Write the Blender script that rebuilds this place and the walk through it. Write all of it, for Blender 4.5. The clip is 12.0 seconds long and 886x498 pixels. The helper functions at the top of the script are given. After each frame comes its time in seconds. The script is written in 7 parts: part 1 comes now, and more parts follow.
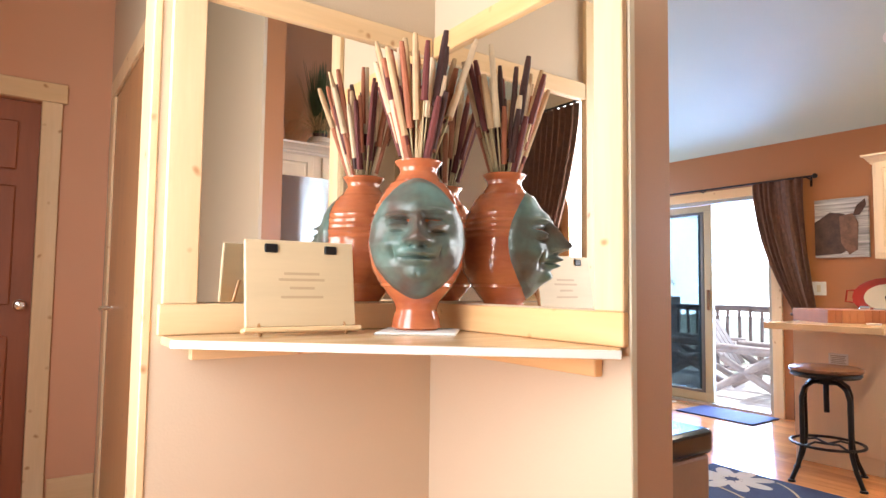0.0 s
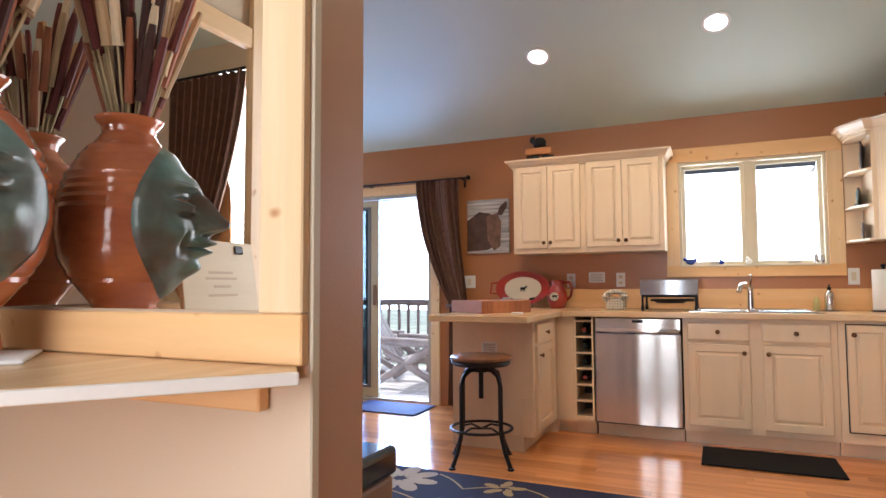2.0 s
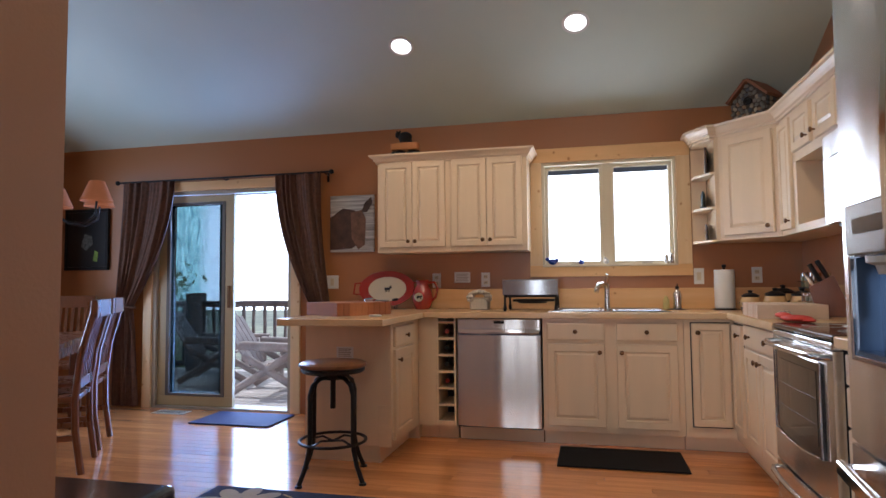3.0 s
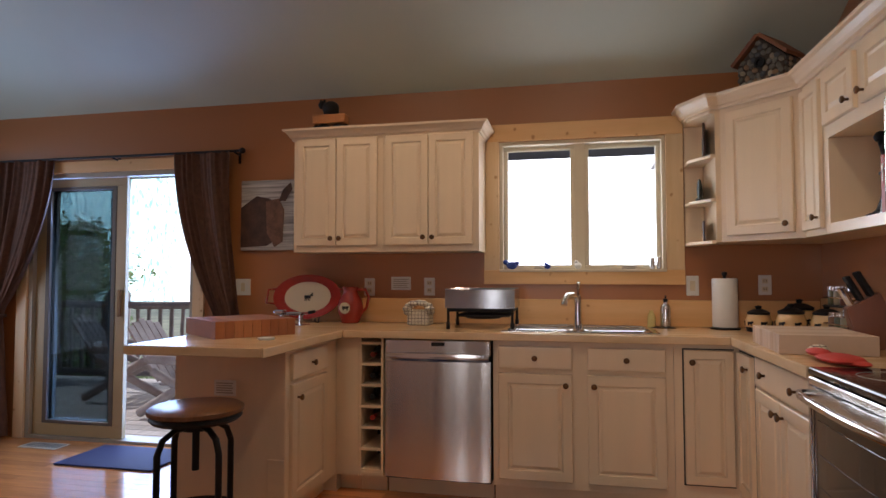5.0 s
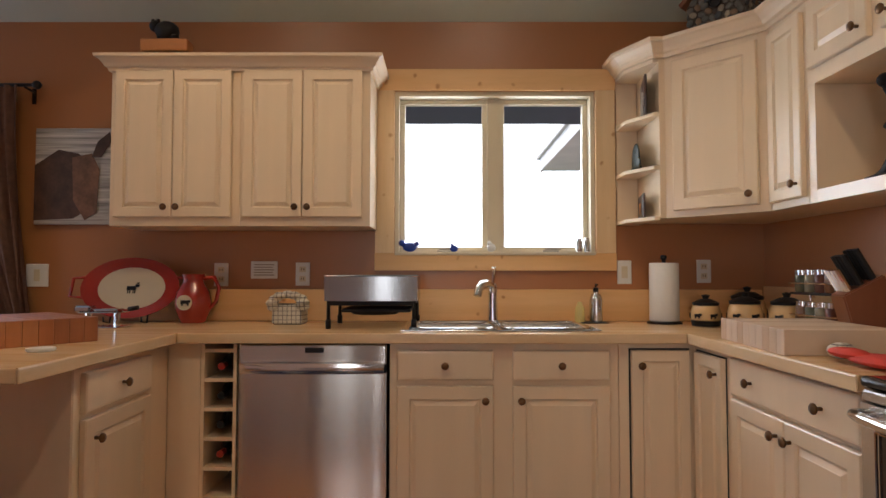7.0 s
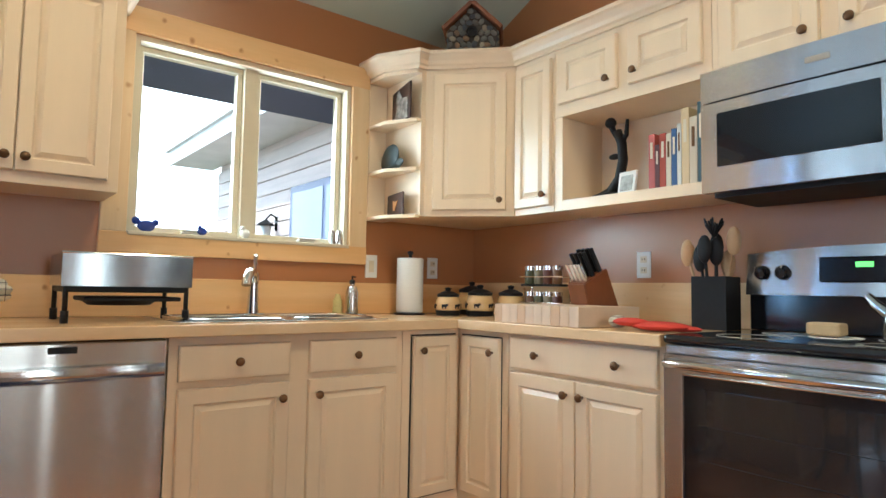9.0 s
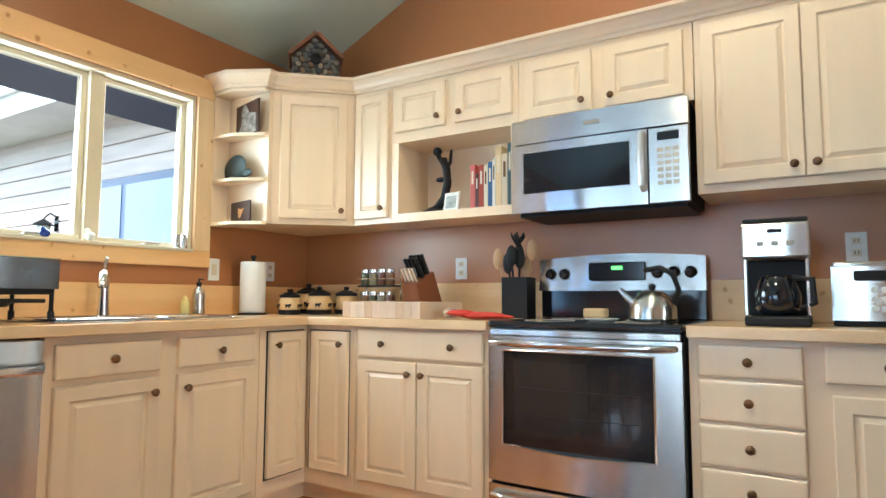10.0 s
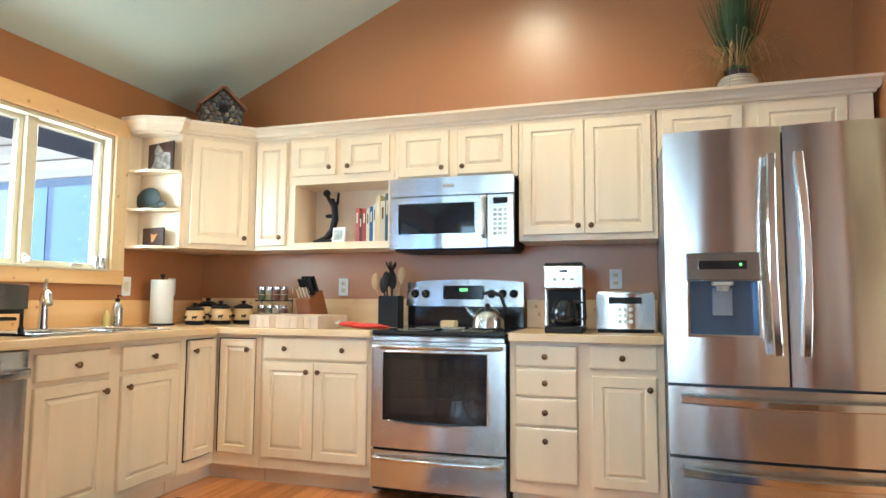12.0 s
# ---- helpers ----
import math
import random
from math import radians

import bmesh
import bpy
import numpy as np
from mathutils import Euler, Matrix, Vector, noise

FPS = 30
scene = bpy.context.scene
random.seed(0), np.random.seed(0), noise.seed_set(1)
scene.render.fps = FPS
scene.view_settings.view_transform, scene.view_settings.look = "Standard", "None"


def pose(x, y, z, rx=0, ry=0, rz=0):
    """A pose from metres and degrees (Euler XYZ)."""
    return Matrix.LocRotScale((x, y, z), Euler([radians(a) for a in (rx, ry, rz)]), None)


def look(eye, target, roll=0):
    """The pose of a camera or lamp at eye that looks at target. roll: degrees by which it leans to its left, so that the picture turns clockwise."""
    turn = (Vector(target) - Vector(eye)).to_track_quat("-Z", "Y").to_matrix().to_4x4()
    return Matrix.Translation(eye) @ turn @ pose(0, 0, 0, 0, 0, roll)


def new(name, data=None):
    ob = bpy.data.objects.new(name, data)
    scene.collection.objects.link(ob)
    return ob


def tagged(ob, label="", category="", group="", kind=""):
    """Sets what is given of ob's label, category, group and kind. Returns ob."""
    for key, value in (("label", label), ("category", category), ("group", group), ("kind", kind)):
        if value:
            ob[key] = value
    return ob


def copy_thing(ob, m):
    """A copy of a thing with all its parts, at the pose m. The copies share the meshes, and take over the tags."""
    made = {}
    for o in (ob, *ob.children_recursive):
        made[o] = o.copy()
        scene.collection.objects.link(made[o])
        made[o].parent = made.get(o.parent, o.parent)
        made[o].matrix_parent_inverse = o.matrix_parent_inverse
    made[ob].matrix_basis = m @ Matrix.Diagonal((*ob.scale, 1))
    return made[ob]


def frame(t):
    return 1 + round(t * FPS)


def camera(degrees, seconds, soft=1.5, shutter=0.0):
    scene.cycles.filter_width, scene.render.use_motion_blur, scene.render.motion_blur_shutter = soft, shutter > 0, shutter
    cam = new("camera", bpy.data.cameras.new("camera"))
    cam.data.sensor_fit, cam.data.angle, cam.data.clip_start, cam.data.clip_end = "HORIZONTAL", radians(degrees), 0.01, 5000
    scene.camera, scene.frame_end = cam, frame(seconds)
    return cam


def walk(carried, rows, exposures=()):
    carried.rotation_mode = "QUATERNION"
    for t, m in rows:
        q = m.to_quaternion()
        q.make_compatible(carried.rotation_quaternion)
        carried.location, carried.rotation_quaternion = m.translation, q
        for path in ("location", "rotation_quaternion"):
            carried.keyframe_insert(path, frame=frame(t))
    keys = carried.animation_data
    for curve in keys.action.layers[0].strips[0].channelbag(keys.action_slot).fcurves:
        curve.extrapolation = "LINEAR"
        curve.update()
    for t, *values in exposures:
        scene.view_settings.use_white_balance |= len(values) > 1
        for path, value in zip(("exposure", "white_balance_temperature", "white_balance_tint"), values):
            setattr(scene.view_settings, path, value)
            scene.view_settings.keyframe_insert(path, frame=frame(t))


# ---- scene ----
cam = camera(72.0, 12.0)
PATH = [
    (0, (-5.598, 1.301, 1.118), (-4.447, 2.931, 1.242), 0.7),
    (0.5, (-5.533, 1.401, 1.106), (-4.157, 2.848, 1.235), 0.2),
    (1, (-5.481, 1.522, 1.12), (-3.927, 2.775, 1.248), -0.1),
    (1.5, (-5.372, 1.555, 1.117), (-3.669, 2.596, 1.241), -0.3),
    (2, (-5.231, 1.616, 1.109), (-3.409, 2.432, 1.229), -0.3),
    (2.5, (-5.114, 1.601, 1.098), (-3.207, 2.19, 1.214), -0.4),
    (3, (-4.94, 1.517, 1.117), (-2.998, 1.982, 1.232), -0.5),
    (3.5, (-4.737, 1.471, 1.17), (-2.783, 1.882, 1.278), -0.5),
    (5.5, (-3.717, 1.416, 1.217), (-1.762, 1.83, 1.302), 0.1),
    (6, (-3.568, 1.497, 1.18), (-1.603, 1.861, 1.272), 0.3),
    (6.5, (-3.325, 1.553, 1.158), (-1.34, 1.782, 1.245), 0.3),
    (8.5, (-2.751, 2.131, 1.119), (-0.99, 1.188, 1.224), 0.3),
    (9, (-2.742, 2.386, 1.039), (-1.173, 1.154, 1.176), 1.0),
    (9.5, (-2.758, 2.616, 1.018), (-1.418, 1.138, 1.169), 0.4),
    (10, (-2.818, 2.902, 1.003), (-1.776, 1.202, 1.167), 0.2),
    (10.5, (-2.951, 3.157, 0.973), (-2.176, 1.321, 1.138), -0.2),
    (11, (-3.08, 3.379, 0.991), (-2.474, 1.479, 1.142), -0.4),
    (11.5, (-3.081, 3.625, 1.042), (-2.527, 1.709, 1.193), -0.1),
    (12, (-3.029, 3.811, 1.084), (-2.449, 1.904, 1.251), 0.3),
]
EXPO = [(0, 0.65, 6000, 13), (1.5, 0.15, 5850, 13), (2.5, -0.35, 5700, 14), (3.5, -1.15, 5750, 17), (5.5, -1.25, 6300, 20), (6.5, -1.15, 6300, 18), (8.5, -0.35, 5550, 2), (10, 0.15, 5450, -3), (12, 0.4, 5400, -5)]
walk(cam, [(t, look(eye, target, roll)) for t, eye, target, roll in PATH], EXPO)

# light, world
ELEV, AZ = radians(48), radians(28)
world = bpy.data.worlds.new("world")
scene.world = world
world.use_nodes = True
wt = world.node_tree
sky = wt.nodes.new("ShaderNodeTexSky")
sky.sky_type, sky.sun_disc, sky.sun_elevation, sky.sun_rotation = "NISHITA", False, ELEV, AZ
wt.links.new(sky.outputs[0], wt.nodes["Background"].inputs[0])
wt.nodes["Background"].inputs[1].default_value = 0.15


def lamp(name, kind, m, power, color=(1, 1, 1), **more):
    data = bpy.data.lights.new(name, kind)
    data.energy, data.color = power, color
    for key, value in more.items():
        setattr(data, key, value)
    ob = new(name, data)
    ob.matrix_world = m
    return ob


sun_dir = Vector((math.sin(AZ) * math.cos(ELEV), math.cos(AZ) * math.cos(ELEV), math.sin(ELEV)))
lamp("sun", "SUN", look(sun_dir * 20, (0, 0, 0)), 5.0, (1, 0.95, 0.87), angle=radians(0.53))
SKYC = (0.84, 0.93, 1.0)
lamp("window_light", "AREA", look((0.12, 1.37, 1.67), (-3, 1.37, 1.2)), 24, SKYC, shape="RECTANGLE", size=0.95, size_y=0.75)
lamp("door_light", "AREA", look((0.14, 4.78, 1.02), (-3, 4.6, 0.7)), 105, (0.30, 0.52, 1.0), shape="RECTANGLE", size=1.3, size_y=1.9)
lamp("hall_window_light", "AREA", look((-6.42, 2.3, 1.5), (-4, 2.0, 1.4)), 62, (1.0, 0.97, 0.92), shape="RECTANGLE", size=1.3, size_y=1.9)
# fill from the north, hung before an added, unseen window
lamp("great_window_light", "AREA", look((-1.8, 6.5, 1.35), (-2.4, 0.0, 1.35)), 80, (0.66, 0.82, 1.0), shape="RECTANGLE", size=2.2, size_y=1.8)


# materials
def mat(name, color, rough=0.5, metal=0.0, vary=0.12, scale=3.0, bump=0.05, fine=60.0, stretch=(1, 1, 1), coat=0.0, emit=None, power=0.0, color2=None, alpha=None, trans=0.0, rand=0.0, detail=5.0):
    m = bpy.data.materials.new(name)
    m.use_nodes = True
    n, l = m.node_tree.nodes, m.node_tree.links
    b = n["Principled BSDF"]
    b.inputs["Roughness"].default_value, b.inputs["Metallic"].default_value = rough, metal
    b.inputs["Coat Weight"].default_value, b.inputs["Coat Roughness"].default_value = coat, 0.12
    b.inputs["Transmission Weight"].default_value = trans
    co = n.new("ShaderNodeTexCoord")
    mp = n.new("ShaderNodeMapping")
    mp.inputs["Scale"].default_value = stretch
    l.new(co.outputs["Object"], mp.inputs[0])
    big, small = n.new("ShaderNodeTexNoise"), n.new("ShaderNodeTexNoise")
    big.inputs["Scale"].default_value, small.inputs["Scale"].default_value = scale, fine
    big.inputs["Detail"].default_value = detail
    l.new(mp.outputs[0], big.inputs["Vector"])
    l.new(mp.outputs[0], small.inputs["Vector"])
    ramp = n.new("ShaderNodeValToRGB")
    c = Vector(color)
    d = Vector(color2) if color2 else c * (1 - vary)
    ramp.color_ramp.elements[0].position, ramp.color_ramp.elements[1].position = 0.3, 0.72
    ramp.color_ramp.elements[0].color, ramp.color_ramp.elements[1].color = (*d, 1), (*(c if color2 else c * (1 + vary)), 1)
    l.new(big.outputs["Fac"], ramp.inputs[0])
    out = ramp.outputs[0]
    mix = n.new("ShaderNodeMix")
    mix.data_type, mix.blend_type = "RGBA", "MULTIPLY"
    mix.inputs[0].default_value = min(1.0, 0.35 + vary)
    gr = n.new("ShaderNodeMapRange")
    gr.inputs["To Min"].default_value, gr.inputs["To Max"].default_value = 1 - vary, 1 + vary
    l.new(small.outputs["Fac"], gr.inputs[0])
    l.new(out, mix.inputs[6])
    l.new(gr.outputs[0], mix.inputs[7])
    out = mix.outputs[2]
    if rand:
        oi, hs, mr = n.new("ShaderNodeObjectInfo"), n.new("ShaderNodeHueSaturation"), n.new("ShaderNodeMapRange")
        mr.inputs["To Min"].default_value, mr.inputs["To Max"].default_value = 1 - rand, 1 + rand
        l.new(oi.outputs["Random"], mr.inputs[0])
        l.new(mr.outputs[0], hs.inputs["Value"])
        l.new(out, hs.inputs["Color"])
        out = hs.outputs[0]
    l.new(out, b.inputs["Base Color"])
    if bump:
        bp = n.new("ShaderNodeBump")
        bp.inputs["Strength"].default_value, bp.inputs["Distance"].default_value = bump, 0.004
        l.new(small.outputs["Fac"], bp.inputs["Height"])
        l.new(bp.outputs[0], b.inputs["Normal"])
    rr = n.new("ShaderNodeMapRange")
    rr.inputs["To Min"].default_value, rr.inputs["To Max"].default_value = max(0.0, rough - min(0.05, vary * 0.35) * (rough > 0.1)), min(1, rough + min(0.05, vary * 0.35) * (rough > 0.1))
    l.new(big.outputs["Fac"], rr.inputs[0])
    l.new(rr.outputs[0], b.inputs["Roughness"])
    if emit:
        b.inputs["Emission Color"].default_value, b.inputs["Emission Strength"].default_value = (*emit, 1), power
    return m


def knotty(name, color, dark, stretch, rough=0.4, knots=True, rand=0.0, scale=2.2):
    """Pine with long grain and, here and there, round dark knots."""
    m = mat(name, color, rough, vary=0.1, scale=scale, fine=16, bump=0.05, stretch=stretch, color2=dark, rand=rand)
    if knots:
        n, l = m.node_tree.nodes, m.node_tree.links
        b = n["Principled BSDF"]
        src = b.inputs["Base Color"].links[0].from_socket
        co, vo, cr, mx = n.new("ShaderNodeTexCoord"), n.new("ShaderNodeTexVoronoi"), n.new("ShaderNodeValToRGB"), n.new("ShaderNodeMix")
        vo.inputs["Scale"].default_value = 10.5
        wob, add = n.new("ShaderNodeTexNoise"), n.new("ShaderNodeMix")
        wob.inputs["Scale"].default_value = 9.0
        add.data_type, add.blend_type = "RGBA", "ADD"
        add.inputs[0].default_value = 0.06
        l.new(co.outputs["Object"], wob.inputs["Vector"])
        l.new(co.outputs["Object"], add.inputs[6])
        l.new(wob.outputs["Color"], add.inputs[7])
        l.new(add.outputs[2], vo.inputs["Vector"])
        l.new(vo.outputs["Distance"], cr.inputs[0])
        cr.color_ramp.elements[0].position, cr.color_ramp.elements[1].position = 0.04, 0.15
        cr.color_ramp.elements[0].color, cr.color_ramp.elements[1].color = (1, 1, 1, 1), (0, 0, 0, 1)
        mx.data_type = "RGBA"
        l.new(cr.outputs[0], mx.inputs[0])
        l.new(src, mx.inputs[6])
        mx.inputs[7].default_value = (color[0] * 0.6, color[1] * 0.4, color[2] * 0.28, 1)
        l.new(mx.outputs[2], b.inputs["Base Color"])
    return m


def glass(name, color=(1, 1, 1), rough=0.0):
    m = bpy.data.materials.new(name)
    m.use_nodes = True
    n, l = m.node_tree.nodes, m.node_tree.links
    b = n["Principled BSDF"]
    n.remove(b)
    tr, gl, mx, fr = n.new("ShaderNodeBsdfTransparent"), n.new("ShaderNodeBsdfGlossy"), n.new("ShaderNodeMixShader"), n.new("ShaderNodeLayerWeight")
    tr.inputs[0].default_value = (*color, 1)
    gl.inputs["Roughness"].default_value = rough + 0.01
    po = n.new("ShaderNodeMath")
    po.operation = "POWER"
    po.inputs[1].default_value = 3.5
    l.new(fr.outputs["Facing"], po.inputs[0])
    l.new(po.outputs[0], mx.inputs[0])
    l.new(tr.outputs[0], mx.inputs[1])
    l.new(gl.outputs[0], mx.inputs[2])
    l.new(mx.outputs[0], n["Material Output"].inputs[0])
    return m


PAINT = mat("paint_brown", (0.41, 0.165, 0.055), 0.29, vary=0.025, scale=0.7, fine=150, bump=0.12, coat=0.6)
PAINT.node_tree.nodes["Principled BSDF"].inputs["Coat Roughness"].default_value = 0.42
PAINT.node_tree.nodes["Principled BSDF"].inputs["Coat IOR"].default_value = 1.6
PAINT_TAN = mat("paint_tan", (0.62, 0.49, 0.34), 0.55, vary=0.025, scale=0.8, fine=150, bump=0.12)
PAINT_ROSE = mat("paint_terracotta", (0.68, 0.35, 0.2), 0.55, vary=0.025, scale=0.8, fine=150, bump=0.12)
CEIL = mat("ceiling_white", (0.55, 0.63, 0.55), 0.5, vary=0.04, scale=1.0, fine=120, bump=0.15)
MAPLE = mat("maple", (0.82, 0.65, 0.45), 0.3, vary=0.03, scale=2.0, fine=30, bump=0.02, stretch=(6, 6, 0.7), coat=0.15, rand=0.04)
MAPLE_H = mat("maple_flat", (0.82, 0.65, 0.45), 0.34, vary=0.045, scale=2.5, fine=22, bump=0.03, stretch=(1, 1, 6), coat=0.15)
PINE_X = knotty("pine_x", (0.8, 0.58, 0.33), (0.72, 0.48, 0.24), (0.6, 7, 7))
PINE_Y = knotty("pine_y", (0.84, 0.54, 0.26), (0.76, 0.44, 0.18), (7, 0.6, 7))
PINE_Z = knotty("pine_z", (0.82, 0.62, 0.38), (0.74, 0.52, 0.28), (7, 7, 0.6))
PINE_RED = knotty("pine_red", (0.55, 0.3, 0.13), (0.46, 0.23, 0.09), (7, 7, 0.6), 0.3)
OAK = mat("oak_floor", (0.62, 0.245, 0.078), 0.16, vary=0.16, scale=3, fine=24, bump=0.03, stretch=(9, 0.9, 1), coat=0.3, rand=0.2)
JOINT = mat("floor_joint", (0.16, 0.08, 0.035), 0.6)
TOP = knotty("counter_pine", (0.76, 0.52, 0.29), (0.62, 0.38, 0.18), (8, 0.7, 1), 0.22, False)
TOPX = knotty("counter_pine_x", (0.76, 0.54, 0.32), (0.64, 0.42, 0.22), (0.7, 8, 1), 0.22, False)
STEEL = mat("brushed_steel", (0.7, 0.69, 0.66), 0.24, 1.0, vary=0.03, scale=2, fine=1.0, bump=0.5, stretch=(5, 5, 0.12))
for nd in STEEL.node_tree.nodes:
    if nd.type == "BUMP":
        nd.inputs["Strength"].default_value, nd.inputs["Distance"].default_value = 1.0, 0.016
    elif nd.type == "TEX_NOISE" and nd.inputs["Scale"].default_value == 1.0:
        nd.inputs["Detail"].default_value = 0.6
grain = STEEL.node_tree.nodes.new("ShaderNodeTangent")
grain.direction_type, grain.axis = "RADIAL", "Z"
STEEL.node_tree.nodes["Principled BSDF"].inputs["Anisotropic"].default_value = 0.75
STEEL.node_tree.nodes["Principled BSDF"].inputs["Anisotropic Rotation"].default_value = 0.25
STEEL.node_tree.links.new(grain.outputs[0], STEEL.node_tree.nodes["Principled BSDF"].inputs["Tangent"])
STEEL_H = mat("polished_steel", (0.72, 0.71, 0.7), 0.12, 1.0, vary=0.03, scale=2, fine=40, bump=0.0)
BLACK = mat("black_enamel", (0.012, 0.012, 0.014), 0.12, vary=0.1, bump=0.0, coat=0.4)
BLACKM = mat("black_matt", (0.015, 0.014, 0.014), 0.5, vary=0.2, bump=0.05)
BLACKM.node_tree.nodes["Principled BSDF"].inputs["Specular IOR Level"].default_value = 0.25
IRON = mat("black_iron", (0.022, 0.02, 0.02), 0.42, 0.6, vary=0.2, bump=0.08)
BRONZE = mat("bronze_knob", (0.16, 0.085, 0.04), 0.34, 0.85, vary=0.2, bump=0.02, rand=0.3)
WHITE = mat("white_plastic", (0.78, 0.77, 0.73), 0.35, vary=0.03, bump=0.0)
CREAM = mat("window_cream", (0.68, 0.6, 0.44), 0.4, vary=0.05, bump=0.03)
GREYV = mat("window_grey", (0.4, 0.36, 0.29), 0.4, vary=0.05, bump=0.03)
GLASS = glass("clear_glass")
MIRROR = mat("mirror", (0.9, 0.9, 0.88), 0.0, 1.0, vary=0.0, bump=0.0)
CURT = mat("brown_linen", (0.12, 0.055, 0.033), 0.75, vary=0.25, scale=30, fine=220, bump=0.4)
GLASS_TINT = glass("tinted_glass", (0.3, 0.36, 0.39))
GLASS_DK = mat("dark_glass", (0.01, 0.012, 0.016), 0.03, vary=0.0, bump=0.0, coat=0.5)


# mesh helpers
def box(bm, x0, y0, z0, x1, y1, z1, bevel=0.0, segs=1):
    x0, x1, y0, y1, z0, z1 = min(x0, x1), max(x0, x1), min(y0, y1), max(y0, y1), min(z0, z1), max(z0, z1)
    v = [bm.verts.new(p) for p in ((x0, y0, z0), (x1, y0, z0), (x1, y1, z0), (x0, y1, z0), (x0, y0, z1), (x1, y0, z1), (x1, y1, z1), (x0, y1, z1))]
    f = [bm.faces.new([v[i] for i in q]) for q in ((3, 2, 1, 0), (4, 5, 6, 7), (0, 1, 5, 4), (1, 2, 6, 5), (2, 3, 7, 6), (3, 0, 4, 7))]
    if bevel:
        bmesh.ops.bevel(bm, geom=list({e for q in f for e in q.edges}), offset=bevel, segments=segs, profile=0.5, affect="EDGES")
    return f


def prism(bm, pts, z0, z1, bevel=0.0):
    """An upright block over a plan outline."""
    area = sum(a[0] * b[1] - b[0] * a[1] for a, b in zip(pts, pts[1:] + pts[:1]))
    pts = pts if area > 0 else pts[::-1]
    lo, hi = [bm.verts.new((*p, z0)) for p in pts], [bm.verts.new((*p, z1)) for p in pts]
    n = len(pts)
    f = [bm.faces.new(lo[::-1]), bm.faces.new(hi)] + [bm.faces.new((lo[i], lo[(i + 1) % n], hi[(i + 1) % n], hi[i])) for i in range(n)]
    if bevel:
        bmesh.ops.bevel(bm, geom=list({e for q in f for e in q.edges}), offset=bevel, segments=2, profile=0.5, affect="EDGES")


def lathe(bm, prof, n=24, m=None, cap=True):
    """A turned shape from (radius, height) pairs."""
    rings = []
    for r, z in prof:
        ring = [bm.verts.new((r * math.cos(2 * math.pi * i / n), r * math.sin(2 * math.pi * i / n), z)) for i in range(n)]
        if m:
            for v in ring:
                v.co = m @ v.co
        rings.append(ring)
    for a, b in zip(rings, rings[1:]):
        for i in range(n):
            f = bm.faces.new((a[i], a[(i + 1) % n], b[(i + 1) % n], b[i]))
            f.smooth = True
    if cap:
        bm.faces.new(rings[0][::-1])
        bm.faces.new(rings[-1])
    return rings


def tube(bm, pts, r, n=8, close=False, taper=None):
    """A round bar along points."""
    pts = [Vector(p) for p in pts]
    rings, up = [], Vector((0, 0, 1))
    for i, p in enumerate(pts):
        if close:
            d = pts[(i + 1) % len(pts)] - pts[i - 1]
        else:
            d = pts[min(i + 1, len(pts) - 1)] - pts[max(i - 1, 0)]
        d.normalize()
        if abs(d.dot(up)) > 0.95:
            up = Vector((1, 0, 0)) if abs(d.x) < 0.9 else Vector((0, 1, 0))
        a = d.cross(up).normalized()
        b = a.cross(d).normalized()
        up = b
        rr = r if taper is None else r * (1 + (taper - 1) * i / (len(pts) - 1))
        rings.append([bm.verts.new(p + (a * math.cos(t) + b * math.sin(t)) * rr) for t in [2 * math.pi * k / n for k in range(n)]])
    pairs = list(zip(rings, rings[1:])) + ([(rings[-1], rings[0])] if close else [])
    for a, b in pairs:
        for k in range(n):
            f = bm.faces.new((a[k], b[k], b[(k + 1) % n], a[(k + 1) % n]))
            f.smooth = True
    if not close:
        bm.faces.new(rings[0])
        bm.faces.new(rings[-1][::-1])


def ball(bm, c, r, sx=1, sy=1, sz=1, n=12, k=8):
    m = Matrix.Translation(c) @ Matrix.Diagonal((r * sx, r * sy, r * sz, 1))
    res = bmesh.ops.create_uvsphere(bm, u_segments=n, v_segments=k, radius=1, matrix=m)
    for f in {f for v in res["verts"] for f in v.link_faces}:
        f.smooth = True


def sweep(bm, prof, path, z):
    """A moulding: profile points (out, up) carried along a plan path, outward to its left."""
    rows = []
    P = [Vector(p) for p in path]
    for i, p in enumerate(P):
        ns = []
        for a, b in ((i - 1, i), (i, i + 1)):
            if 0 <= a and b < len(P):
                d = (P[b] - P[a]).normalized()
                ns.append(Vector((-d.y, d.x)))
        n = sum(ns, Vector((0, 0)))
        n = n.normalized() / max(0.4, n.normalized().dot(ns[0]))
        rows.append([bm.verts.new((p.x + n.x * o, p.y + n.y * o, z + u)) for o, u in prof])
    k = len(prof)
    for a, b in zip(rows, rows[1:]):
        for j in range(k):
            bm.faces.new((a[j], b[j], b[(j + 1) % k], a[(j + 1) % k]))
    bm.faces.new(rows[0])
    bm.faces.new(rows[-1][::-1])


def part(name, bm, material, parent=None, label="", kind="", m=None):
    bmesh.ops.recalc_face_normals(bm, faces=bm.faces[:])
    for e in bm.edges:
        if len(e.link_faces) == 2 and e.calc_face_angle(0) > 0.7:
            e.smooth = False
    me = bpy.data.meshes.new(name)
    bm.to_mesh(me)
    bm.free()
    me.materials.append(material)
    ob = new(name, me)
    if parent is not None:
        ob.parent = parent
    if m is not None:
        ob.matrix_basis = m
    return tagged(ob, label, kind=kind)


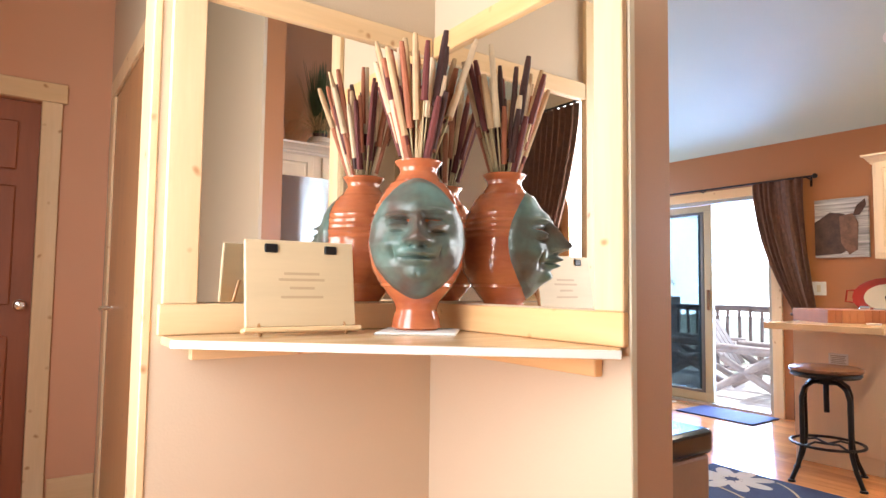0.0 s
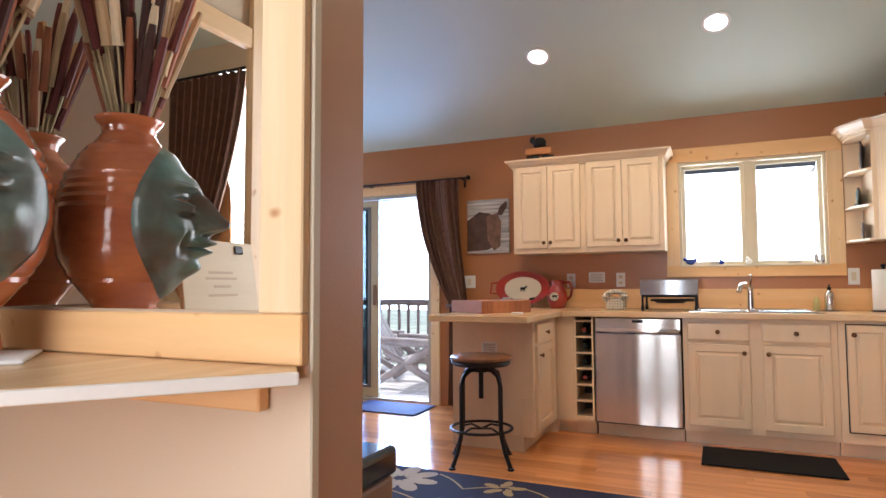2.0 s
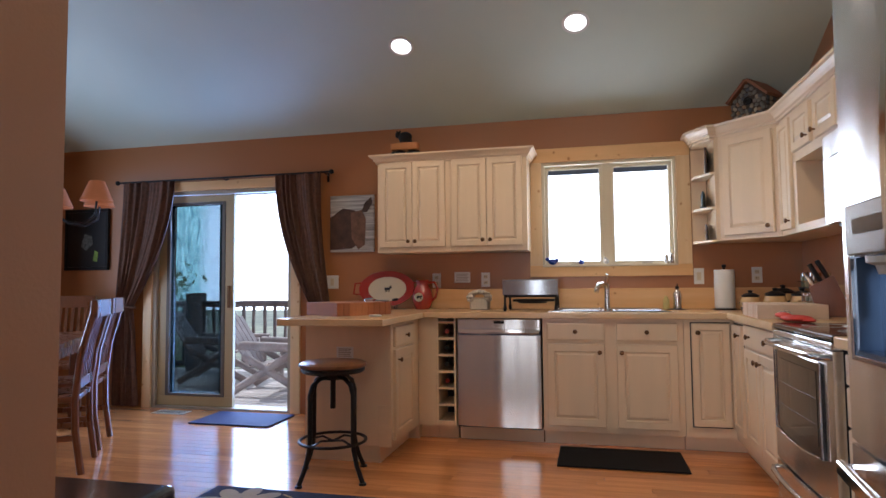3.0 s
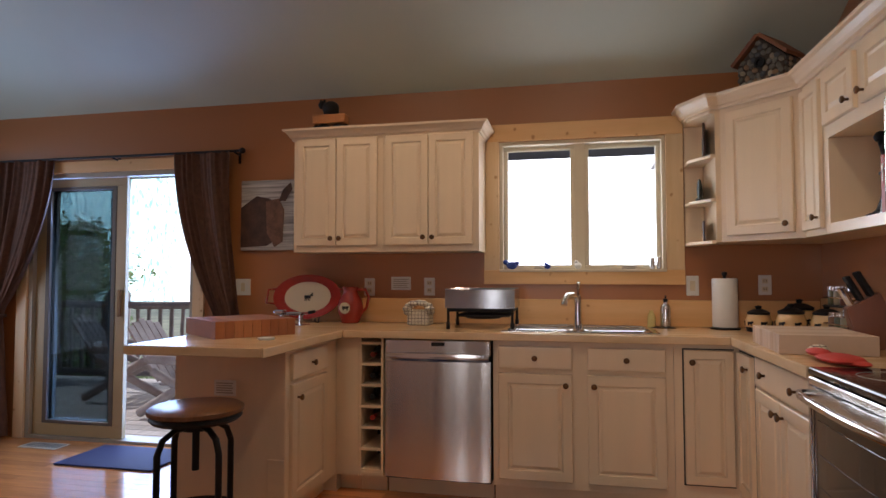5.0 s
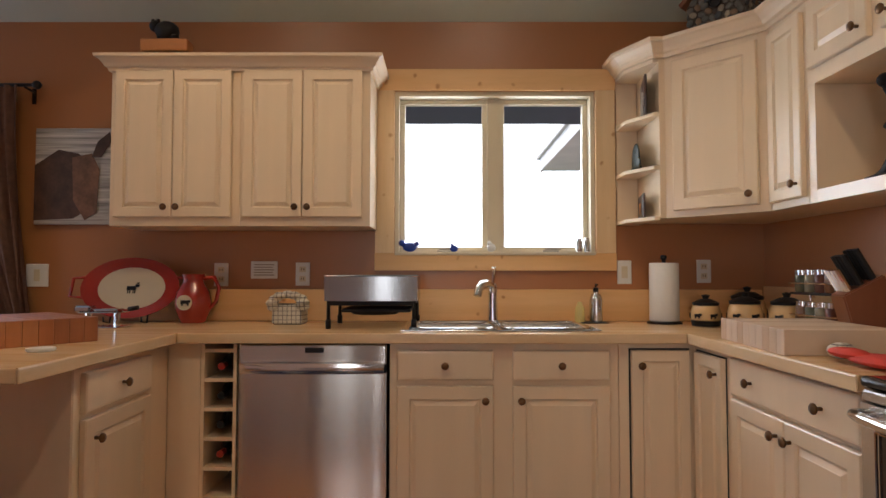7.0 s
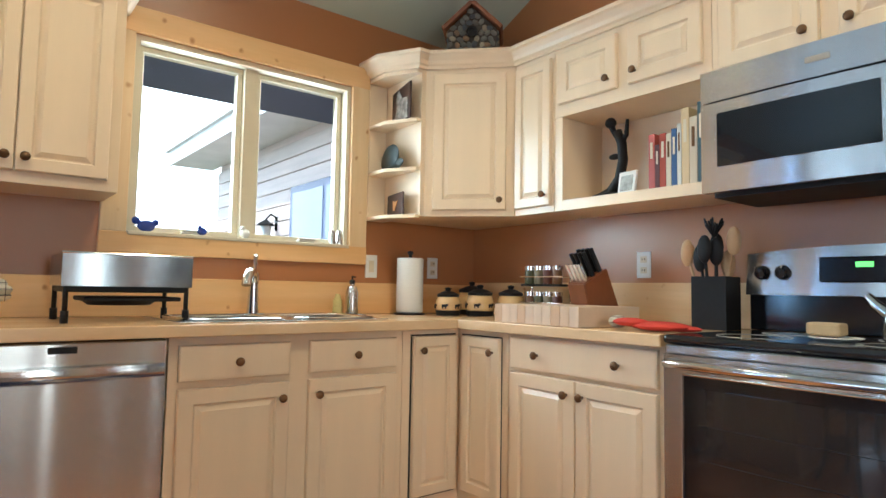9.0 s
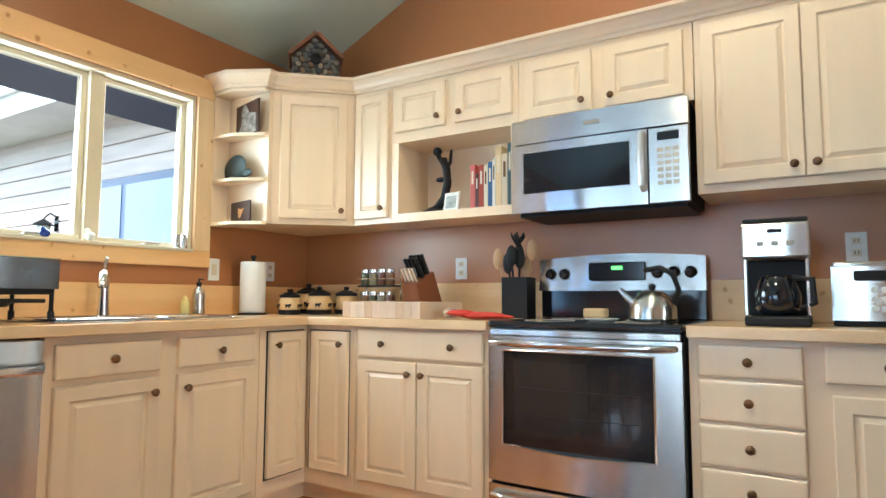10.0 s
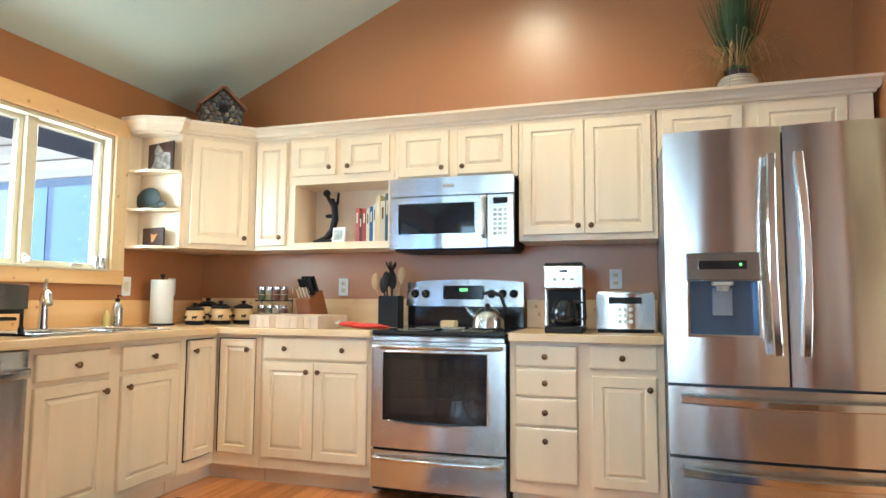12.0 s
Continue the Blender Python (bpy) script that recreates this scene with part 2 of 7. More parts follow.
def boxpart(name, dims, material, parent=None, label="", kind="", bevel=0.003, segs=1, m=None):
    bm = bmesh.new()
    box(bm, *dims, bevel, segs)
    return part(name, bm, material, parent, label, kind, m)


def thing(name, m, label, category, group=""):
    ob = new(name)
    ob.empty_display_size = 0.05
    ob.matrix_basis = m
    return tagged(ob, label, category, group)


def at(x, y, z=0.0, rz=0.0):
    return pose(x, y, z, 0, 0, rz)


def structure(name, dims, material, bevel=0.0):
    return boxpart(name, dims, material, None, "", "structure", bevel)


# shell
ZC, SL = 2.45, 0.457


def cz(x):
    return ZC - SL * x


YL, XH, XR = 6.6, -6.5, -4.3
structure("floor", (-8.0, -0.2, -0.2, 0.2, YL + 0.2, -0.012), JOINT)


def wall_with_holes(name, axis, at0, at1, lo, hi, z0, z1, holes, material):
    """A straight wall along x or y, with openings (lo, hi, z0, z1) cut through it."""
    bm = bmesh.new()
    cuts = sorted({lo, hi, *[h[0] for h in holes], *[h[1] for h in holes]})
    for a, b in zip(cuts, cuts[1:]):
        mid = (a + b) / 2
        hs = sorted([h for h in holes if h[0] < mid < h[1]], key=lambda h: h[2])
        z = z0
        spans = []
        for h in hs:
            if h[2] > z:
                spans.append((z, h[2]))
            z = h[3]
        spans.append((z, z1))
        for s0, s1 in spans:
            if axis == "y":
                box(bm, at0, a, s0, at1, b, s1)
            else:
                box(bm, a, at0, s0, b, at1, s1)
    bmesh.ops.remove_doubles(bm, verts=bm.verts[:], dist=1e-5)
    return part(name, bm, material, None, "", "structure")


WIN = (0.858, 1.876, 1.257, 2.085)
DOOR = (4.08, 5.5, 0.0, 2.0)
wall_with_holes("wall_east", "y", 0.0, 0.16, -0.2, YL + 0.2, 0.0, ZC + 0.1, [WIN, DOOR], PAINT)


def gable(name, y0, y1, x0, x1, material, flip=False):
    bm = bmesh.new()
    xs = [x1, -4.3, x0] if x0 < -4.3 < x1 else [x1, x0]
    low = [bm.verts.new((x1, y0, 0)), bm.verts.new((x0, y0, 0))]
    top = [bm.verts.new((x, y0, (cz(x) if x >= -4.3 else cz(-4.3) + (x + 4.3) * 0.8) + 0.05)) for x in reversed(xs)]
    f = bm.faces.new(low + top)
    r = bmesh.ops.extrude_face_region(bm, geom=[f])
    for v in r["geom"]:
        if isinstance(v, bmesh.types.BMVert):
            v.co.y = y1
    return part(name, bm, material, None, "", "structure")


gable("wall_south", -0.16, 0.0, XR + 0.04, 0.0, PAINT)
gable("wall_north", YL, YL + 0.16, XH - 0.1, 0.0, PAINT)
gable("wall_hall_south", -0.9, -0.74, XH - 0.1, XR + 0.04 - 0.16, PAINT_TAN)
bm = bmesh.new()
box(bm, XR - 0.08, -0.9, 0, XR + 0.04, 1.16, 4.3)
part("wall_fridge_side", bm, PAINT, None, "", "structure")
structure("wall_hall_side", (XR - 0.1, -0.9, 0, XR - 0.0801, 1.16, 4.3), PAINT_TAN)
bm = bmesh.new()
v = [bm.verts.new(p) for p in ((0.2, -1.0, cz(0.2)), (0.2, YL + 0.2, cz(0.2)), (-4.3, YL + 0.2, cz(-4.3)), (-4.3, -1.0, cz(-4.3)), (-6.7, YL + 0.2, cz(-4.3) - 1.92), (-6.7, -1.0, cz(-4.3) - 1.92))]
f = [bm.faces.new((v[0], v[1], v[2], v[3])), bm.faces.new((v[3], v[2], v[4], v[5]))]
r = bmesh.ops.extrude_face_region(bm, geom=f)
for q in r["geom"]:
    if isinstance(q, bmesh.types.BMVert):
        q.co.z += 0.15
part("ceiling", bm, CEIL, None, "", "structure")
wall_with_holes("wall_west", "y", XH - 0.16, XH, -1.0, YL + 0.2, 0.0, 2.75, [(1.75, 2.9, 0.3, 2.25)], PAINT_TAN)

# mirror corner walls
XN, YN, YE = -4.41, 3.05, 2.22
bm = bmesh.new()
box(bm, XN, YE, 0, -4.385, YL, 4.3)
part("wall_partition", bm, PAINT_TAN, None, "", "structure")
bm = bmesh.new()
box(bm, -4.385, YE, 0, -4.25, YL, 4.3)
part("wall_partition_kitchen", bm, mat("paint_clay", (0.5, 0.29, 0.17), 0.45, vary=0.05, scale=1.1, fine=150, bump=0.12), None, "", "structure")
bm = bmesh.new()
box(bm, -5.30, YN, 0, XN, YN + 0.12, 3.9)
box(bm, -5.20, YN + 0.12, 0, -5.08, 5.0, 3.6)
part("wall_niche", bm, PAINT_TAN, None, "", "structure")
wall_with_holes("wall_hall_end", "x", 5.0, 5.12, XH, -5.08, 0, 3.6, [(-6.25, -5.51, 0, 2.04)], PAINT_ROSE)
structure("baseboard_hall", (-5.409, 4.985, 0, -5.202, 4.999, 0.13), PINE_X, 0.003)

# cabinets
KP = [(0.0, 0.0), (0.006, 0.0), (0.0055, 0.012), (0.009, 0.016), (0.0155, 0.021), (0.0155, 0.026), (0.011, 0.030), (0.0, 0.031)]
bm = bmesh.new()
lathe(bm, KP, 12, pose(0, 0, 0, 90, 0, 0), cap=False)
knob_mesh = bpy.data.meshes.new("knob")
bmesh.ops.recalc_face_normals(bm, faces=bm.faces[:])
bm.to_mesh(knob_mesh)
bm.free()
knob_mesh.materials.append(BRONZE)


def knob(parent, x, z, y=-0.02):
    ob = new("knob", knob_mesh)
    ob.parent = parent
    ob.matrix_basis = pose(x, y, z)
    return ob


def panel_front(name, parent, x, z, w, h, knobs=(), raised=True, t=0.02, material=None):
    """A door or drawer front with its raised field. Left foot at x, z of the cabinet's face; knobs in its own width and height."""
    bm = bmesh.new()
    rings = [(0, 0), (0, -t + 0.004), (0.004, -t)]
    if raised:
        e = 0.05 if w > 0.3 else 0.043
        rings += [(e, -t), (e + 0.003, -t + 0.006), (e + 0.006, -t + 0.009), (e + 0.010, -t + 0.009), (e + 0.024, -t + 0.002), (e + 0.026, -t + 0.0005)]
    else:
        rings += [(0.012, -t - 0.001)]
    prev = None
    for i, y in rings:
        ring = [bm.verts.new(p) for p in ((i, y, i), (w - i, y, i), (w - i, y, h - i), (i, y, h - i))]
        if prev:
            for k in range(4):
                bm.faces.new((prev[k], prev[(k + 1) % 4], ring[(k + 1) % 4], ring[k]))
        else:
            bm.faces.new(ring[::-1])
        prev = ring
    bm.faces.new(prev)
    ob = part(name, bm, material or MAPLE, parent)
    ob.matrix_basis = pose(x, -0.001, z)
    for kx, kz in knobs:
        knob(ob, kx, kz, -t)
    return ob


def crown(name, path, z, parent, scale=1.0):
    bm = bmesh.new()
    prof = [(0.0, 0), (0.012, 0), (0.014, 0.012), (0.024, 0.018), (0.03, 0.032), (0.046, 0.05), (0.058, 0.055), (0.06, 0.068), (0.0, 0.068)]
    sweep(bm, [(a * scale, b * scale) for a, b in prof], path, z)
    return part(name, bm, MAPLE_H, parent, "moulded maple crown")


TOE = 0.10
BH = 0.876


def base(label, m, w, fronts, depth=0.608, group="base cabinets"):
    ob = thing("base_cabinet", m, label, "cabinet", group)
    bm = bmesh.new()
    box(bm, 0, 0, TOE, w, depth, BH - 0.001, 0.001)
    box(bm, 0.001, 0.075, 0, w - 0.001, depth, TOE)
    part("body", bm, MAPLE, ob)
    for kind, x, z, fw, fh, kn in fronts:
        panel_front(kind, ob, x, z, fw, fh, kn, kind == "door")
    return ob


def upper(label, m, w, z0, z1, fronts, depth=0.305, group="wall cabinets"):
    ob = thing("wall_cabinet", m, label, "cabinet", group)
    boxpart("body", (0, 0, z0, w, depth, z1), MAPLE, ob, bevel=0.001)
    for x, z, fw, fh, kn in fronts:
        panel_front("door", ob, x, z, fw, fh, kn)
    return ob


EAST, SOUTH = -90, 180


def east(y, x=-0.61, z=0):
    return at(x, y, z, EAST)


def south(x, y=0.61, z=0):
    return at(x, y, z, SOUTH)


# sink base: from y 1.845 to 0.92
base("wide maple sink base cabinet with two drawers over two doors", east(1.845), 0.925, [
    ("drawer", 0.03, 0.724, 0.388, 0.12, [(0.194, 0.06)]), ("drawer", 0.496, 0.724, 0.39, 0.12, [(0.195, 0.06)]),
    ("door", 0.03, 0.14, 0.388, 0.56, [(0.355, 0.505)]), ("door", 0.496, 0.14, 0.39, 0.56, [(0.033, 0.505)])], group="base cabinets under the worktop")
# corner
ob = thing("corner_cabinet", at(0, 0), "maple corner base cabinet with folding doors, one slightly ajar", "cabinet")
bm = bmesh.new()
prism(bm, [(-0.002, 0.002), (-0.002, 0.918), (-0.61, 0.918), (-0.61, 0.61), (-0.928, 0.61), (-0.928, 0.002)], TOE, BH - 0.001)
prism(bm, [(-0.004, 0.004), (-0.004, 0.916), (-0.535, 0.916), (-0.535, 0.535), (-0.926, 0.535), (-0.926, 0.004)], 0, TOE)
part("body", bm, MAPLE, ob)
# thin black sheets behind the doors paint the shade of their gaps
gapm = bmesh.new()
box(gapm, -0.613, 0.634, 0.165, -0.610, 0.878, 0.851)
box(gapm, -0.892, 0.610, 0.172, -0.634, 0.613, 0.850)
part("shadow_gap", gapm, BLACKM, ob, "black sheets behind the folding doors, painted shade of the gap")
d = panel_front("door", ob, 0, 0, 0.235, 0.67, [(0.035, 0.61)])
d.matrix_basis = at(-0.614, 0.872, 0.175, EAST)
d = panel_front("door", ob, 0, 0, 0.235, 0.67, [(0.2, 0.61)])
d.matrix_basis = at(-0.655, 0.614, 0.175, SOUTH)
base("maple base cabinet with one wide drawer and two doors", south(-0.93), 0.72, [
    ("drawer", 0.025, 0.735, 0.665, 0.125, [(0.15, 0.062), (0.52, 0.062)]),
    ("door", 0.025, 0.168, 0.33, 0.552, [(0.295, 0.5)]), ("door", 0.36, 0.168, 0.33, 0.552, [(0.033, 0.5)])], group="base cabinets under the worktop")
base("maple base cabinet with four stacked drawers beside one door", south(-2.425), 0.765, [
    ("drawer", 0.03, 0.745, 0.315, 0.107, [(0.157, 0.053)]), ("drawer", 0.03, 0.596, 0.315, 0.138, [(0.157, 0.069)]),
    ("drawer", 0.03, 0.448, 0.315, 0.137, [(0.157, 0.069)]), ("drawer", 0.03, 0.166, 0.315, 0.27, [(0.157, 0.21)]),
    ("drawer", 0.405, 0.745, 0.325, 0.115, [(0.163, 0.057)]), ("door", 0.42, 0.163, 0.305, 0.545, [(0.275, 0.49)])], group="base cabinets under the worktop")
# peninsula: door side faces south at y 2.74, end panel at x -1.25
YP0, YP1, XP = 2.745, 3.33, -1.24
ob = base("maple peninsula base cabinet with a drawer over a door", at(XP, YP0), 0.63, [
    ("drawer", 0.035, 0.72, 0.42, 0.125, [(0.21, 0.062)]), ("door", 0.035, 0.135, 0.42, 0.565, [(0.05, 0.5)])], depth=YP1 - YP0, group="base cabinets under the worktop")
boxpart("end_panel", (-0.006, 0.0, 0.102, -0.001, YP1 - YP0, BH - 0.002), MAPLE, ob)
boxpart("corner_post", (-0.014, -0.004, 0.10, -0.007, 0.085, 0.36), MAPLE_H, ob)
ob = thing("corner_filler", at(0, 0), "plain maple blind corner cabinet beside the wine rack", "cabinet")
bm = bmesh.new()
box(bm, -0.60, YP0, 0.0, -0.002, YP1, BH - 0.002)
box(bm, -0.61, 2.612, TOE, -0.002, YP0 - 0.003, BH - 0.002)
part("body", bm, MAPLE, ob)
boxpart("toe_board", (-0.535, 2.612, 0, -0.52, 2.744, TOE - 0.001), MAPLE, ob, bevel=0)

# wine rack
ob = thing("wine_rack", east(2.61), "narrow built-in maple wine rack with six square cubbies", "wine rack")
bm = bmesh.new()
W = 0.145
box(bm, 0, 0, TOE, 0.014, 0.55, BH - 0.002)
box(bm, W - 0.014, 0, TOE, W, 0.55, BH - 0.002)
for i in range(7):
    z = 0.128 + i * 0.1185
    box(bm, 0.014, 0.004, z - 0.007, W - 0.014, 0.55, z + 0.007)
box(bm, 0.014, 0.004, TOE, W - 0.014, 0.55, 0.12)
part("frame", bm, MAPLE, ob)
boxpart("back", (0.014, 0.30, 0.12, W - 0.014, 0.31, 0.86), BLACKM, ob, bevel=0)
boxpart("toe_board", (0, 0.075, 0, W, 0.10, TOE - 0.001), MAPLE, ob, bevel=0)

# wall cabinets left of the window
UZ0, UZ1 = 1.37, 2.09
u = upper("maple wall cabinet with two raised-panel doors", east(3.165, -0.305), 0.599, UZ0, UZ1, [
    (0.025, 0.04 + UZ0, 0.266, 0.68, [(0.24, 0.045)]), (0.295, 0.04 + UZ0, 0.266, 0.68, [(0.026, 0.045)])])
u = upper("maple wall cabinet with two raised-panel doors", east(2.565, -0.305), 0.599, UZ0, UZ1, [
    (0.015, 0.04 + UZ0, 0.272, 0.68, [(0.245, 0.045)]), (0.291, 0.04 + UZ0, 0.272, 0.68, [(0.026, 0.045)])])
c = thing("crown_moulding", at(0, 0), "maple crown moulding along the top of the short cabinet run", "moulding")
crown("moulding", [(-0.002, 1.966), (-0.307, 1.966), (-0.307, 3.165), (-0.002, 3.165)], 2.088, c)
boxpart("top_board", (-0.305, 1.97, 2.092, -0.003, 3.16, 2.152), MAPLE_H, c)

# corner and range side wall cabinets
VZ0, VZ1 = 1.405, 2.145
ob = thing("end_shelf", at(0, 0), "small open maple end shelf with three clipped shelves beside the window", "shelf")
for z in (VZ0, 1.64, 1.885, VZ1 - 0.012):
    bm = bmesh.new()
    prism(bm, [(-0.002, 0.64), (-0.002, 0.75), (-0.16, 0.75), (-0.322, 0.665), (-0.322, 0.64)], z - 0.009, z + 0.009, 0.002)
    part("shelf", bm, MAPLE_H, ob)
boxpart("back_panel", (-0.012, 0.641, VZ0 + 0.01, -0.002, 0.749, VZ1 - 0.022), MAPLE, ob)
ob = thing("diagonal_cabinet", at(0, 0), "maple diagonal corner wall cabinet with a single door", "cabinet", "wall cabinets")
bm = bmesh.new()
prism(bm, [(-0.001, 0.639), (-0.325, 0.639), (-0.325, 0.612), (-0.648, 0.307), (-0.648, 0.001), (-0.001, 0.001)], VZ0, VZ1)
part("body", bm, MAPLE, ob)
ang = math.degrees(math.atan2(0.307 - 0.612, -0.648 + 0.325))
d = panel_front("door", ob, 0, 0, 0.36, 0.68, [(0.33, 0.045)])
d.matrix_basis = pose(-0.325, 0.612, VZ0 + 0.03, 0, 0, ang) @ pose(0.042, -0.001, 0)
YU = 0.305
upper("narrow maple wall cabinet with a single door", south(-0.65, YU), 0.25, VZ0, VZ1, [(0.012, VZ0 + 0.03, 0.225, 0.68, [(0.195, 0.05)])])
ob = thing("nook_cabinet", south(-0.902, YU), "maple wall cabinet with two small doors over an open book nook", "cabinet", "wall cabinets")
NW = 0.742
for nm, dims in (("side", (0, 0, VZ0, 0.045, 0.30, 1.829)), ("side", (NW - 0.04, 0, VZ0, NW, 0.30, 1.829)), ("bottom", (0.0455, 0, VZ0, NW - 0.0405, 0.30, VZ0 + 0.045)), ("header", (0, 0, 1.83, NW, 0.30, VZ1)), ("back", (0.0455, 0.285, VZ0 + 0.0455, NW - 0.0405, 0.30, 1.8295))):
    boxpart(nm, dims, MAPLE, ob, bevel=0)
panel_front("door", ob, 0.03, 1.885, 0.312, 0.232, [(0.275, 0.045)])
panel_front("door", ob, 0.4, 1.885, 0.312, 0.232, [(0.035, 0.045)])
upper("short maple wall cabinet over the microwave, two doors", south(-1.646, YU), 0.776, 1.815, VZ1, [
    (0.03, 1.838, 0.325, 0.278, [(0.285, 0.045)]), (0.41, 1.838, 0.33, 0.278, [(0.035, 0.045)])])
upper("maple wall cabinet with two tall doors beside the fridge", south(-2.425, YU), 0.765, 1.425, VZ1, [
    (0.025, 1.46, 0.35, 0.655, [(0.315, 0.045)]), (0.379, 1.46, 0.36, 0.655, [(0.033, 0.045)])])
upper("maple wall cabinet over the fridge, two short doors", south(-3.195, YU), 1.035, 1.87, VZ1, [
    (0.03, 1.885, 0.40, 0.24, []), (0.505, 1.885, 0.41, 0.24, [])])
c = thing("crown_moulding", at(0, 0), "maple crown moulding along the top of the long cabinet run", "moulding")
crown("moulding", [(-4.228, 0.02), (-4.228, 0.307), (-0.648, 0.307), (-0.325, 0.614), (-0.325, 0.66), (-0.16, 0.748), (-0.002, 0.748)], VZ1 - 0.002, c, 1.12)
bm = bmesh.new()
prism(bm, [(-4.22, 0.003), (-4.22, 0.303), (-0.646, 0.303), (-0.323, 0.61), (-0.323, 0.655), (-0.158, 0.744), (-0.003, 0.744), (-0.003, 0.003)], VZ1 + 0.003, VZ1 + 0.06)
part("top_board", bm, MAPLE_H, c)

# worktops and splash
CO = 0.648
EDGE = knotty("counter_edge", (0.8, 0.6, 0.37), (0.7, 0.48, 0.26), (2, 2, 6), 0.22, False)


def worktop(label, outline, edges, mm=TOP):
    ob = tagged(new("worktop"), label, "worktop")
    bm = bmesh.new()
    for o in outline:
        prism(bm, o, BH, 0.914)
    bmesh.ops.remove_doubles(bm, verts=bm.verts[:], dist=1e-5)
    part("slab", bm, mm, ob)
    for e in edges:
        boxpart("edge_strip", (e[0], e[1], BH - 0.003, e[2], e[3], 0.9135), EDGE, ob, "pale rounded pine front edge", bevel=0.004, segs=2)
    return ob


SX0, SX1, SY0, SY1 = -0.57, -0.10, 0.99, 1.79
worktop("long varnished pine worktop running round the corner to a peninsula", ([(-0.002, SY1), (-CO, SY1), (-CO, 2.70), (-1.55, 2.70), (-1.55, 3.37), (-0.002, 3.37)],
          [(SX0, SY0), (-CO, SY0), (-CO, SY1), (SX0, SY1)], [(-0.002, SY0), (SX1, SY0), (SX1, SY1), (-0.002, SY1)],
          [(-0.002, 0.002), (-0.002, SY0), (-CO, SY0), (-CO, CO), (-1.648, CO), (-1.648, 0.002)]),
        ((-CO - 0.008, CO + 0.0085, -CO - 0.0005, 2.69), (-1.648, CO + 0.0005, -CO - 0.0005, CO + 0.008), (-1.558, 2.692, -CO - 0.009, 2.6995), (-1.558, 2.70, -1.5505, 3.37)))
worktop("short varnished pine worktop between the range and the fridge", ([(-2.425, 0.002), (-2.425, CO), (-3.19, CO), (-3.19, 0.002)],), ((-3.189, CO + 0.0005, -2.426, CO + 0.008),), TOPX)
s = tagged(new("splashback"), "low pine splashback behind the worktop", "splashback")
boxpart("board", (-0.022, 0.024, 0.915, -0.002, 3.16, 1.073), PINE_Y, s, bevel=0.002)
boxpart("board", (-1.65, 0.002, 0.915, -0.024, 0.022, 1.09), PINE_X, s, bevel=0.002)
boxpart("board", (-3.19, 0.002, 0.915, -2.425, 0.022, 1.09), PINE_X, s, bevel=0.002)

# kitchen window
w = tagged(new("window_1"), "", "", "", "structure")
for dims, mm in (((-0.022, 0.754, 2.087, 0, 1.977, 2.197), PINE_Y), ((-0.022, 0.754, 1.167, 0, 1.977, 1.256), PINE_Y), ((-0.0215, 0.756, 1.256, 0, 0.856, 2.087), PINE_Z), ((-0.0215, 1.878, 1.256, 0, 1.975, 2.087), PINE_Z)):
    boxpart("casing", dims, mm, w, bevel=0.002)
boxpart("sill", (-0.03, 0.86, 1.245, 0.1, 1.875, 1.262), CREAM, w)
bm = bmesh.new()
box(bm, 0.0, 0.858, 2.062, 0.13, 1.876, 2.085)
box(bm, 0.0, 0.858, 1.262, 0.13, 0.878, 2.062)
box(bm, 0.0, 1.856, 1.262, 0.13, 1.876, 2.062)
box(bm, 0.03, 1.34, 1.262, 0.12, 1.40, 2.062)
part("window_frame", bm, CREAM, w)
for a, b in ((0.878, 1.34), (1.40, 1.856)):
    bm = bmesh.new()
    for dims in ((0.06, a, 1.262, 0.10, b, 1.29), (0.06, a, 2.035, 0.10, b, 2.062), (0.06, a, 1.29, 0.10, a + 0.028, 2.035), (0.06, b - 0.028, 1.29, 0.10, b, 2.035)):
        box(bm, *dims, 0.003)
    sash = part("sash", bm, CREAM, w)
    g = boxpart("pane", (0.079, a + 0.027, 1.288, 0.083, b - 0.027, 2.037), GLASS, w, bevel=0)
    g.visible_shadow = False
for y in (1.08, 1.62):
    bm = bmesh.new()
    box(bm, -0.002, y - 0.04, 1.262, 0.03, y + 0.04, 1.274, 0.003)
    tube(bm, [(0.01, y - 0.05, 1.279), (0.01, y + 0.03, 1.279)], 0.005)
    part("crank_handle", bm, GREYV, w)

# sliding door
w = tagged(new("door_1"), "", "", "", "structure")
y0, y1, _, zt = DOOR
for dims, mm in (((-0.022, y0 - 0.09, zt + 0.001, 0, y1 + 0.09, zt + 0.085), PINE_Y), ((-0.0215, y0 - 0.09, 0, 0, y0, zt), PINE_Z), ((-0.0215, y1, 0, 0, y1 + 0.09, zt), PINE_Z)):
    boxpart("casing", dims, mm, w, bevel=0.002)
bm = bmesh.new()
box(bm, 0.0, y0 + 0.001, 1.965, 0.15, y1 - 0.001, 1.999)
box(bm, 0.0, y0 + 0.001, 0.0, 0.15, y0 + 0.035, 1.965)
box(bm, 0.0, y1 - 0.035, 0.0, 0.15, y1 - 0.001, 1.965)
box(bm, 0.0, y0 + 0.035, -0.01, 0.15, y1 - 0.035, 0.02)
part("door_frame", bm, GREYV, w)


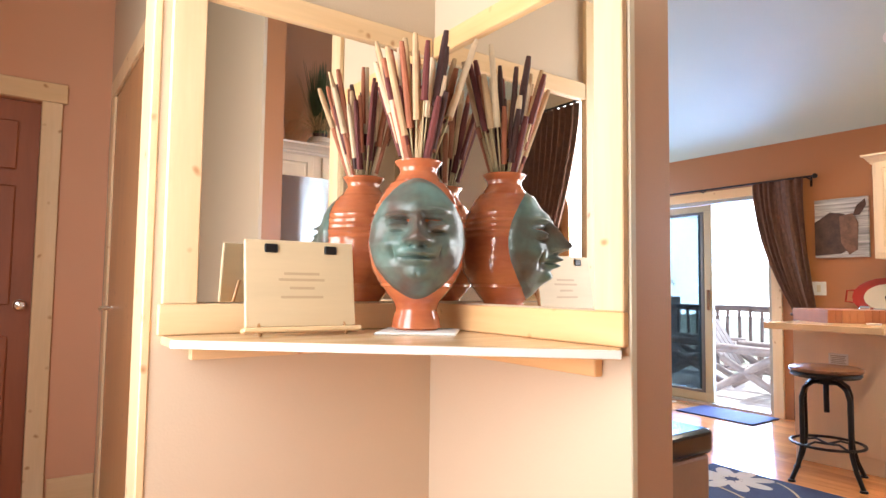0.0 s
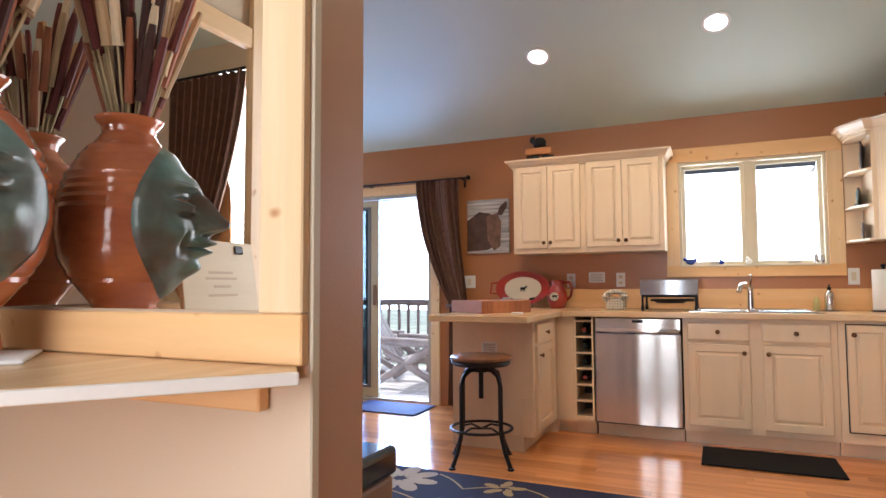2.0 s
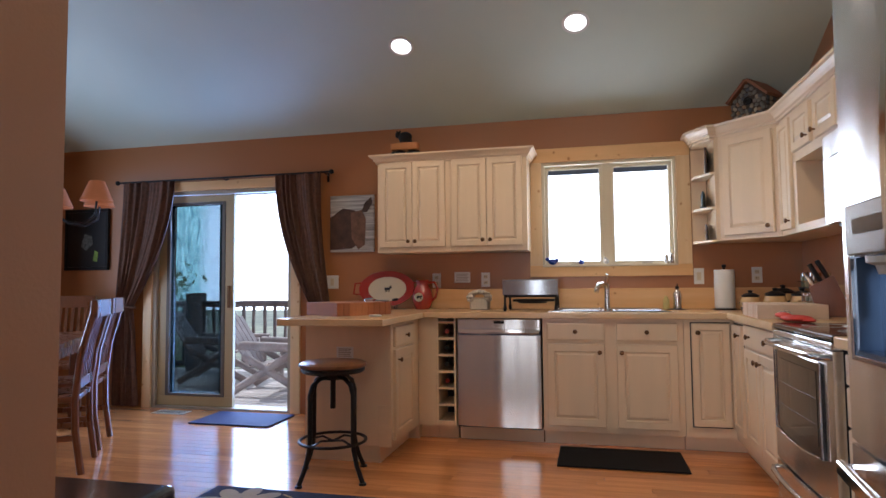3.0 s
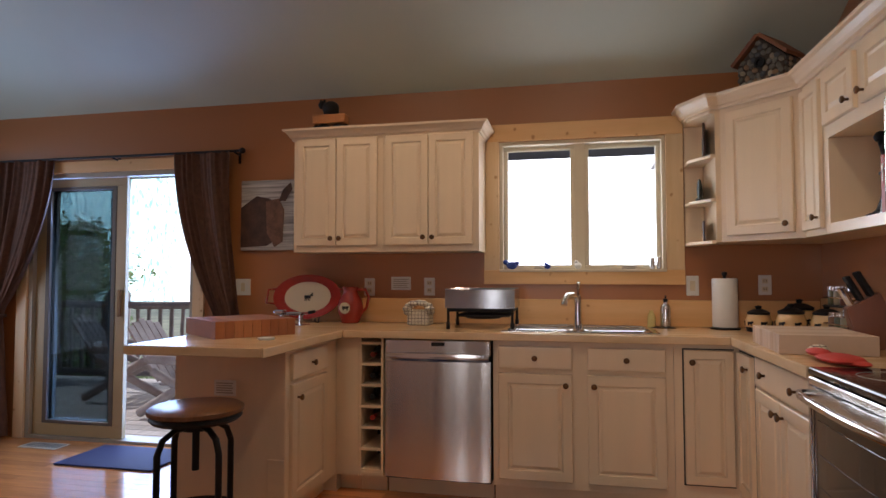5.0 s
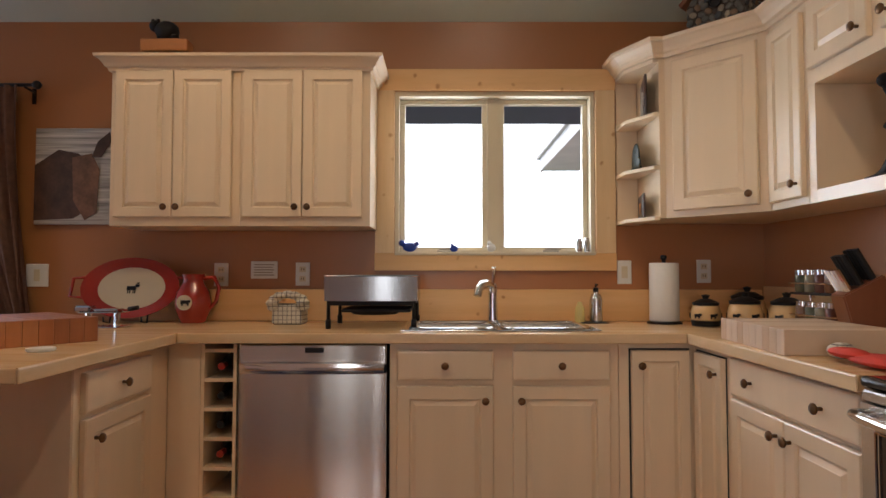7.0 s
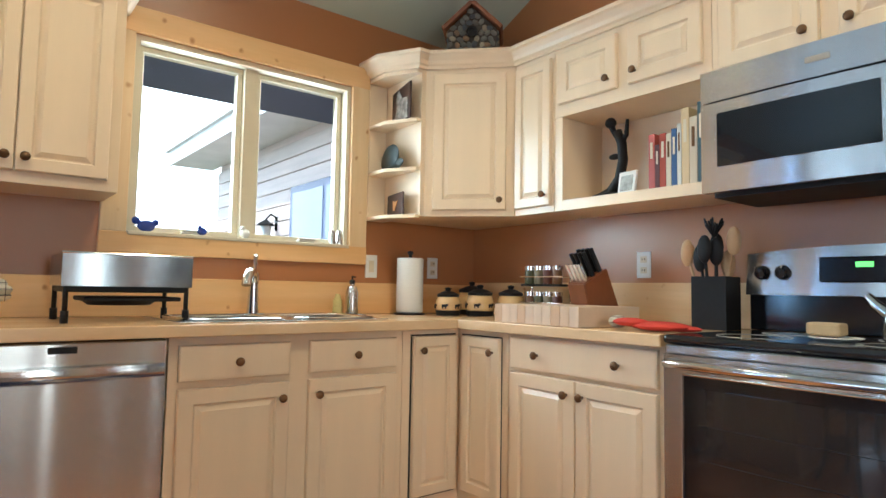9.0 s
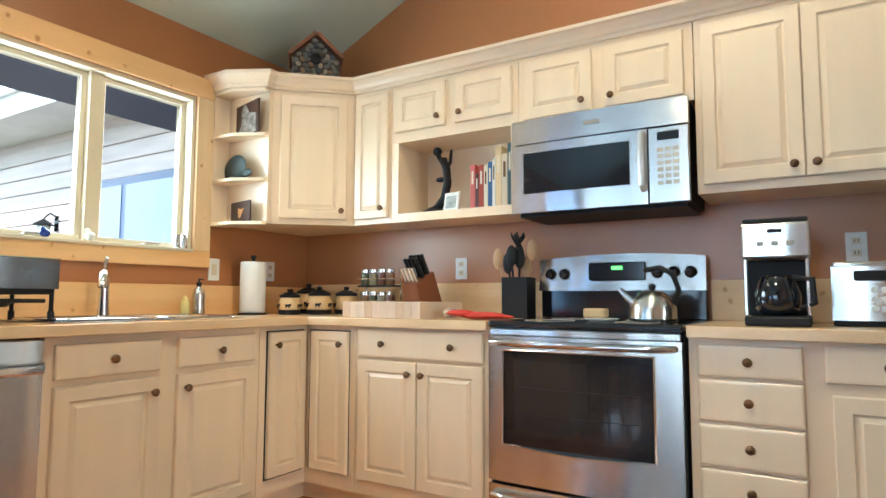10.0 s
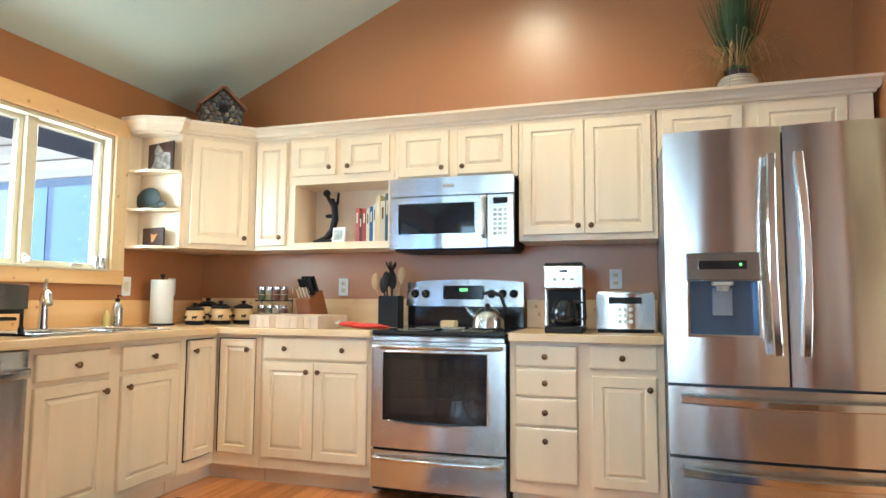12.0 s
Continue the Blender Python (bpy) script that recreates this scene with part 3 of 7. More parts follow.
def slider(x, a, b, mm, inner, mm2=GLASS):
    bm = bmesh.new()
    for dims in ((x, a, 0.022, x + 0.04, b, 0.11), (x, a, 1.90, x + 0.04, b, 1.963), (x, a, 0.11, x + 0.04, a + 0.085, 1.90), (x, b - 0.085, 0.11, x + 0.04, b, 1.90)):
        box(bm, *dims, 0.003)
    leaf = part("sliding_leaf", bm, mm, w)
    bm = bmesh.new()
    for dims in ((x - 0.004, a + 0.086, 0.111, x + 0.03, a + 0.12, 1.899), (x - 0.004, b - 0.12, 0.111, x + 0.03, b - 0.086, 1.899), (x - 0.004, a + 0.12, 0.111, x + 0.03, b - 0.12, 0.135), (x - 0.004, a + 0.12, 1.875, x + 0.03, b - 0.12, 1.899)):
        box(bm, *dims, 0.002)
    part("gasket", bm, inner, w)
    g = boxpart("pane", (x + 0.016, a + 0.12, 0.135, x + 0.02, b - 0.12, 1.875), mm2, w, bevel=0)
    g.visible_shadow = False
    return leaf


slider(0.03, 4.675, 5.462, mat("leaf_tan", (0.45, 0.35, 0.19), 0.4, vary=0.05, bump=0.03), mat("gasket_dark", (0.13, 0.11, 0.09), 0.5, vary=0.05), GLASS_TINT)
slider(0.085, 4.735, 5.46, GREYV, GREYV)
bm = bmesh.new()
box(bm, 0.005, 4.70, 0.92, 0.028, 4.725, 1.12, 0.004)
part("door_handle", bm, BRONZE, w)

# dishwasher
ob = thing("dishwasher", east(2.452), "stainless steel built-in dishwasher with a curved bar handle", "dishwasher")
W = 0.60
boxpart("body", (0.004, 0.0, 0.10, W - 0.004, 0.55, 0.87), BLACKM, ob)
bm = bmesh.new()
N = 16
rows = []
for i in range(N + 1):
    x = 0.004 + (W - 0.008) * i / N
    y = -0.025 - 0.012 * (1 - ((i - N / 2) / (N / 2)) ** 2)
    rows.append([bm.verts.new(p) for p in ((x, -0.001, 0.115), (x, y, 0.115), (x, y, 0.755), (x, -0.001, 0.755))])
for a, b in zip(rows, rows[1:]):
    for k in range(4):
        f = bm.faces.new((a[k], b[k], b[(k + 1) % 4], a[(k + 1) % 4]))
        f.smooth = k == 1
bm.faces.new(rows[0])
bm.faces.new(rows[-1][::-1])
part("door", bm, STEEL, ob)
boxpart("control_panel", (0.004, -0.03, 0.785, W - 0.004, -0.001, 0.868), STEEL, ob, bevel=0.006, segs=2)
boxpart("vent", (0.27, -0.0335, 0.835, 0.345, -0.0305, 0.855), BLACK, ob, "black vent slot", bevel=0.001)
bm = bmesh.new()
pts = [(0.012 + 0.576 * i / 12, -0.045 - 0.02 * math.sin(math.pi * i / 12), 0.775) for i in range(13)]
rows = []
for p in pts:
    rows.append([bm.verts.new((p[0], p[1] + dy, p[2] + dz)) for dy, dz in ((0.02, -0.022), (-0.004, -0.02), (-0.008, 0), (-0.004, 0.02), (0.02, 0.022))])
for a, b in zip(rows, rows[1:]):
    for k in range(5):
        bm.faces.new((a[k], b[k], b[(k + 1) % 5], a[(k + 1) % 5])).smooth = k in (1, 2)
bm.faces.new(rows[0])
bm.faces.new(rows[-1][::-1])
part("handle", bm, STEEL_H, ob)
boxpart("toe_board", (0.0, 0.075, 0, W, 0.09, 0.098), MAPLE, ob, bevel=0)

# range
ob = thing("range", south(-1.655, 0.655), "freestanding stainless steel electric range with a black glass cooktop", "range")
W = 0.762
bm = bmesh.new()
box(bm, 0.004, 0.035, 0.05, W - 0.004, 0.62, 0.885, 0.002)
part("body", bm, BLACKM, ob)
boxpart("cooktop", (0.0, 0.0, 0.888, W, 0.60, 0.916), BLACK, ob, "black glass cooktop with a thick front edge", bevel=0.012, segs=3)
for cx, cy, r in ((0.2, 0.18, 0.105), (0.56, 0.18, 0.085), (0.2, 0.43, 0.08), (0.56, 0.43, 0.105)):
    bm = bmesh.new()
    tube(bm, [(cx + r * math.cos(a), cy + r * math.sin(a), 0.9162) for a in [2 * math.pi * k / 32 for k in range(32)]], 0.0012, 4, True)
    part("burner_ring", bm, GREYV, ob)
boxpart("vent_trim", (0.01, 0.0, 0.858, W - 0.01, 0.04, 0.885), STEEL, ob, bevel=0.004)


def bowed(bm, x0, x1, z0, z1, y, bow, t=0.02, n=14):
    """A panel bowed outwards."""
    rows = []
    for i in range(n + 1):
        u = i / n
        x = x0 + (x1 - x0) * u
        yy = y - bow * (1 - (2 * u - 1) ** 2)
        rows.append([bm.verts.new(p) for p in ((x, yy + t, z0), (x, yy, z0), (x, yy, z1), (x, yy + t, z1))])
    for a, b in zip(rows, rows[1:]):
        for k in range(4):
            bm.faces.new((a[k], b[k], b[(k + 1) % 4], a[(k + 1) % 4])).smooth = k == 1
    bm.faces.new(rows[0])
    bm.faces.new(rows[-1][::-1])


bm = bmesh.new()
bowed(bm, 0.006, W - 0.006, 0.285, 0.856, 0.0, 0.012, 0.035)
door = part("oven_door", bm, STEEL, ob)
bm = bmesh.new()
bowed(bm, 0.08, W - 0.10, 0.435, 0.80, -0.012, 0.006, 0.006)
part("window_frame", bm, BLACK, door)
bm = bmesh.new()
RIM = [(0.078, 0.436), (0.078, 0.802), (W - 0.098, 0.802), (W - 0.098, 0.436)]
RIM += [(W - 0.098 + (0.176 - W) * k / 12, 0.436 - 0.016 * math.sin(math.pi * k / 12)) for k in range(1, 12)]
tube(bm, [(x, -0.0165 - 0.006 * (1 - (2 * (x - 0.08) / (W - 0.18) - 1) ** 2), z) for x, z in RIM], 0.004, 6, True)
part("window_trim", bm, STEEL_H, door)
bm = bmesh.new()
lip = [(0.082 + (W - 0.184) * k / 12, 0.435 - 0.015 * math.sin(math.pi * k / 12)) for k in range(13)]
fr = [bm.verts.new((x, -0.0165 - 0.006 * (1 - (2 * (x - 0.08) / (W - 0.18) - 1) ** 2), z)) for x, z in lip]
bk = [bm.verts.new((v.co.x, -0.008, v.co.z)) for v in fr]
bm.faces.new(fr)
bm.faces.new(bk[::-1])
for p, q, r, t in zip(fr, fr[1:], bk, bk[1:]):
    bm.faces.new((p, r, t, q))
part("window_lip", bm, BLACK, door)
bm = bmesh.new()
bowed(bm, 0.125, W - 0.145, 0.475, 0.765, -0.0155, 0.006, 0.005)
part("window", bm, mat("oven_glass", (0.022, 0.021, 0.022), 0.05, vary=0.0, bump=0.0, coat=0.6), door, "dark oven glass")
for z in (0.56, 0.66):
    bm = bmesh.new()
    tube(bm, [(0.13 + (W - 0.28) * k / 8, -0.0158 - 0.006 * (1 - (k / 4 - 1) ** 2), z) for k in range(9)], 0.0012, 5)
    part("rack_line", bm, IRON, door)


def bar_handle(parent, x0, x1, z, y, r, mm=STEEL_H, bow=0.02):
    bm = bmesh.new()
    pts = [(x0, y + 0.045, z), (x0 + 0.004, y + 0.01, z)] + [(x0 + (x1 - x0) * i / 12, y - bow * math.sin(math.pi * i / 12), z) for i in range(1, 12)] + [(x1 - 0.004, y + 0.01, z), (x1, y + 0.045, z)]
    tube(bm, pts, r, 10)
    return part("handle", bm, mm, parent, "curved steel bar handle")


bar_handle(door, 0.03, W - 0.03, 0.832, -0.045, 0.013)
bm = bmesh.new()
bowed(bm, 0.006, W - 0.006, 0.075, 0.272, 0.0, 0.012, 0.035)
dr = part("drawer", bm, STEEL, ob)
bar_handle(dr, 0.03, W - 0.03, 0.235, -0.035, 0.012)
bm = bmesh.new()
v0 = [(0.005, 0.565), (0.005, 0.62), (W - 0.005, 0.62), (W - 0.005, 0.565)]
box(bm, 0.004, 0.575, 0.9175, W - 0.004, 0.622, 1.06, 0.004)
bg = part("backguard", bm, BLACK, ob, "black lower backguard")
bm = bmesh.new()
N = 12
rows = []
for i in range(N + 1):
    u = i / N
    zt2 = 1.195 + 0.02 * (1 - (2 * u - 1) ** 2)
    x = 0.002 + (W - 0.004) * u
    rows.append([bm.verts.new(p) for p in ((x, 0.55, 1.045), (x, 0.57, zt2), (x, 0.625, zt2), (x, 0.625, 1.045))])
for a, b in zip(rows, rows[1:]):
    for k in range(4):
        bm.faces.new((a[k], b[k], b[(k + 1) % 4], a[(k + 1) % 4]))
bm.faces.new(rows[0])
bm.faces.new(rows[-1][::-1])
bg = part("control_panel", bm, STEEL, ob)
boxpart("display", (0.25, 0.546, 1.09, 0.51, 0.57, 1.175), BLACK, bg, "black display with green digits", bevel=0.004)
GREEN = mat("green_digits", (0.1, 0.5, 0.1), 0.5, emit=(0.3, 1.0, 0.2), power=1.5, vary=0, bump=0)
boxpart("digits", (0.36, 0.543, 1.14, 0.41, 0.545, 1.157), GREEN, bg, bevel=0)
for x in (0.06, 0.13, 0.56, 0.63, 0.70):
    bm = bmesh.new()
    lathe(bm, [(0.0, 0.0), (0.027, 0.0), (0.026, 0.008), (0.019, 0.012), (0.017, 0.03), (0.0, 0.031)], 16, pose(x, 0.558, 1.125, 97, 0, 0), cap=False)
    part("dial", bm, BLACK, bg)

# microwave
ob = thing("microwave", south(-1.652, 0.40), "stainless steel over-the-range microwave with a dark window", "microwave")
W, z0 = 0.76, 1.388
bm = bmesh.new()
box(bm, 0.006, 0.03, z0 + 0.01, W - 0.006, 0.395, 1.808, 0.003)
box(bm, 0.02, 0.05, z0 - 0.012, W - 0.02, 0.37, z0 + 0.01)
part("body", bm, BLACKM, ob)
bm = bmesh.new()
bowed(bm, 0.0, W, 1.70, 1.808, 0.0, 0.012, 0.03)
part("top_grille", bm, STEEL, ob)
bm = bmesh.new()
bowed(bm, 0.0, 0.60, z0, 1.695, 0.0, 0.008, 0.03)
door = part("door", bm, STEEL, ob)
bm = bmesh.new()
bowed(bm, 0.06, 0.53, z0 + 0.085, 1.655, -0.008, 0.003, 0.006)
part("window", bm, GLASS_DK, door, "dark glass door window")
bm = bmesh.new()
tube(bm, [(0.585, 0.0, z0 + 0.06), (0.585, -0.035, z0 + 0.075), (0.585, -0.042, z0 + 0.15), (0.585, -0.042, 1.59), (0.585, -0.035, 1.665), (0.585, 0, 1.68)], 0.014, 10)
part("handle", bm, mat("handle_pale", (0.78, 0.76, 0.72), 0.35, 0.7, bump=0), door)
boxpart("control_panel", (0.605, -0.002, z0, W, 0.028, 1.695), STEEL, ob, bevel=0.003)
boxpart("display", (0.64, -0.004, 1.64, 0.725, -0.001, 1.675), BLACK, ob, bevel=0)
for i in range(6):
    for j in range(3):
        boxpart("button", (0.64 + j * 0.03, -0.004, 1.46 + i * 0.027, 0.662 + j * 0.03, -0.001, 1.476 + i * 0.027), CREAM, ob, bevel=0)
boxpart("badge", (0.34, -0.0145, 1.745, 0.41, -0.011, 1.765), GREYV, ob, "small plain badge", bevel=0.002)

def flat_bar(bm, pts, wide, thick):
    """A flat bar of bevelled section along points."""
    w, t = Vector(wide), Vector(thick)
    sec = [w * a + t * b for a, b in ((-1, -0.3), (-0.7, -1), (0.7, -1), (1, -0.3), (1, 0.5), (0.8, 1), (-0.8, 1), (-1, 0.5))]
    rows = [[bm.verts.new(Vector(p) + q) for q in sec] for p in pts]
    for a, b in zip(rows, rows[1:]):
        for k in range(8):
            bm.faces.new((a[k], a[(k + 1) % 8], b[(k + 1) % 8], b[k])).smooth = True
    bm.faces.new(rows[0])
    bm.faces.new(rows[-1][::-1])


# fridge
ob = thing("fridge", south(-3.19, 0.885), "large stainless steel french-door fridge with two bottom drawers", "fridge")
W = 0.975
boxpart("body", (0.004, 0.055, 0.03, W - 0.004, 0.865, 1.835), mat("fridge_side", (0.18, 0.18, 0.19), 0.4, 0.3, bump=0.03), ob, bevel=0.006)
for a, b, nm in ((0.0, 0.483, "door"), (0.492, W, "door")):
    bm = bmesh.new()
    if a == 0:
        hole = (0.098, 0.372, 0.94, 1.175)
        xs = [a + hole[0] * k / 4 for k in range(4)] + [hole[0] + (hole[1] - hole[0]) * k / 8 for k in range(8)] + [hole[1] + (b - hole[1]) * k / 4 for k in range(5)]
        zs = [0.725, hole[2], hole[3], 1.85]
        grid = [[bm.verts.new((x, -0.02 * (1 - (2 * (x - a) / (b - a) - 1) ** 2), z)) for z in zs] for x in xs]
        for k in range(16):
            for j in range(3):
                if not (j == 1 and 4 <= k < 12):
                    bm.faces.new((grid[k][j], grid[k + 1][j], grid[k + 1][j + 1], grid[k][j + 1])).smooth = True
        back = bmesh.ops.extrude_face_region(bm, geom=bm.faces[:])
        for v in back["geom"]:
            if isinstance(v, bmesh.types.BMVert):
                v.co.y += 0.05
    else:
        bowed(bm, a, b, 0.725, 1.85, 0.0, 0.02, 0.05)
    d = part(nm, bm, STEEL, ob)
    hx = 0.435 if a == 0 else 0.54
    bm = bmesh.new()
    sg = -1 if a == 0 else 1
    flat_bar(bm, [(hx + sg * 0.012 * math.sin(math.pi * i / 16), -0.05 - 0.02 * math.sin(math.pi * i / 16), 0.86 + 0.86 * i / 16) for i in range(17)], (0.018, 0, 0), (0, 0.009, 0))
    for z in (0.885, 1.695):
        box(bm, hx - 0.012, -0.048, z - 0.02, hx + 0.012, -0.008, z + 0.02)
    part("handle", bm, STEEL_H, d, "tall curved steel bar handle")
    if a == 0:
        WELL = mat("dispenser_well", (0.13, 0.19, 0.28), 0.22, 0.7, vary=0.05, bump=0)
        bm = bmesh.new()
        X0, X1, Z0, Z1 = hole
        for q in ((X0 + 0.001, 0.036, Z0, X1 - 0.001, 0.044, Z1), (X0 + 0.001, -0.012, Z0, X0 + 0.005, 0.036, Z1), (X1 - 0.005, -0.012, Z0, X1 - 0.001, 0.036, Z1), (X0 + 0.005, -0.012, Z1 - 0.004, X1 - 0.005, 0.036, Z1), (X0 + 0.005, -0.02, Z0, X1 - 0.005, 0.036, Z0 + 0.012)):
            box(bm, *q)
        dp = part("dispenser", bm, WELL, d, "recessed blue-grey water dispenser")
        bm = bmesh.new()
        for q in ((X0 - 0.012, -0.024, Z0 - 0.012, X0, -0.008, Z1), (X1, -0.024, Z0 - 0.012, X1 + 0.012, -0.008, Z1), (X0, -0.024, Z0 - 0.012, X1, -0.008, Z0)):
            box(bm, *q, 0.002)
        part("rim", bm, STEEL_H, dp)
        boxpart("control_panel", (X0 - 0.012, -0.027, Z1 + 0.001, X1 + 0.012, -0.008, 1.297), mat("dispenser_bronze", (0.3, 0.27, 0.23), 0.25, 0.9, bump=0), dp, bevel=0.004, segs=2)
        boxpart("display", (0.135, -0.0295, 1.225, 0.33, -0.0275, 1.262), BLACK, dp, bevel=0.001)
        boxpart("indicator", (0.30, -0.031, 1.24, 0.31, -0.0297, 1.25), GREEN, dp, bevel=0)
        bm = bmesh.new()
        lathe(bm, [(0.045, 0.0), (0.045, 0.014), (0.028, 0.02), (0.022, 0.04), (0.0, 0.04)], 20, pose(0.235, 0.005, 1.17, 180, 0, 0))
        part("spout", bm, GREYV, dp)
        boxpart("paddle", (0.193, 0.018, 1.02, 0.277, 0.026, 1.145), mat("paddle_grey", (0.35, 0.4, 0.46), 0.25, 0.6, bump=0), dp, bevel=0.003)
for z0, z1 in ((0.415, 0.712), (0.06, 0.402)):
    bm = bmesh.new()
    bowed(bm, 0.0, W, z0, z1, 0.0, 0.025, 0.05)
    d = part("drawer", bm, STEEL, ob)
    bm = bmesh.new()
    flat_bar(bm, [(0.05 + (W - 0.1) * i / 16, -0.045 - 0.03 * math.sin(math.pi * i / 16), z1 - 0.05 - 0.006 * math.sin(math.pi * i / 16)) for i in range(17)], (0, 0, 0.019), (0, 0.01, 0))
    for x in (0.075, W - 0.075):
        box(bm, x - 0.02, -0.05, z1 - 0.06, x + 0.02, -0.003, z1 - 0.04)
    part("handle", bm, STEEL_H, d, "curved flat steel bar handle")

# recessed lights; the stronger pair at x -2.35 is unseen, added to warm the south wall
CANS = [(-0.83, 2.797), (-0.875, 1.57), (-2.35, 1.3), (-2.35, 2.8)]
GLOW = mat("lamp_glow", (1, 1, 1), 0.5, emit=(1.0, 0.93, 0.8), power=6, vary=0, bump=0)
tilt = -math.degrees(math.atan(SL))
for x, y in CANS:
    m = pose(x, y, cz(x) - 0.001, 0, -tilt, 0)
    ob = thing("recessed_light", m, "round white recessed ceiling light, lit", "ceiling light", "recessed ceiling lights")
    bm = bmesh.new()
    lathe(bm, [(0.072, -0.001), (0.092, -0.001), (0.092, -0.006), (0.072, -0.006)], 32, cap=False)
    part("ring", bm, WHITE, ob)
    bm = bmesh.new()
    lathe(bm, [(0.0, -0.0045), (0.0715, -0.0045)], 32, cap=False)
    part("bulb", bm, GLOW, ob)
    lamp("can_light", "SPOT", look((x, y, cz(x) - 0.05), (x, y, 0)), 24 if x > -1 else 95, (1, 0.79, 0.52), spot_size=radians(125 if x > -1 else 150), spot_blend=0.6, shadow_soft_size=0.07)


# north wall window added out of the walk's sight: closed panel, fill lamp before it lights the great room
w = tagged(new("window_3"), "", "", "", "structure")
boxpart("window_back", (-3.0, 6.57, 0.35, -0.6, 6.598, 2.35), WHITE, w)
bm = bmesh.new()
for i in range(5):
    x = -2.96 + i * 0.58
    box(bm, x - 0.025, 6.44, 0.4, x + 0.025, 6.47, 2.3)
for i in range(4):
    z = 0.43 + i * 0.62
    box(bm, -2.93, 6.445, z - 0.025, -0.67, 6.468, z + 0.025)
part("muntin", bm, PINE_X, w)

# outside
DECKM = mat("weathered_deck", (0.5, 0.47, 0.44), 0.75, vary=0.2, scale=4, fine=30, bump=0.2, stretch=(0.8, 8, 1), rand=0.15)
LOG = mat("weathered_log", (0.42, 0.38, 0.36), 0.8, vary=0.25, scale=4, fine=30, bump=0.4)
RAILM = mat("rail_grey", (0.25, 0.22, 0.21), 0.8, vary=0.25, scale=6, fine=30, bump=0.4)
SIDING = mat("log_siding", (0.72, 0.58, 0.55), 0.6, vary=0.12, scale=2, fine=20, bump=0.1, stretch=(0.6, 4, 6), rand=0.08)
FASCIA = mat("fascia_brown", (0.11, 0.085, 0.075), 0.6, vary=0.15, bump=0.1)


def leafy(m):
    """Lets light through thin leaves."""
    n, l = m.node_tree.nodes, m.node_tree.links
    b, tl, mx = n["Principled BSDF"], n.new("ShaderNodeBsdfTranslucent"), n.new("ShaderNodeMixShader")
    l.new(b.inputs["Base Color"].links[0].from_socket, tl.inputs[0])
    mx.inputs[0].default_value = 0.55
    l.new(b.outputs[0], mx.inputs[1])
    l.new(tl.outputs[0], mx.inputs[2])
    l.new(mx.outputs[0], n["Material Output"].inputs[0])
    return m


GRASS = mat("slope_grass", (0.15, 0.16, 0.10), 0.9, vary=0.4, scale=0.5, fine=20, bump=0.5)
LEAF = leafy(mat("leaf_green", (0.38, 0.48, 0.26), 0.6, vary=0.35, scale=1.5, fine=8, bump=0.1))
LEAFD = leafy(mat("needle_green", (0.3, 0.42, 0.26), 0.6, vary=0.35, scale=1.5, fine=8, bump=0.1))
BARK = mat("bark", (0.12, 0.085, 0.06), 0.9, vary=0.3, scale=6, bump=0.5)
structure("ground", (0.2, -300, -3.2, 400, 400, -3.0), GRASS)
structure("ground_hall", (-300, -300, -3.4, 0.2, 400, -3.2), GRASS)
deck = tagged(new("deck"), "", "", "", "structure")
dm = None
x = 0.17
while x < 2.8:
    if dm is None:
        bm = bmesh.new()
        box(bm, 0, 0, -0.035, 0.135, 6.0, 0, 0.004)
        b0 = part("deck_board", bm, DECKM, deck)
        b0.location = (x, 2.2, -0.06)
        dm = b0.data
    else:
        o = new("deck_board", dm)
        o.parent, o.location = deck, (x, 2.2, -0.06)
    x += 0.141
boxpart("joist", (0.17, 2.2, -0.3, 2.85, 8.2, -0.1), RAILM, deck)
rail = thing("deck_railing", at(2.65, 2.3, -0.06), "weathered grey log deck railing with rough upright balusters", "railing")
rng = random.Random(2)
for z, h in ((0.93, 0.06), (0.10, 0.05)):
    bm = bmesh.new()
    tube(bm, [(rng.uniform(-0.006, 0.006), i * 0.29, z + rng.uniform(-0.006, 0.006)) for i in range(21)], h * 0.75, 8)
    part("rail", bm, RAILM, rail)
for i in range(37):
    bm = bmesh.new()
    y = 0.08 + i * 0.158
    tube(bm, [(0, y, 0.10), (rng.uniform(-0.01, 0.01), y + rng.uniform(-0.01, 0.01), 0.35), (rng.uniform(-0.012, 0.012), y + rng.uniform(-0.012, 0.012), 0.65), (0, y, 0.93)], rng.uniform(0.02, 0.027), 7)
    part("baluster", bm, RAILM, rail)
for y in (0.0, 4.64, 5.85):
    bm = bmesh.new()
    tube(bm, [(0.02, y, 0.001), (0.02, y, 1.08)], 0.14, 14)
    part("post", bm, LOG, rail)


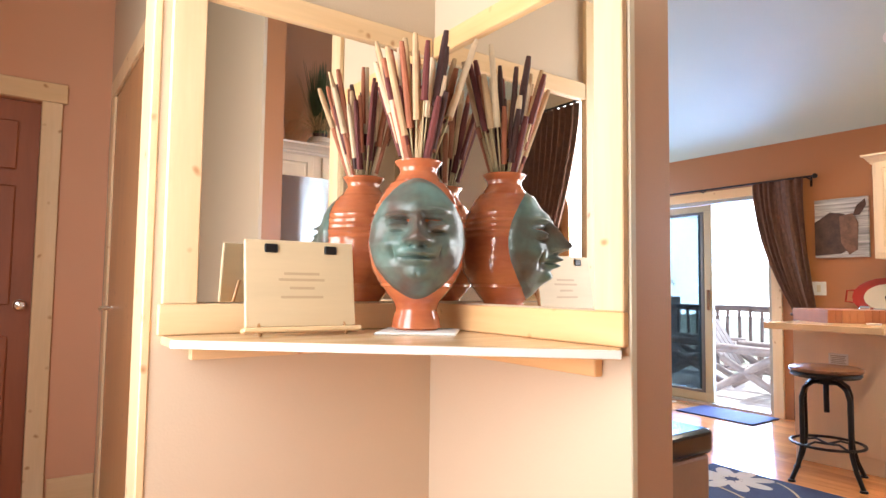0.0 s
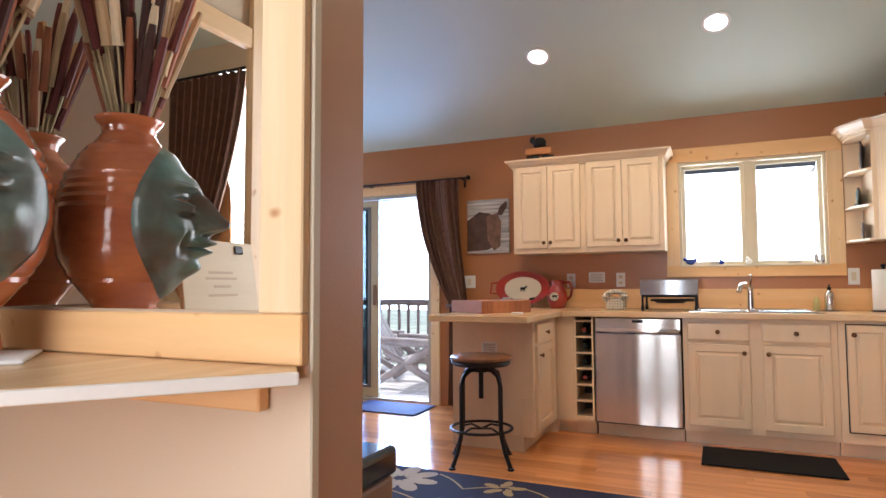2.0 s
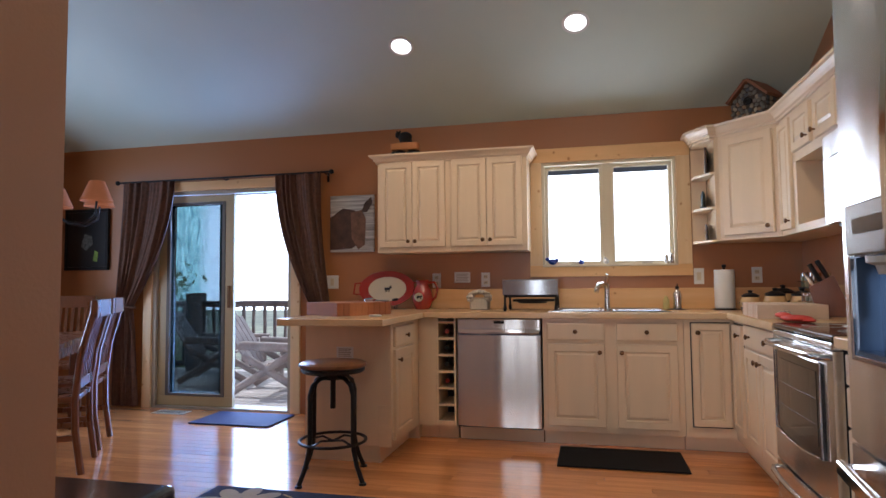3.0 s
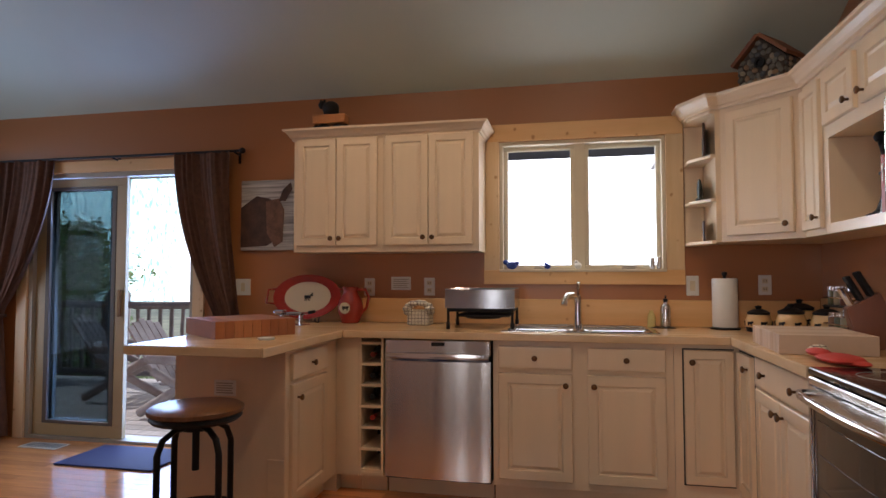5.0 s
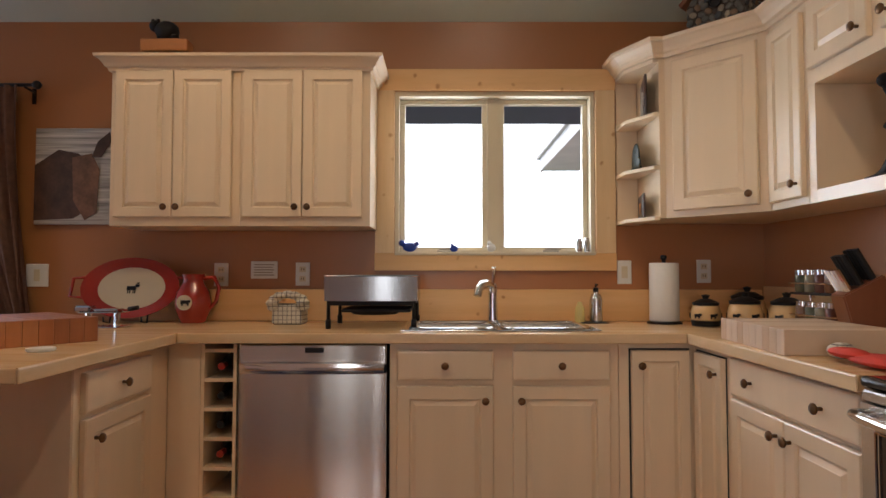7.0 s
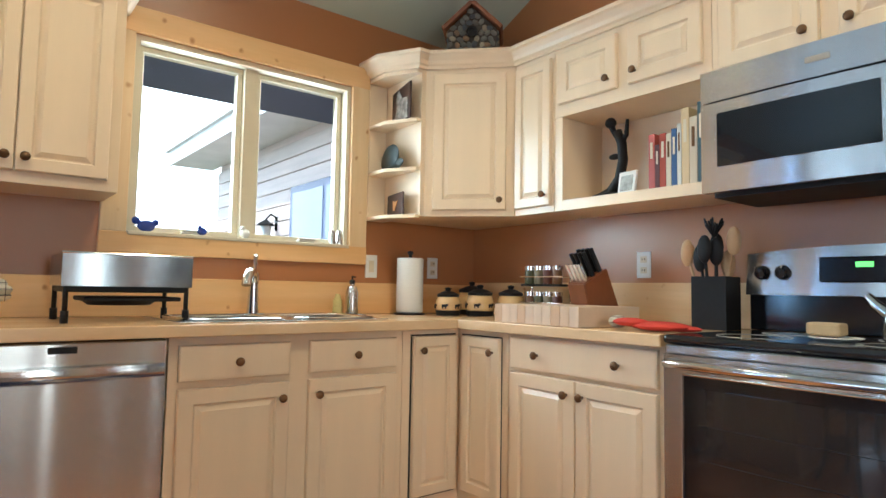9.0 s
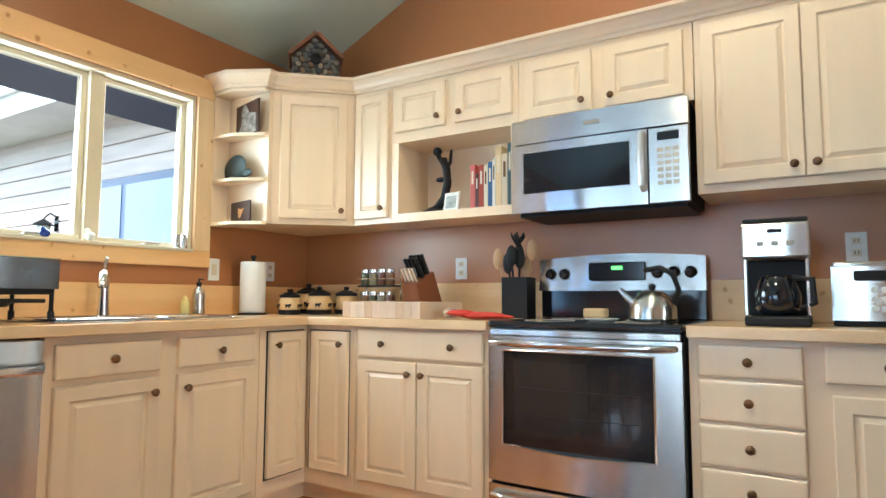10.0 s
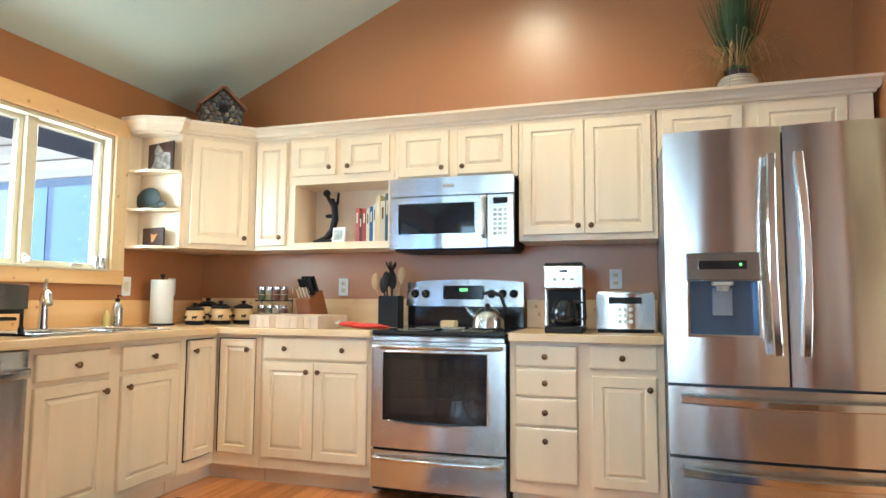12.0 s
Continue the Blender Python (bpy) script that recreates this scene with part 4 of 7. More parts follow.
def log_chair(m, label):
    ob = thing("log_deck_chair", m, label, "chair", "log deck chairs")
    for s in (-0.30, 0.30):
        bm = bmesh.new()
        tube(bm, [(s, 0.42, 0.04), (s, -0.35, 0.52)], 0.042, 9)
        part("leg", bm, LOG, ob)
        bm = bmesh.new()
        tube(bm, [(s, -0.36, 0.04), (s, 0.30, 0.42)], 0.04, 9)
        part("leg", bm, LOG, ob)
        bm = bmesh.new()
        tube(bm, [(s, -0.52, 0.50), (s, 0.34, 0.53)], 0.05, 9)
        part("armrest", bm, LOG, ob)
    for i in range(6):
        bm = bmesh.new()
        box(bm, -0.27, -0.36 + i * 0.105, 0.385 - i * 0.02, 0.27, -0.27 + i * 0.105, 0.41 - i * 0.02, 0.006)
        part("seat_slat", bm, LOG, ob)
    for i in range(5):
        bm = bmesh.new()
        x = -0.22 + i * 0.11
        r = bmesh.ops.create_cube(bm, size=1, matrix=Matrix.Translation((x, 0.42, 0.57)) @ Matrix.Rotation(radians(-32), 4, "X") @ Matrix.Diagonal((0.09, 0.022, 0.70 - 0.06 * abs(i - 2), 1)))
        part("back_slat", bm, LOG, ob)
    return ob


log_chair(at(1.3, 4.88, -0.055, 8), "weathered log armchair with slatted seat on the deck")
log_chair(at(1.85, 5.98, -0.055, 18), "weathered log armchair standing by the deck railing")
st = thing("log_side_table", at(2.15, 5.05, -0.055), "low weathered wooden side table on the deck", "table")
boxpart("tabletop", (-0.25, -0.25, 0.42, 0.25, 0.25, 0.46), LOG, st)
for sx in (-0.18, 0.18):
    for sy in (-0.18, 0.18):
        bm = bmesh.new()
        tube(bm, [(sx, sy, 0), (sx, sy, 0.42)], 0.03, 8)
        part("leg", bm, LOG, st)

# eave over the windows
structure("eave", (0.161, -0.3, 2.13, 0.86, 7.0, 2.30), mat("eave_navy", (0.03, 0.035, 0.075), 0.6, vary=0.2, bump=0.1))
# wing of the house beyond the kitchen window
wing = thing("house_wing", at(0, 0), "log-sided wing of the house with a pale overhanging roof edge", "house wing")
boxpart("wall", (1.2, -0.9, -3.0, 6.6, -0.62, 2.9), SIDING, wing)
for i in range(16):
    z = -0.1 + i * 0.185
    bm = bmesh.new()
    box(bm, 1.2, -0.622, z - 0.09, 6.62, -0.585, z + 0.088, 0.012, 2)
    part("log", bm, SIDING, wing)
WPALE = mat("roof_trim_pale", (0.85, 0.8, 0.8), 0.6, vary=0.06)
boxpart("soffit", (1.0, -0.62, 2.86, 7.0, 0.0, 2.9), WPALE, wing)
boxpart("fascia", (1.0, 0.0, 2.84, 7.0, 0.04, 3.06), WPALE, wing)
boxpart("roof", (0.9, -2.5, 3.06, 7.1, 0.08, 3.12), WPALE, wing)
BLUEF = mat("blue_window_paint", (0.03, 0.05, 0.17), 0.4)
wd = boxpart("window", (1.28, -0.60, 0.75, 3.85, -0.535, 2.2), BLUEF, wing)
for a, b in ((1.36, 2.1), (2.18, 2.95), (3.03, 3.77)):
    boxpart("pane", (a, -0.534, 0.83, b, -0.530, 2.12), mat("pane_dark", (0.12, 0.16, 0.24), 0.08, vary=0.05, bump=0), wd, bevel=0)
lan = thing("wall_lantern", at(4.35, -0.575, 1.75), "black iron wall lantern with frosted panes on the log wall", "wall lamp")
bm = bmesh.new()
box(bm, -0.05, -0.04, -0.02, 0.05, -0.01, 0.16, 0.004)
tube(bm, [(0, -0.02, 0.14), (0, 0.06, 0.18), (0, 0.12, 0.12)], 0.01, 6)
lathe(bm, [(0.0, 0.12), (0.11, 0.05), (0.11, 0.04), (0.0, 0.04)], 4, pose(0, 0.12, 0), cap=False)
part("bracket", bm, BLACKM, lan)
bm = bmesh.new()
lathe(bm, [(0.05, -0.16), (0.075, 0.038)], 4, pose(0, 0.12, 0))
part("lantern_glass", bm, WHITE, lan)


def tree(x, y, z, h, r, conifer, seed):
    rng = random.Random(seed)
    ob = thing("spruce_tree" if conifer else "aspen_tree", at(x, y, z), "tall green spruce on the slope below the deck" if conifer else "leafy pale green tree behind the deck railing", "tree", "trees beyond the deck")
    bm = bmesh.new()
    tube(bm, [(0, 0, 0), (0.06, 0.02, h * 0.5), (0, 0, h * 0.97)], 0.16, 9, taper=0.12)
    for i in range(14):
        a, zz = rng.uniform(0, 6.28), h * rng.uniform(0.25, 0.9)
        L = r * (1 - zz / h) * 1.1 + 0.2
        tube(bm, [(0, 0, zz), (L * 0.5 * math.cos(a), L * 0.5 * math.sin(a), zz + 0.1), (L * math.cos(a), L * math.sin(a), zz + (0.0 if conifer else 0.35))], 0.03, 5, taper=0.3)
    part("trunk", bm, BARK, ob)
    bm = bmesh.new()
    for i in range(4200):
        if conifer:
            u = rng.random() ** 0.7
            zz = h * (0.12 + 0.88 * u)
            lay = 0.7 + 0.3 * math.sin(zz * 9)
            rr = r * (1 - u) * lay * math.sqrt(rng.random()) + 0.05
            a = rng.uniform(0, 6.28)
            p = Vector((rr * math.cos(a), rr * math.sin(a), zz - rr * 0.25))
            s = 0.16
        else:
            k = rng.randrange(22)
            q = random.Random(seed * 100 + k)
            c = Vector((q.uniform(-1, 1) * r * 0.75, q.uniform(-1, 1) * r * 0.75, h * q.uniform(0.3, 0.97)))
            c.x *= 1.15 - c.z / h * 0.7
            c.y *= 1.15 - c.z / h * 0.7
            p = c + Vector((rng.gauss(0, 1), rng.gauss(0, 1), rng.gauss(0, 0.7))) * r * 0.17
            s = 0.085
        d1 = Vector((rng.gauss(0, 1), rng.gauss(0, 1), rng.gauss(0, 0.6))).normalized() * s
        d2 = Vector((rng.gauss(0, 1), rng.gauss(0, 1), rng.gauss(0, 0.6))).normalized() * s * 0.6
        bm.faces.new([bm.verts.new(p), bm.verts.new(p + d1 + d2), bm.verts.new(p + d1 * 1.6), bm.verts.new(p + d1 - d2)])
    part("crown", bm, LEAFD if conifer else LEAF, ob)


tree(8.5, 13.2, -3.0, 5.6, 1.6, False, 1)
tree(7.4, 11.6, -3.0, 4.4, 1.5, False, 2)
tree(11.5, 16.2, -3.0, 5.6, 1.7, True, 3)
tree(6.6, 12.9, -3.0, 3.9, 1.3, False, 4)
tree(13.5, 19.5, -3.0, 5.2, 1.9, True, 5)
tree(9.3, 15.0, -3.0, 3.9, 1.6, False, 6)

# far forested hillside and bright sky, 70 m off, on one sheet that glows by itself
bd = bpy.data.materials.new("glowing_hillside")
bd.use_nodes = True
n, l = bd.node_tree.nodes, bd.node_tree.links
n.remove(n["Principled BSDF"])
em, co, sp, ns, nf, ad, rp = (n.new(k) for k in ("ShaderNodeEmission", "ShaderNodeTexCoord", "ShaderNodeSeparateXYZ", "ShaderNodeTexNoise", "ShaderNodeTexNoise", "ShaderNodeMath", "ShaderNodeValToRGB"))
mp = n.new("ShaderNodeMapping")
mp.inputs["Scale"].default_value = (1, 1, 0.4)
l.new(co.outputs["Object"], mp.inputs[0])
l.new(mp.outputs[0], nf.inputs["Vector"])
l.new(co.outputs["Object"], ns.inputs["Vector"])
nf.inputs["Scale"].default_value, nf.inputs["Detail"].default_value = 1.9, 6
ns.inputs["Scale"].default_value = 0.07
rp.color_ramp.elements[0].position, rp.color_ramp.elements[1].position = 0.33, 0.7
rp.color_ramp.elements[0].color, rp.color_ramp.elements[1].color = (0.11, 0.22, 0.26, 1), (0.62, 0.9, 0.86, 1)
l.new(nf.outputs["Fac"], rp.inputs[0])
l.new(co.outputs["Object"], sp.inputs[0])
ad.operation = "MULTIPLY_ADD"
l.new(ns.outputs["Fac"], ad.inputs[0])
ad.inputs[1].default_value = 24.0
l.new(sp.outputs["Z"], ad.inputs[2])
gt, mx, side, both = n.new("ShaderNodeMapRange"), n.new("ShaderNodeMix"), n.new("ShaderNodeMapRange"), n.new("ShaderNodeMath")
# under y 65.5 the hillside is painted out to glaring sky white
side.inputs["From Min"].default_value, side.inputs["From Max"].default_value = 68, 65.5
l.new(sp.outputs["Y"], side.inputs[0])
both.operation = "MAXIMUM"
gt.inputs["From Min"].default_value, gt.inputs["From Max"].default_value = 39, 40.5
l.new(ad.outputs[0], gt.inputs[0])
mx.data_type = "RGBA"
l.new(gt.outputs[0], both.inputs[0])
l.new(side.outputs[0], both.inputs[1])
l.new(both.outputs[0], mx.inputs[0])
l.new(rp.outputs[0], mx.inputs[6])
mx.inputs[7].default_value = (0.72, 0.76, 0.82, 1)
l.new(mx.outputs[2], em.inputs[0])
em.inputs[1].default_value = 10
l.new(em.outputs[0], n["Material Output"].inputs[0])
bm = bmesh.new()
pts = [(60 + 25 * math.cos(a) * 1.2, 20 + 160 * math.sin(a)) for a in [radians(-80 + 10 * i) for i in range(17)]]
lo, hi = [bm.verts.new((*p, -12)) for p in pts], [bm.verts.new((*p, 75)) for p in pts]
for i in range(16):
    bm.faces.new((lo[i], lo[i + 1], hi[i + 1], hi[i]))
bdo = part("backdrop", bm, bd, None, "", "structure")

# curtains
def curtain(name, ya, yb, ta, tb, ba, bb, label, ztop=2.075, ztie=0.93):
    ob = thing(name, at(0, 0), label, "curtain", "curtains")
    bm = bmesh.new()
    U, V = 120, 30
    rng = random.Random(int(ya * 100))
    ph = [rng.uniform(0, 6.28) for _ in range(5)]
    grid = []
    for j in range(V + 1):
        z = ztop + 0.02 - (ztop + 0.0) * j / V
        if z >= ztie:
            s = (ztop - z) / (ztop - ztie)
            s = max(0.0, s)
            w = s ** 1.7
            a, b = ya + (ta - ya) * (s ** 1.9), yb + (tb - yb) * (s ** 1.9)
            amp = 0.018 + 0.006 * s
        else:
            s = (ztie - z) / ztie
            a, b = ta + (ba - ta) * s ** 0.6, tb + (bb - tb) * s ** 0.6
            amp = 0.024
        row = []
        for i in range(U + 1):
            u = i / U
            row.append(bm.verts.new((-0.075 + amp * (0.35 + 0.65 * math.sin(u * 5.1 + ph[0]) ** 2) * math.sin(u * 44 + 2.3 * math.sin(u * 7 + ph[1]) + 0.9 * math.sin(z * 2.3 + ph[2])) + 0.009 * math.sin(u * 19 + z * 2.5 + ph[3]) + 0.003 * math.sin(u * 97 + z * 9 + ph[4]), a + (b - a) * u, z)))
        grid.append(row)
    for j in range(V):
        for i in range(U):
            bm.faces.new((grid[j][i], grid[j][i + 1], grid[j + 1][i + 1], grid[j + 1][i])).smooth = True
    part("cloth", bm, CURT, ob)
    bm = bmesh.new()
    c = (ta + tb) / 2
    tube(bm, [(-0.075 + 0.042 * math.sin(t), c + (tb - ta) * 0.62 * math.cos(t), ztie + 0.01 * math.cos(t)) for t in [2 * math.pi * k / 20 for k in range(20)]], 0.014, 8, True)
    part("tieback", bm, CURT, ob, "dark gathered tieback")


curtain("curtain", 4.20, 3.76, 3.86, 3.68, 3.88, 3.62, "dark brown linen curtain drawn aside by a tieback")
curtain("curtain", 5.24, 5.80, 5.66, 5.85, 5.60, 5.88, "dark brown linen curtain gathered at the dining side")
ob = thing("curtain_rod", at(0, 0), "thin black iron curtain rod with round end knobs", "curtain rod")
bm = bmesh.new()
tube(bm, [(-0.075, 3.68, 2.098), (-0.075, 5.84, 2.098)], 0.009, 10)
part("rod", bm, IRON, ob)
for y in (3.67, 5.85):
    bm = bmesh.new()
    ball(bm, (-0.075, y, 2.098), 0.022)
    part("finial", bm, IRON, ob)
for y in (3.73, 4.72, 5.78):
    bm = bmesh.new()
    tube(bm, [(-0.001, y, 2.08), (-0.075, y, 2.088)], 0.006, 6)
    box(bm, -0.006, y - 0.01, 2.02, -0.001, y + 0.01, 2.10)
    part("bracket", bm, IRON, ob)

# kitchen things
CW = 0.9145
# sink and faucet
ob = thing("sink", at(0, 0), "stainless steel double-bowl kitchen sink set in the worktop", "sink")
bm = bmesh.new()
x0, x1, y0, y1 = SX0 + 0.0, SX1 - 0.0, SY0, SY1
ym = (y0 + y1) / 2
for dims in ((x0 - 0.015, y0 - 0.015, CW, x0 + 0.02, y1 + 0.015, CW + 0.006), (x1 - 0.08, y0 - 0.015, CW, x1 + 0.015, y1 + 0.015, CW + 0.006), (x0 + 0.02, y0 - 0.015, CW, x1 - 0.08, y0 + 0.02, CW + 0.006), (x0 + 0.02, y1 - 0.02, CW, x1 - 0.08, y1 + 0.015, CW + 0.006), (x0 + 0.02, ym - 0.02, CW - 0.003, x1 - 0.08, ym + 0.02, CW + 0.004)):
    box(bm, *dims, 0.002)
part("rim", bm, STEEL_H, ob)
for a, b in ((y0 + 0.02, ym - 0.02), (ym + 0.02, y1 - 0.02)):
    bm = bmesh.new()
    xa, xb, zb = x0 + 0.02, x1 - 0.08, 0.75
    box(bm, xa, a, zb, xb, b, zb + 0.004)
    box(bm, xa, a, zb, xa + 0.004, b, CW)
    box(bm, xb - 0.004, a, zb, xb, b, CW)
    box(bm, xa, a, zb, xb, a + 0.004, CW)
    box(bm, xa, b - 0.004, zb, xb, b, CW)
    part("bowl", bm, STEEL_H, ob)
for a, b in ((y0 + 0.02, ym - 0.02), (ym + 0.02, y1 - 0.02)):
    bm = bmesh.new()
    xa, xb, rr = x0 + 0.02, x1 - 0.08, 0.05
    loop = []
    for cx, cy, a0 in ((xa + rr, a + rr, 180), (xb - rr, a + rr, 270), (xb - rr, b - rr, 0), (xa + rr, b - rr, 90)):
        loop += [(cx + rr * math.cos(radians(a0 + 15 * k)), cy + rr * math.sin(radians(a0 + 15 * k)), CW + 0.008) for k in range(7)]
    tube(bm, loop, 0.006, 8, True)
    part("bowl_rim", bm, STEEL_H, ob)
ob = thing("faucet", at(-0.145, 1.39, CW + 0.006), "single-lever chrome kitchen faucet with a pull-out spout", "faucet")
bm = bmesh.new()
box(bm, -0.025, -0.12, 0, 0.025, 0.12, 0.008, 0.003)
lathe(bm, [(0.027, 0.008), (0.024, 0.03), (0.02, 0.12), (0.022, 0.17), (0.018, 0.185), (0.0, 0.19)], 16)
part("body", bm, STEEL_H, ob)
bm = bmesh.new()
tube(bm, [(0, 0, 0.14), (-0.02, 0.012, 0.175), (-0.055, 0.034, 0.19), (-0.095, 0.06, 0.18), (-0.12, 0.076, 0.155), (-0.128, 0.081, 0.128)], 0.019, 12)
part("spout", bm, STEEL_H, ob)
bm = bmesh.new()
tube(bm, [(0, 0, 0.18), (0.004, -0.004, 0.215), (0.006, -0.006, 0.245), (-0.006, -0.004, 0.26)], 0.009, 8)
part("lever", bm, STEEL_H, ob)


def lathed(name, m, prof, material, label, category, n=24, group=""):
    ob = thing(name, m, label, category, group)
    bm = bmesh.new()
    lathe(bm, prof, n)
    part("body", bm, material, ob)
    return ob


# soap bottle and brush
o = lathed("soap_bottle", at(-0.115, 0.885, CW), [(0.029, 0), (0.031, 0.01), (0.031, 0.11), (0.022, 0.135), (0.012, 0.142), (0.012, 0.15)], STEEL, "brushed steel soap bottle with a black pump", "soap bottle")
bm = bmesh.new()
lathe(bm, [(0.013, 0.15), (0.013, 0.17), (0.004, 0.172), (0.004, 0.19), (0.0, 0.19)], 12)
tube(bm, [(0, 0, 0.186), (-0.03, 0, 0.184)], 0.004, 6)
part("pump", bm, BLACKM, o)
o = lathed("dish_soap", at(-0.12, 0.965, CW), [(0.022, 0), (0.024, 0.01), (0.022, 0.07), (0.014, 0.085), (0.01, 0.10), (0.0, 0.101)], mat("yellow_soap", (0.6, 0.5, 0.2), 0.25), "small yellow dish soap bottle beside the sink", "soap bottle")
boxpart("tray", (-0.05, -0.13, -0.0, 0.05, 0.03, 0.004), IRON, o, "dark soap tray")

# towel roll
o = thing("paper_towel", at(-0.15, 0.565, CW), "white paper towel roll on a black upright holder", "paper towel")
bm = bmesh.new()
lathe(bm, [(0.066, 0.012), (0.069, 0.016), (0.069, 0.285), (0.066, 0.29), (0.02, 0.29), (0.02, 0.28)], 28)
part("roll", bm, mat("paper_white", (0.8, 0.79, 0.76), 0.9, vary=0.04, fine=90, bump=0.3), o)
bm = bmesh.new()
lathe(bm, [(0.08, 0), (0.08, 0.008), (0.01, 0.011), (0.009, 0.305), (0.015, 0.312), (0.015, 0.325), (0.0, 0.33)], 24)
part("holder", bm, IRON, o)

# dish rack
o = thing("dish_rack", pose(-0.30, 1.94, CW, 0, 0, -90), "brushed steel dish rack with black wire tray on legs", "dish rack")
bm = bmesh.new()
bowed(bm, -0.2, 0.2, 0.12, 0.225, -0.17, 0.012, 0.006)
box(bm, -0.2, -0.17, 0.12, -0.194, 0.16, 0.225)
box(bm, 0.194, -0.17, 0.12, 0.2, 0.16, 0.225)
part("band", bm, mat("smoky_steel", (0.42, 0.44, 0.46), 0.2, 1.0, vary=0.1, bump=0), o)
bm = bmesh.new()
box(bm, -0.19, -0.165, 0.10, 0.19, 0.16, 0.125, 0.004)
box(bm, -0.13, -0.15, 0.07, 0.17, 0.12, 0.085, 0.004)
lathe(bm, [(0.10, 0.055), (0.12, 0.07), (0.0, 0.072)], 20, cap=False)
part("tray", bm, BLACKM, o)
for sx in (-0.185, 0.185):
    for sy in (-0.155, 0.14):
        bm = bmesh.new()
        tube(bm, [(sx, sy, 0.0), (sx, sy, 0.23)], 0.008, 8)
        tube(bm, [(sx, sy, 0.0), (sx, sy, 0.04)], 0.012, 8)
        part("leg", bm, IRON, o)
bm = bmesh.new()
tube(bm, [(-0.2, -0.17, 0.228), (0.2, -0.17, 0.228), (0.2, 0.16, 0.228), (-0.2, 0.16, 0.228)], 0.004, 6, True)
part("top_wire", bm, STEEL_H, o)
for i in range(9):
    bm = bmesh.new()
    x = -0.16 + i * 0.04
    tube(bm, [(x, -0.14, 0.125), (x, -0.05, 0.21), (x, 0.05, 0.125), (x, 0.14, 0.2)], 0.0025, 5)
    part("wire", bm, STEEL_H, o)

# canisters
CER = mat("canister_cream", (0.68, 0.44, 0.2), 0.25, coat=0.3, vary=0.08)
for (x, y), s, lab in (((-0.30, 0.43), 0.9, "small"), ((-0.40, 0.30), 1.0, "front"), ((-0.22, 0.20), 1.12, "tall"), ((-0.48, 0.16), 1.0, "end")):
    o = thing("canister", pose(x, y, CW, 0, 0, 20), "cream ceramic canister with bear silhouettes and a black lid", "canister", "canisters in the corner")
    bm = bmesh.new()
    lathe(bm, [(0.055 * s, 0.016), (0.072 * s, 0.03), (0.074 * s, 0.06 * s), (0.062 * s, 0.10 * s), (0.056 * s, 0.105 * s)], 24)
    part("body", bm, CER, o)
    bm = bmesh.new()
    lathe(bm, [(0.05 * s, 0), (0.066 * s, 0.002), (0.071 * s, 0.026), (0.0, 0.027)], 24, cap=False)
    part("foot", bm, BLACKM, o)
    bm = bmesh.new()
    lathe(bm, [(0.062 * s, 0.105 * s), (0.064 * s, 0.118 * s), (0.03 * s, 0.135 * s), (0.012, 0.138 * s), (0.018, 0.155 * s), (0.0, 0.16 * s)], 24)
    part("lid", bm, BLACKM, o)
    for k in range(6):
        a = radians(60 * k + 15)
        bm = bmesh.new()
        R = 0.0735 * s
        for dx, dz, w, h in ((0, 0.056, 0.026, 0.013), (0.014, 0.06, 0.012, 0.011), (-0.009, 0.046, 0.006, 0.01), (0.008, 0.046, 0.006, 0.01)):
            box(bm, dx - w / 2, -0.002, dz * s - h / 2, dx + w / 2, 0.003, dz * s + h / 2)
        part("silhouette", bm, BLACKM, o, "black painted bear shape", m=Matrix.Rotation(a, 4, "Z") @ Matrix.Translation((0, -R, 0)))


def block_board(m, w, d, h, label, mats):
    o = thing("chopping_block", m, label, "cutting board")
    rng = random.Random(int(w * 1000))
    n, k = int(w / 0.045), int(d / 0.06)
    for i in range(n):
        bm = bmesh.new()
        box(bm, i * w / n + 0.0004, 0, 0, (i + 1) * w / n - 0.0004, d, h, 0.0015)
        part("strip", bm, mats[rng.randrange(len(mats))], o)
    return o


WA = [mat(f"block_{c}", col, 0.45, vary=0.12, scale=4, fine=30, stretch=(6, 1, 1), bump=0.03) for c, col in (("red", (0.42, 0.15, 0.06)), ("rust", (0.5, 0.2, 0.08)), ("brown", (0.36, 0.13, 0.055)))]
WB = [mat(f"block_{c}", col, 0.5, vary=0.08, scale=4, fine=30, stretch=(6, 1, 1), bump=0.03) for c, col in (("pale", (0.62, 0.45, 0.3)), ("sand", (0.56, 0.38, 0.24)), ("buff", (0.66, 0.5, 0.36)))]
block_board(pose(-1.27, 3.10, CW, 0, 0, -37), 0.42, 0.42, 0.085, "thick reddish end-grain chopping block on the peninsula", WA)
block_board(pose(-1.31, 0.635, CW, 0, 0, 176) @ Matrix.Translation((-0.48, 0, 0)), 0.48, 0.34, 0.075, "thick pale maple chopping block beside the range", WB)
# coaster on peninsula
lathed("coaster", at(-1.22, 2.86, CW), [(0.035, 0), (0.04, 0.003), (0.04, 0.01), (0.0, 0.011)], WHITE, "small round white coaster on the peninsula", "coaster")

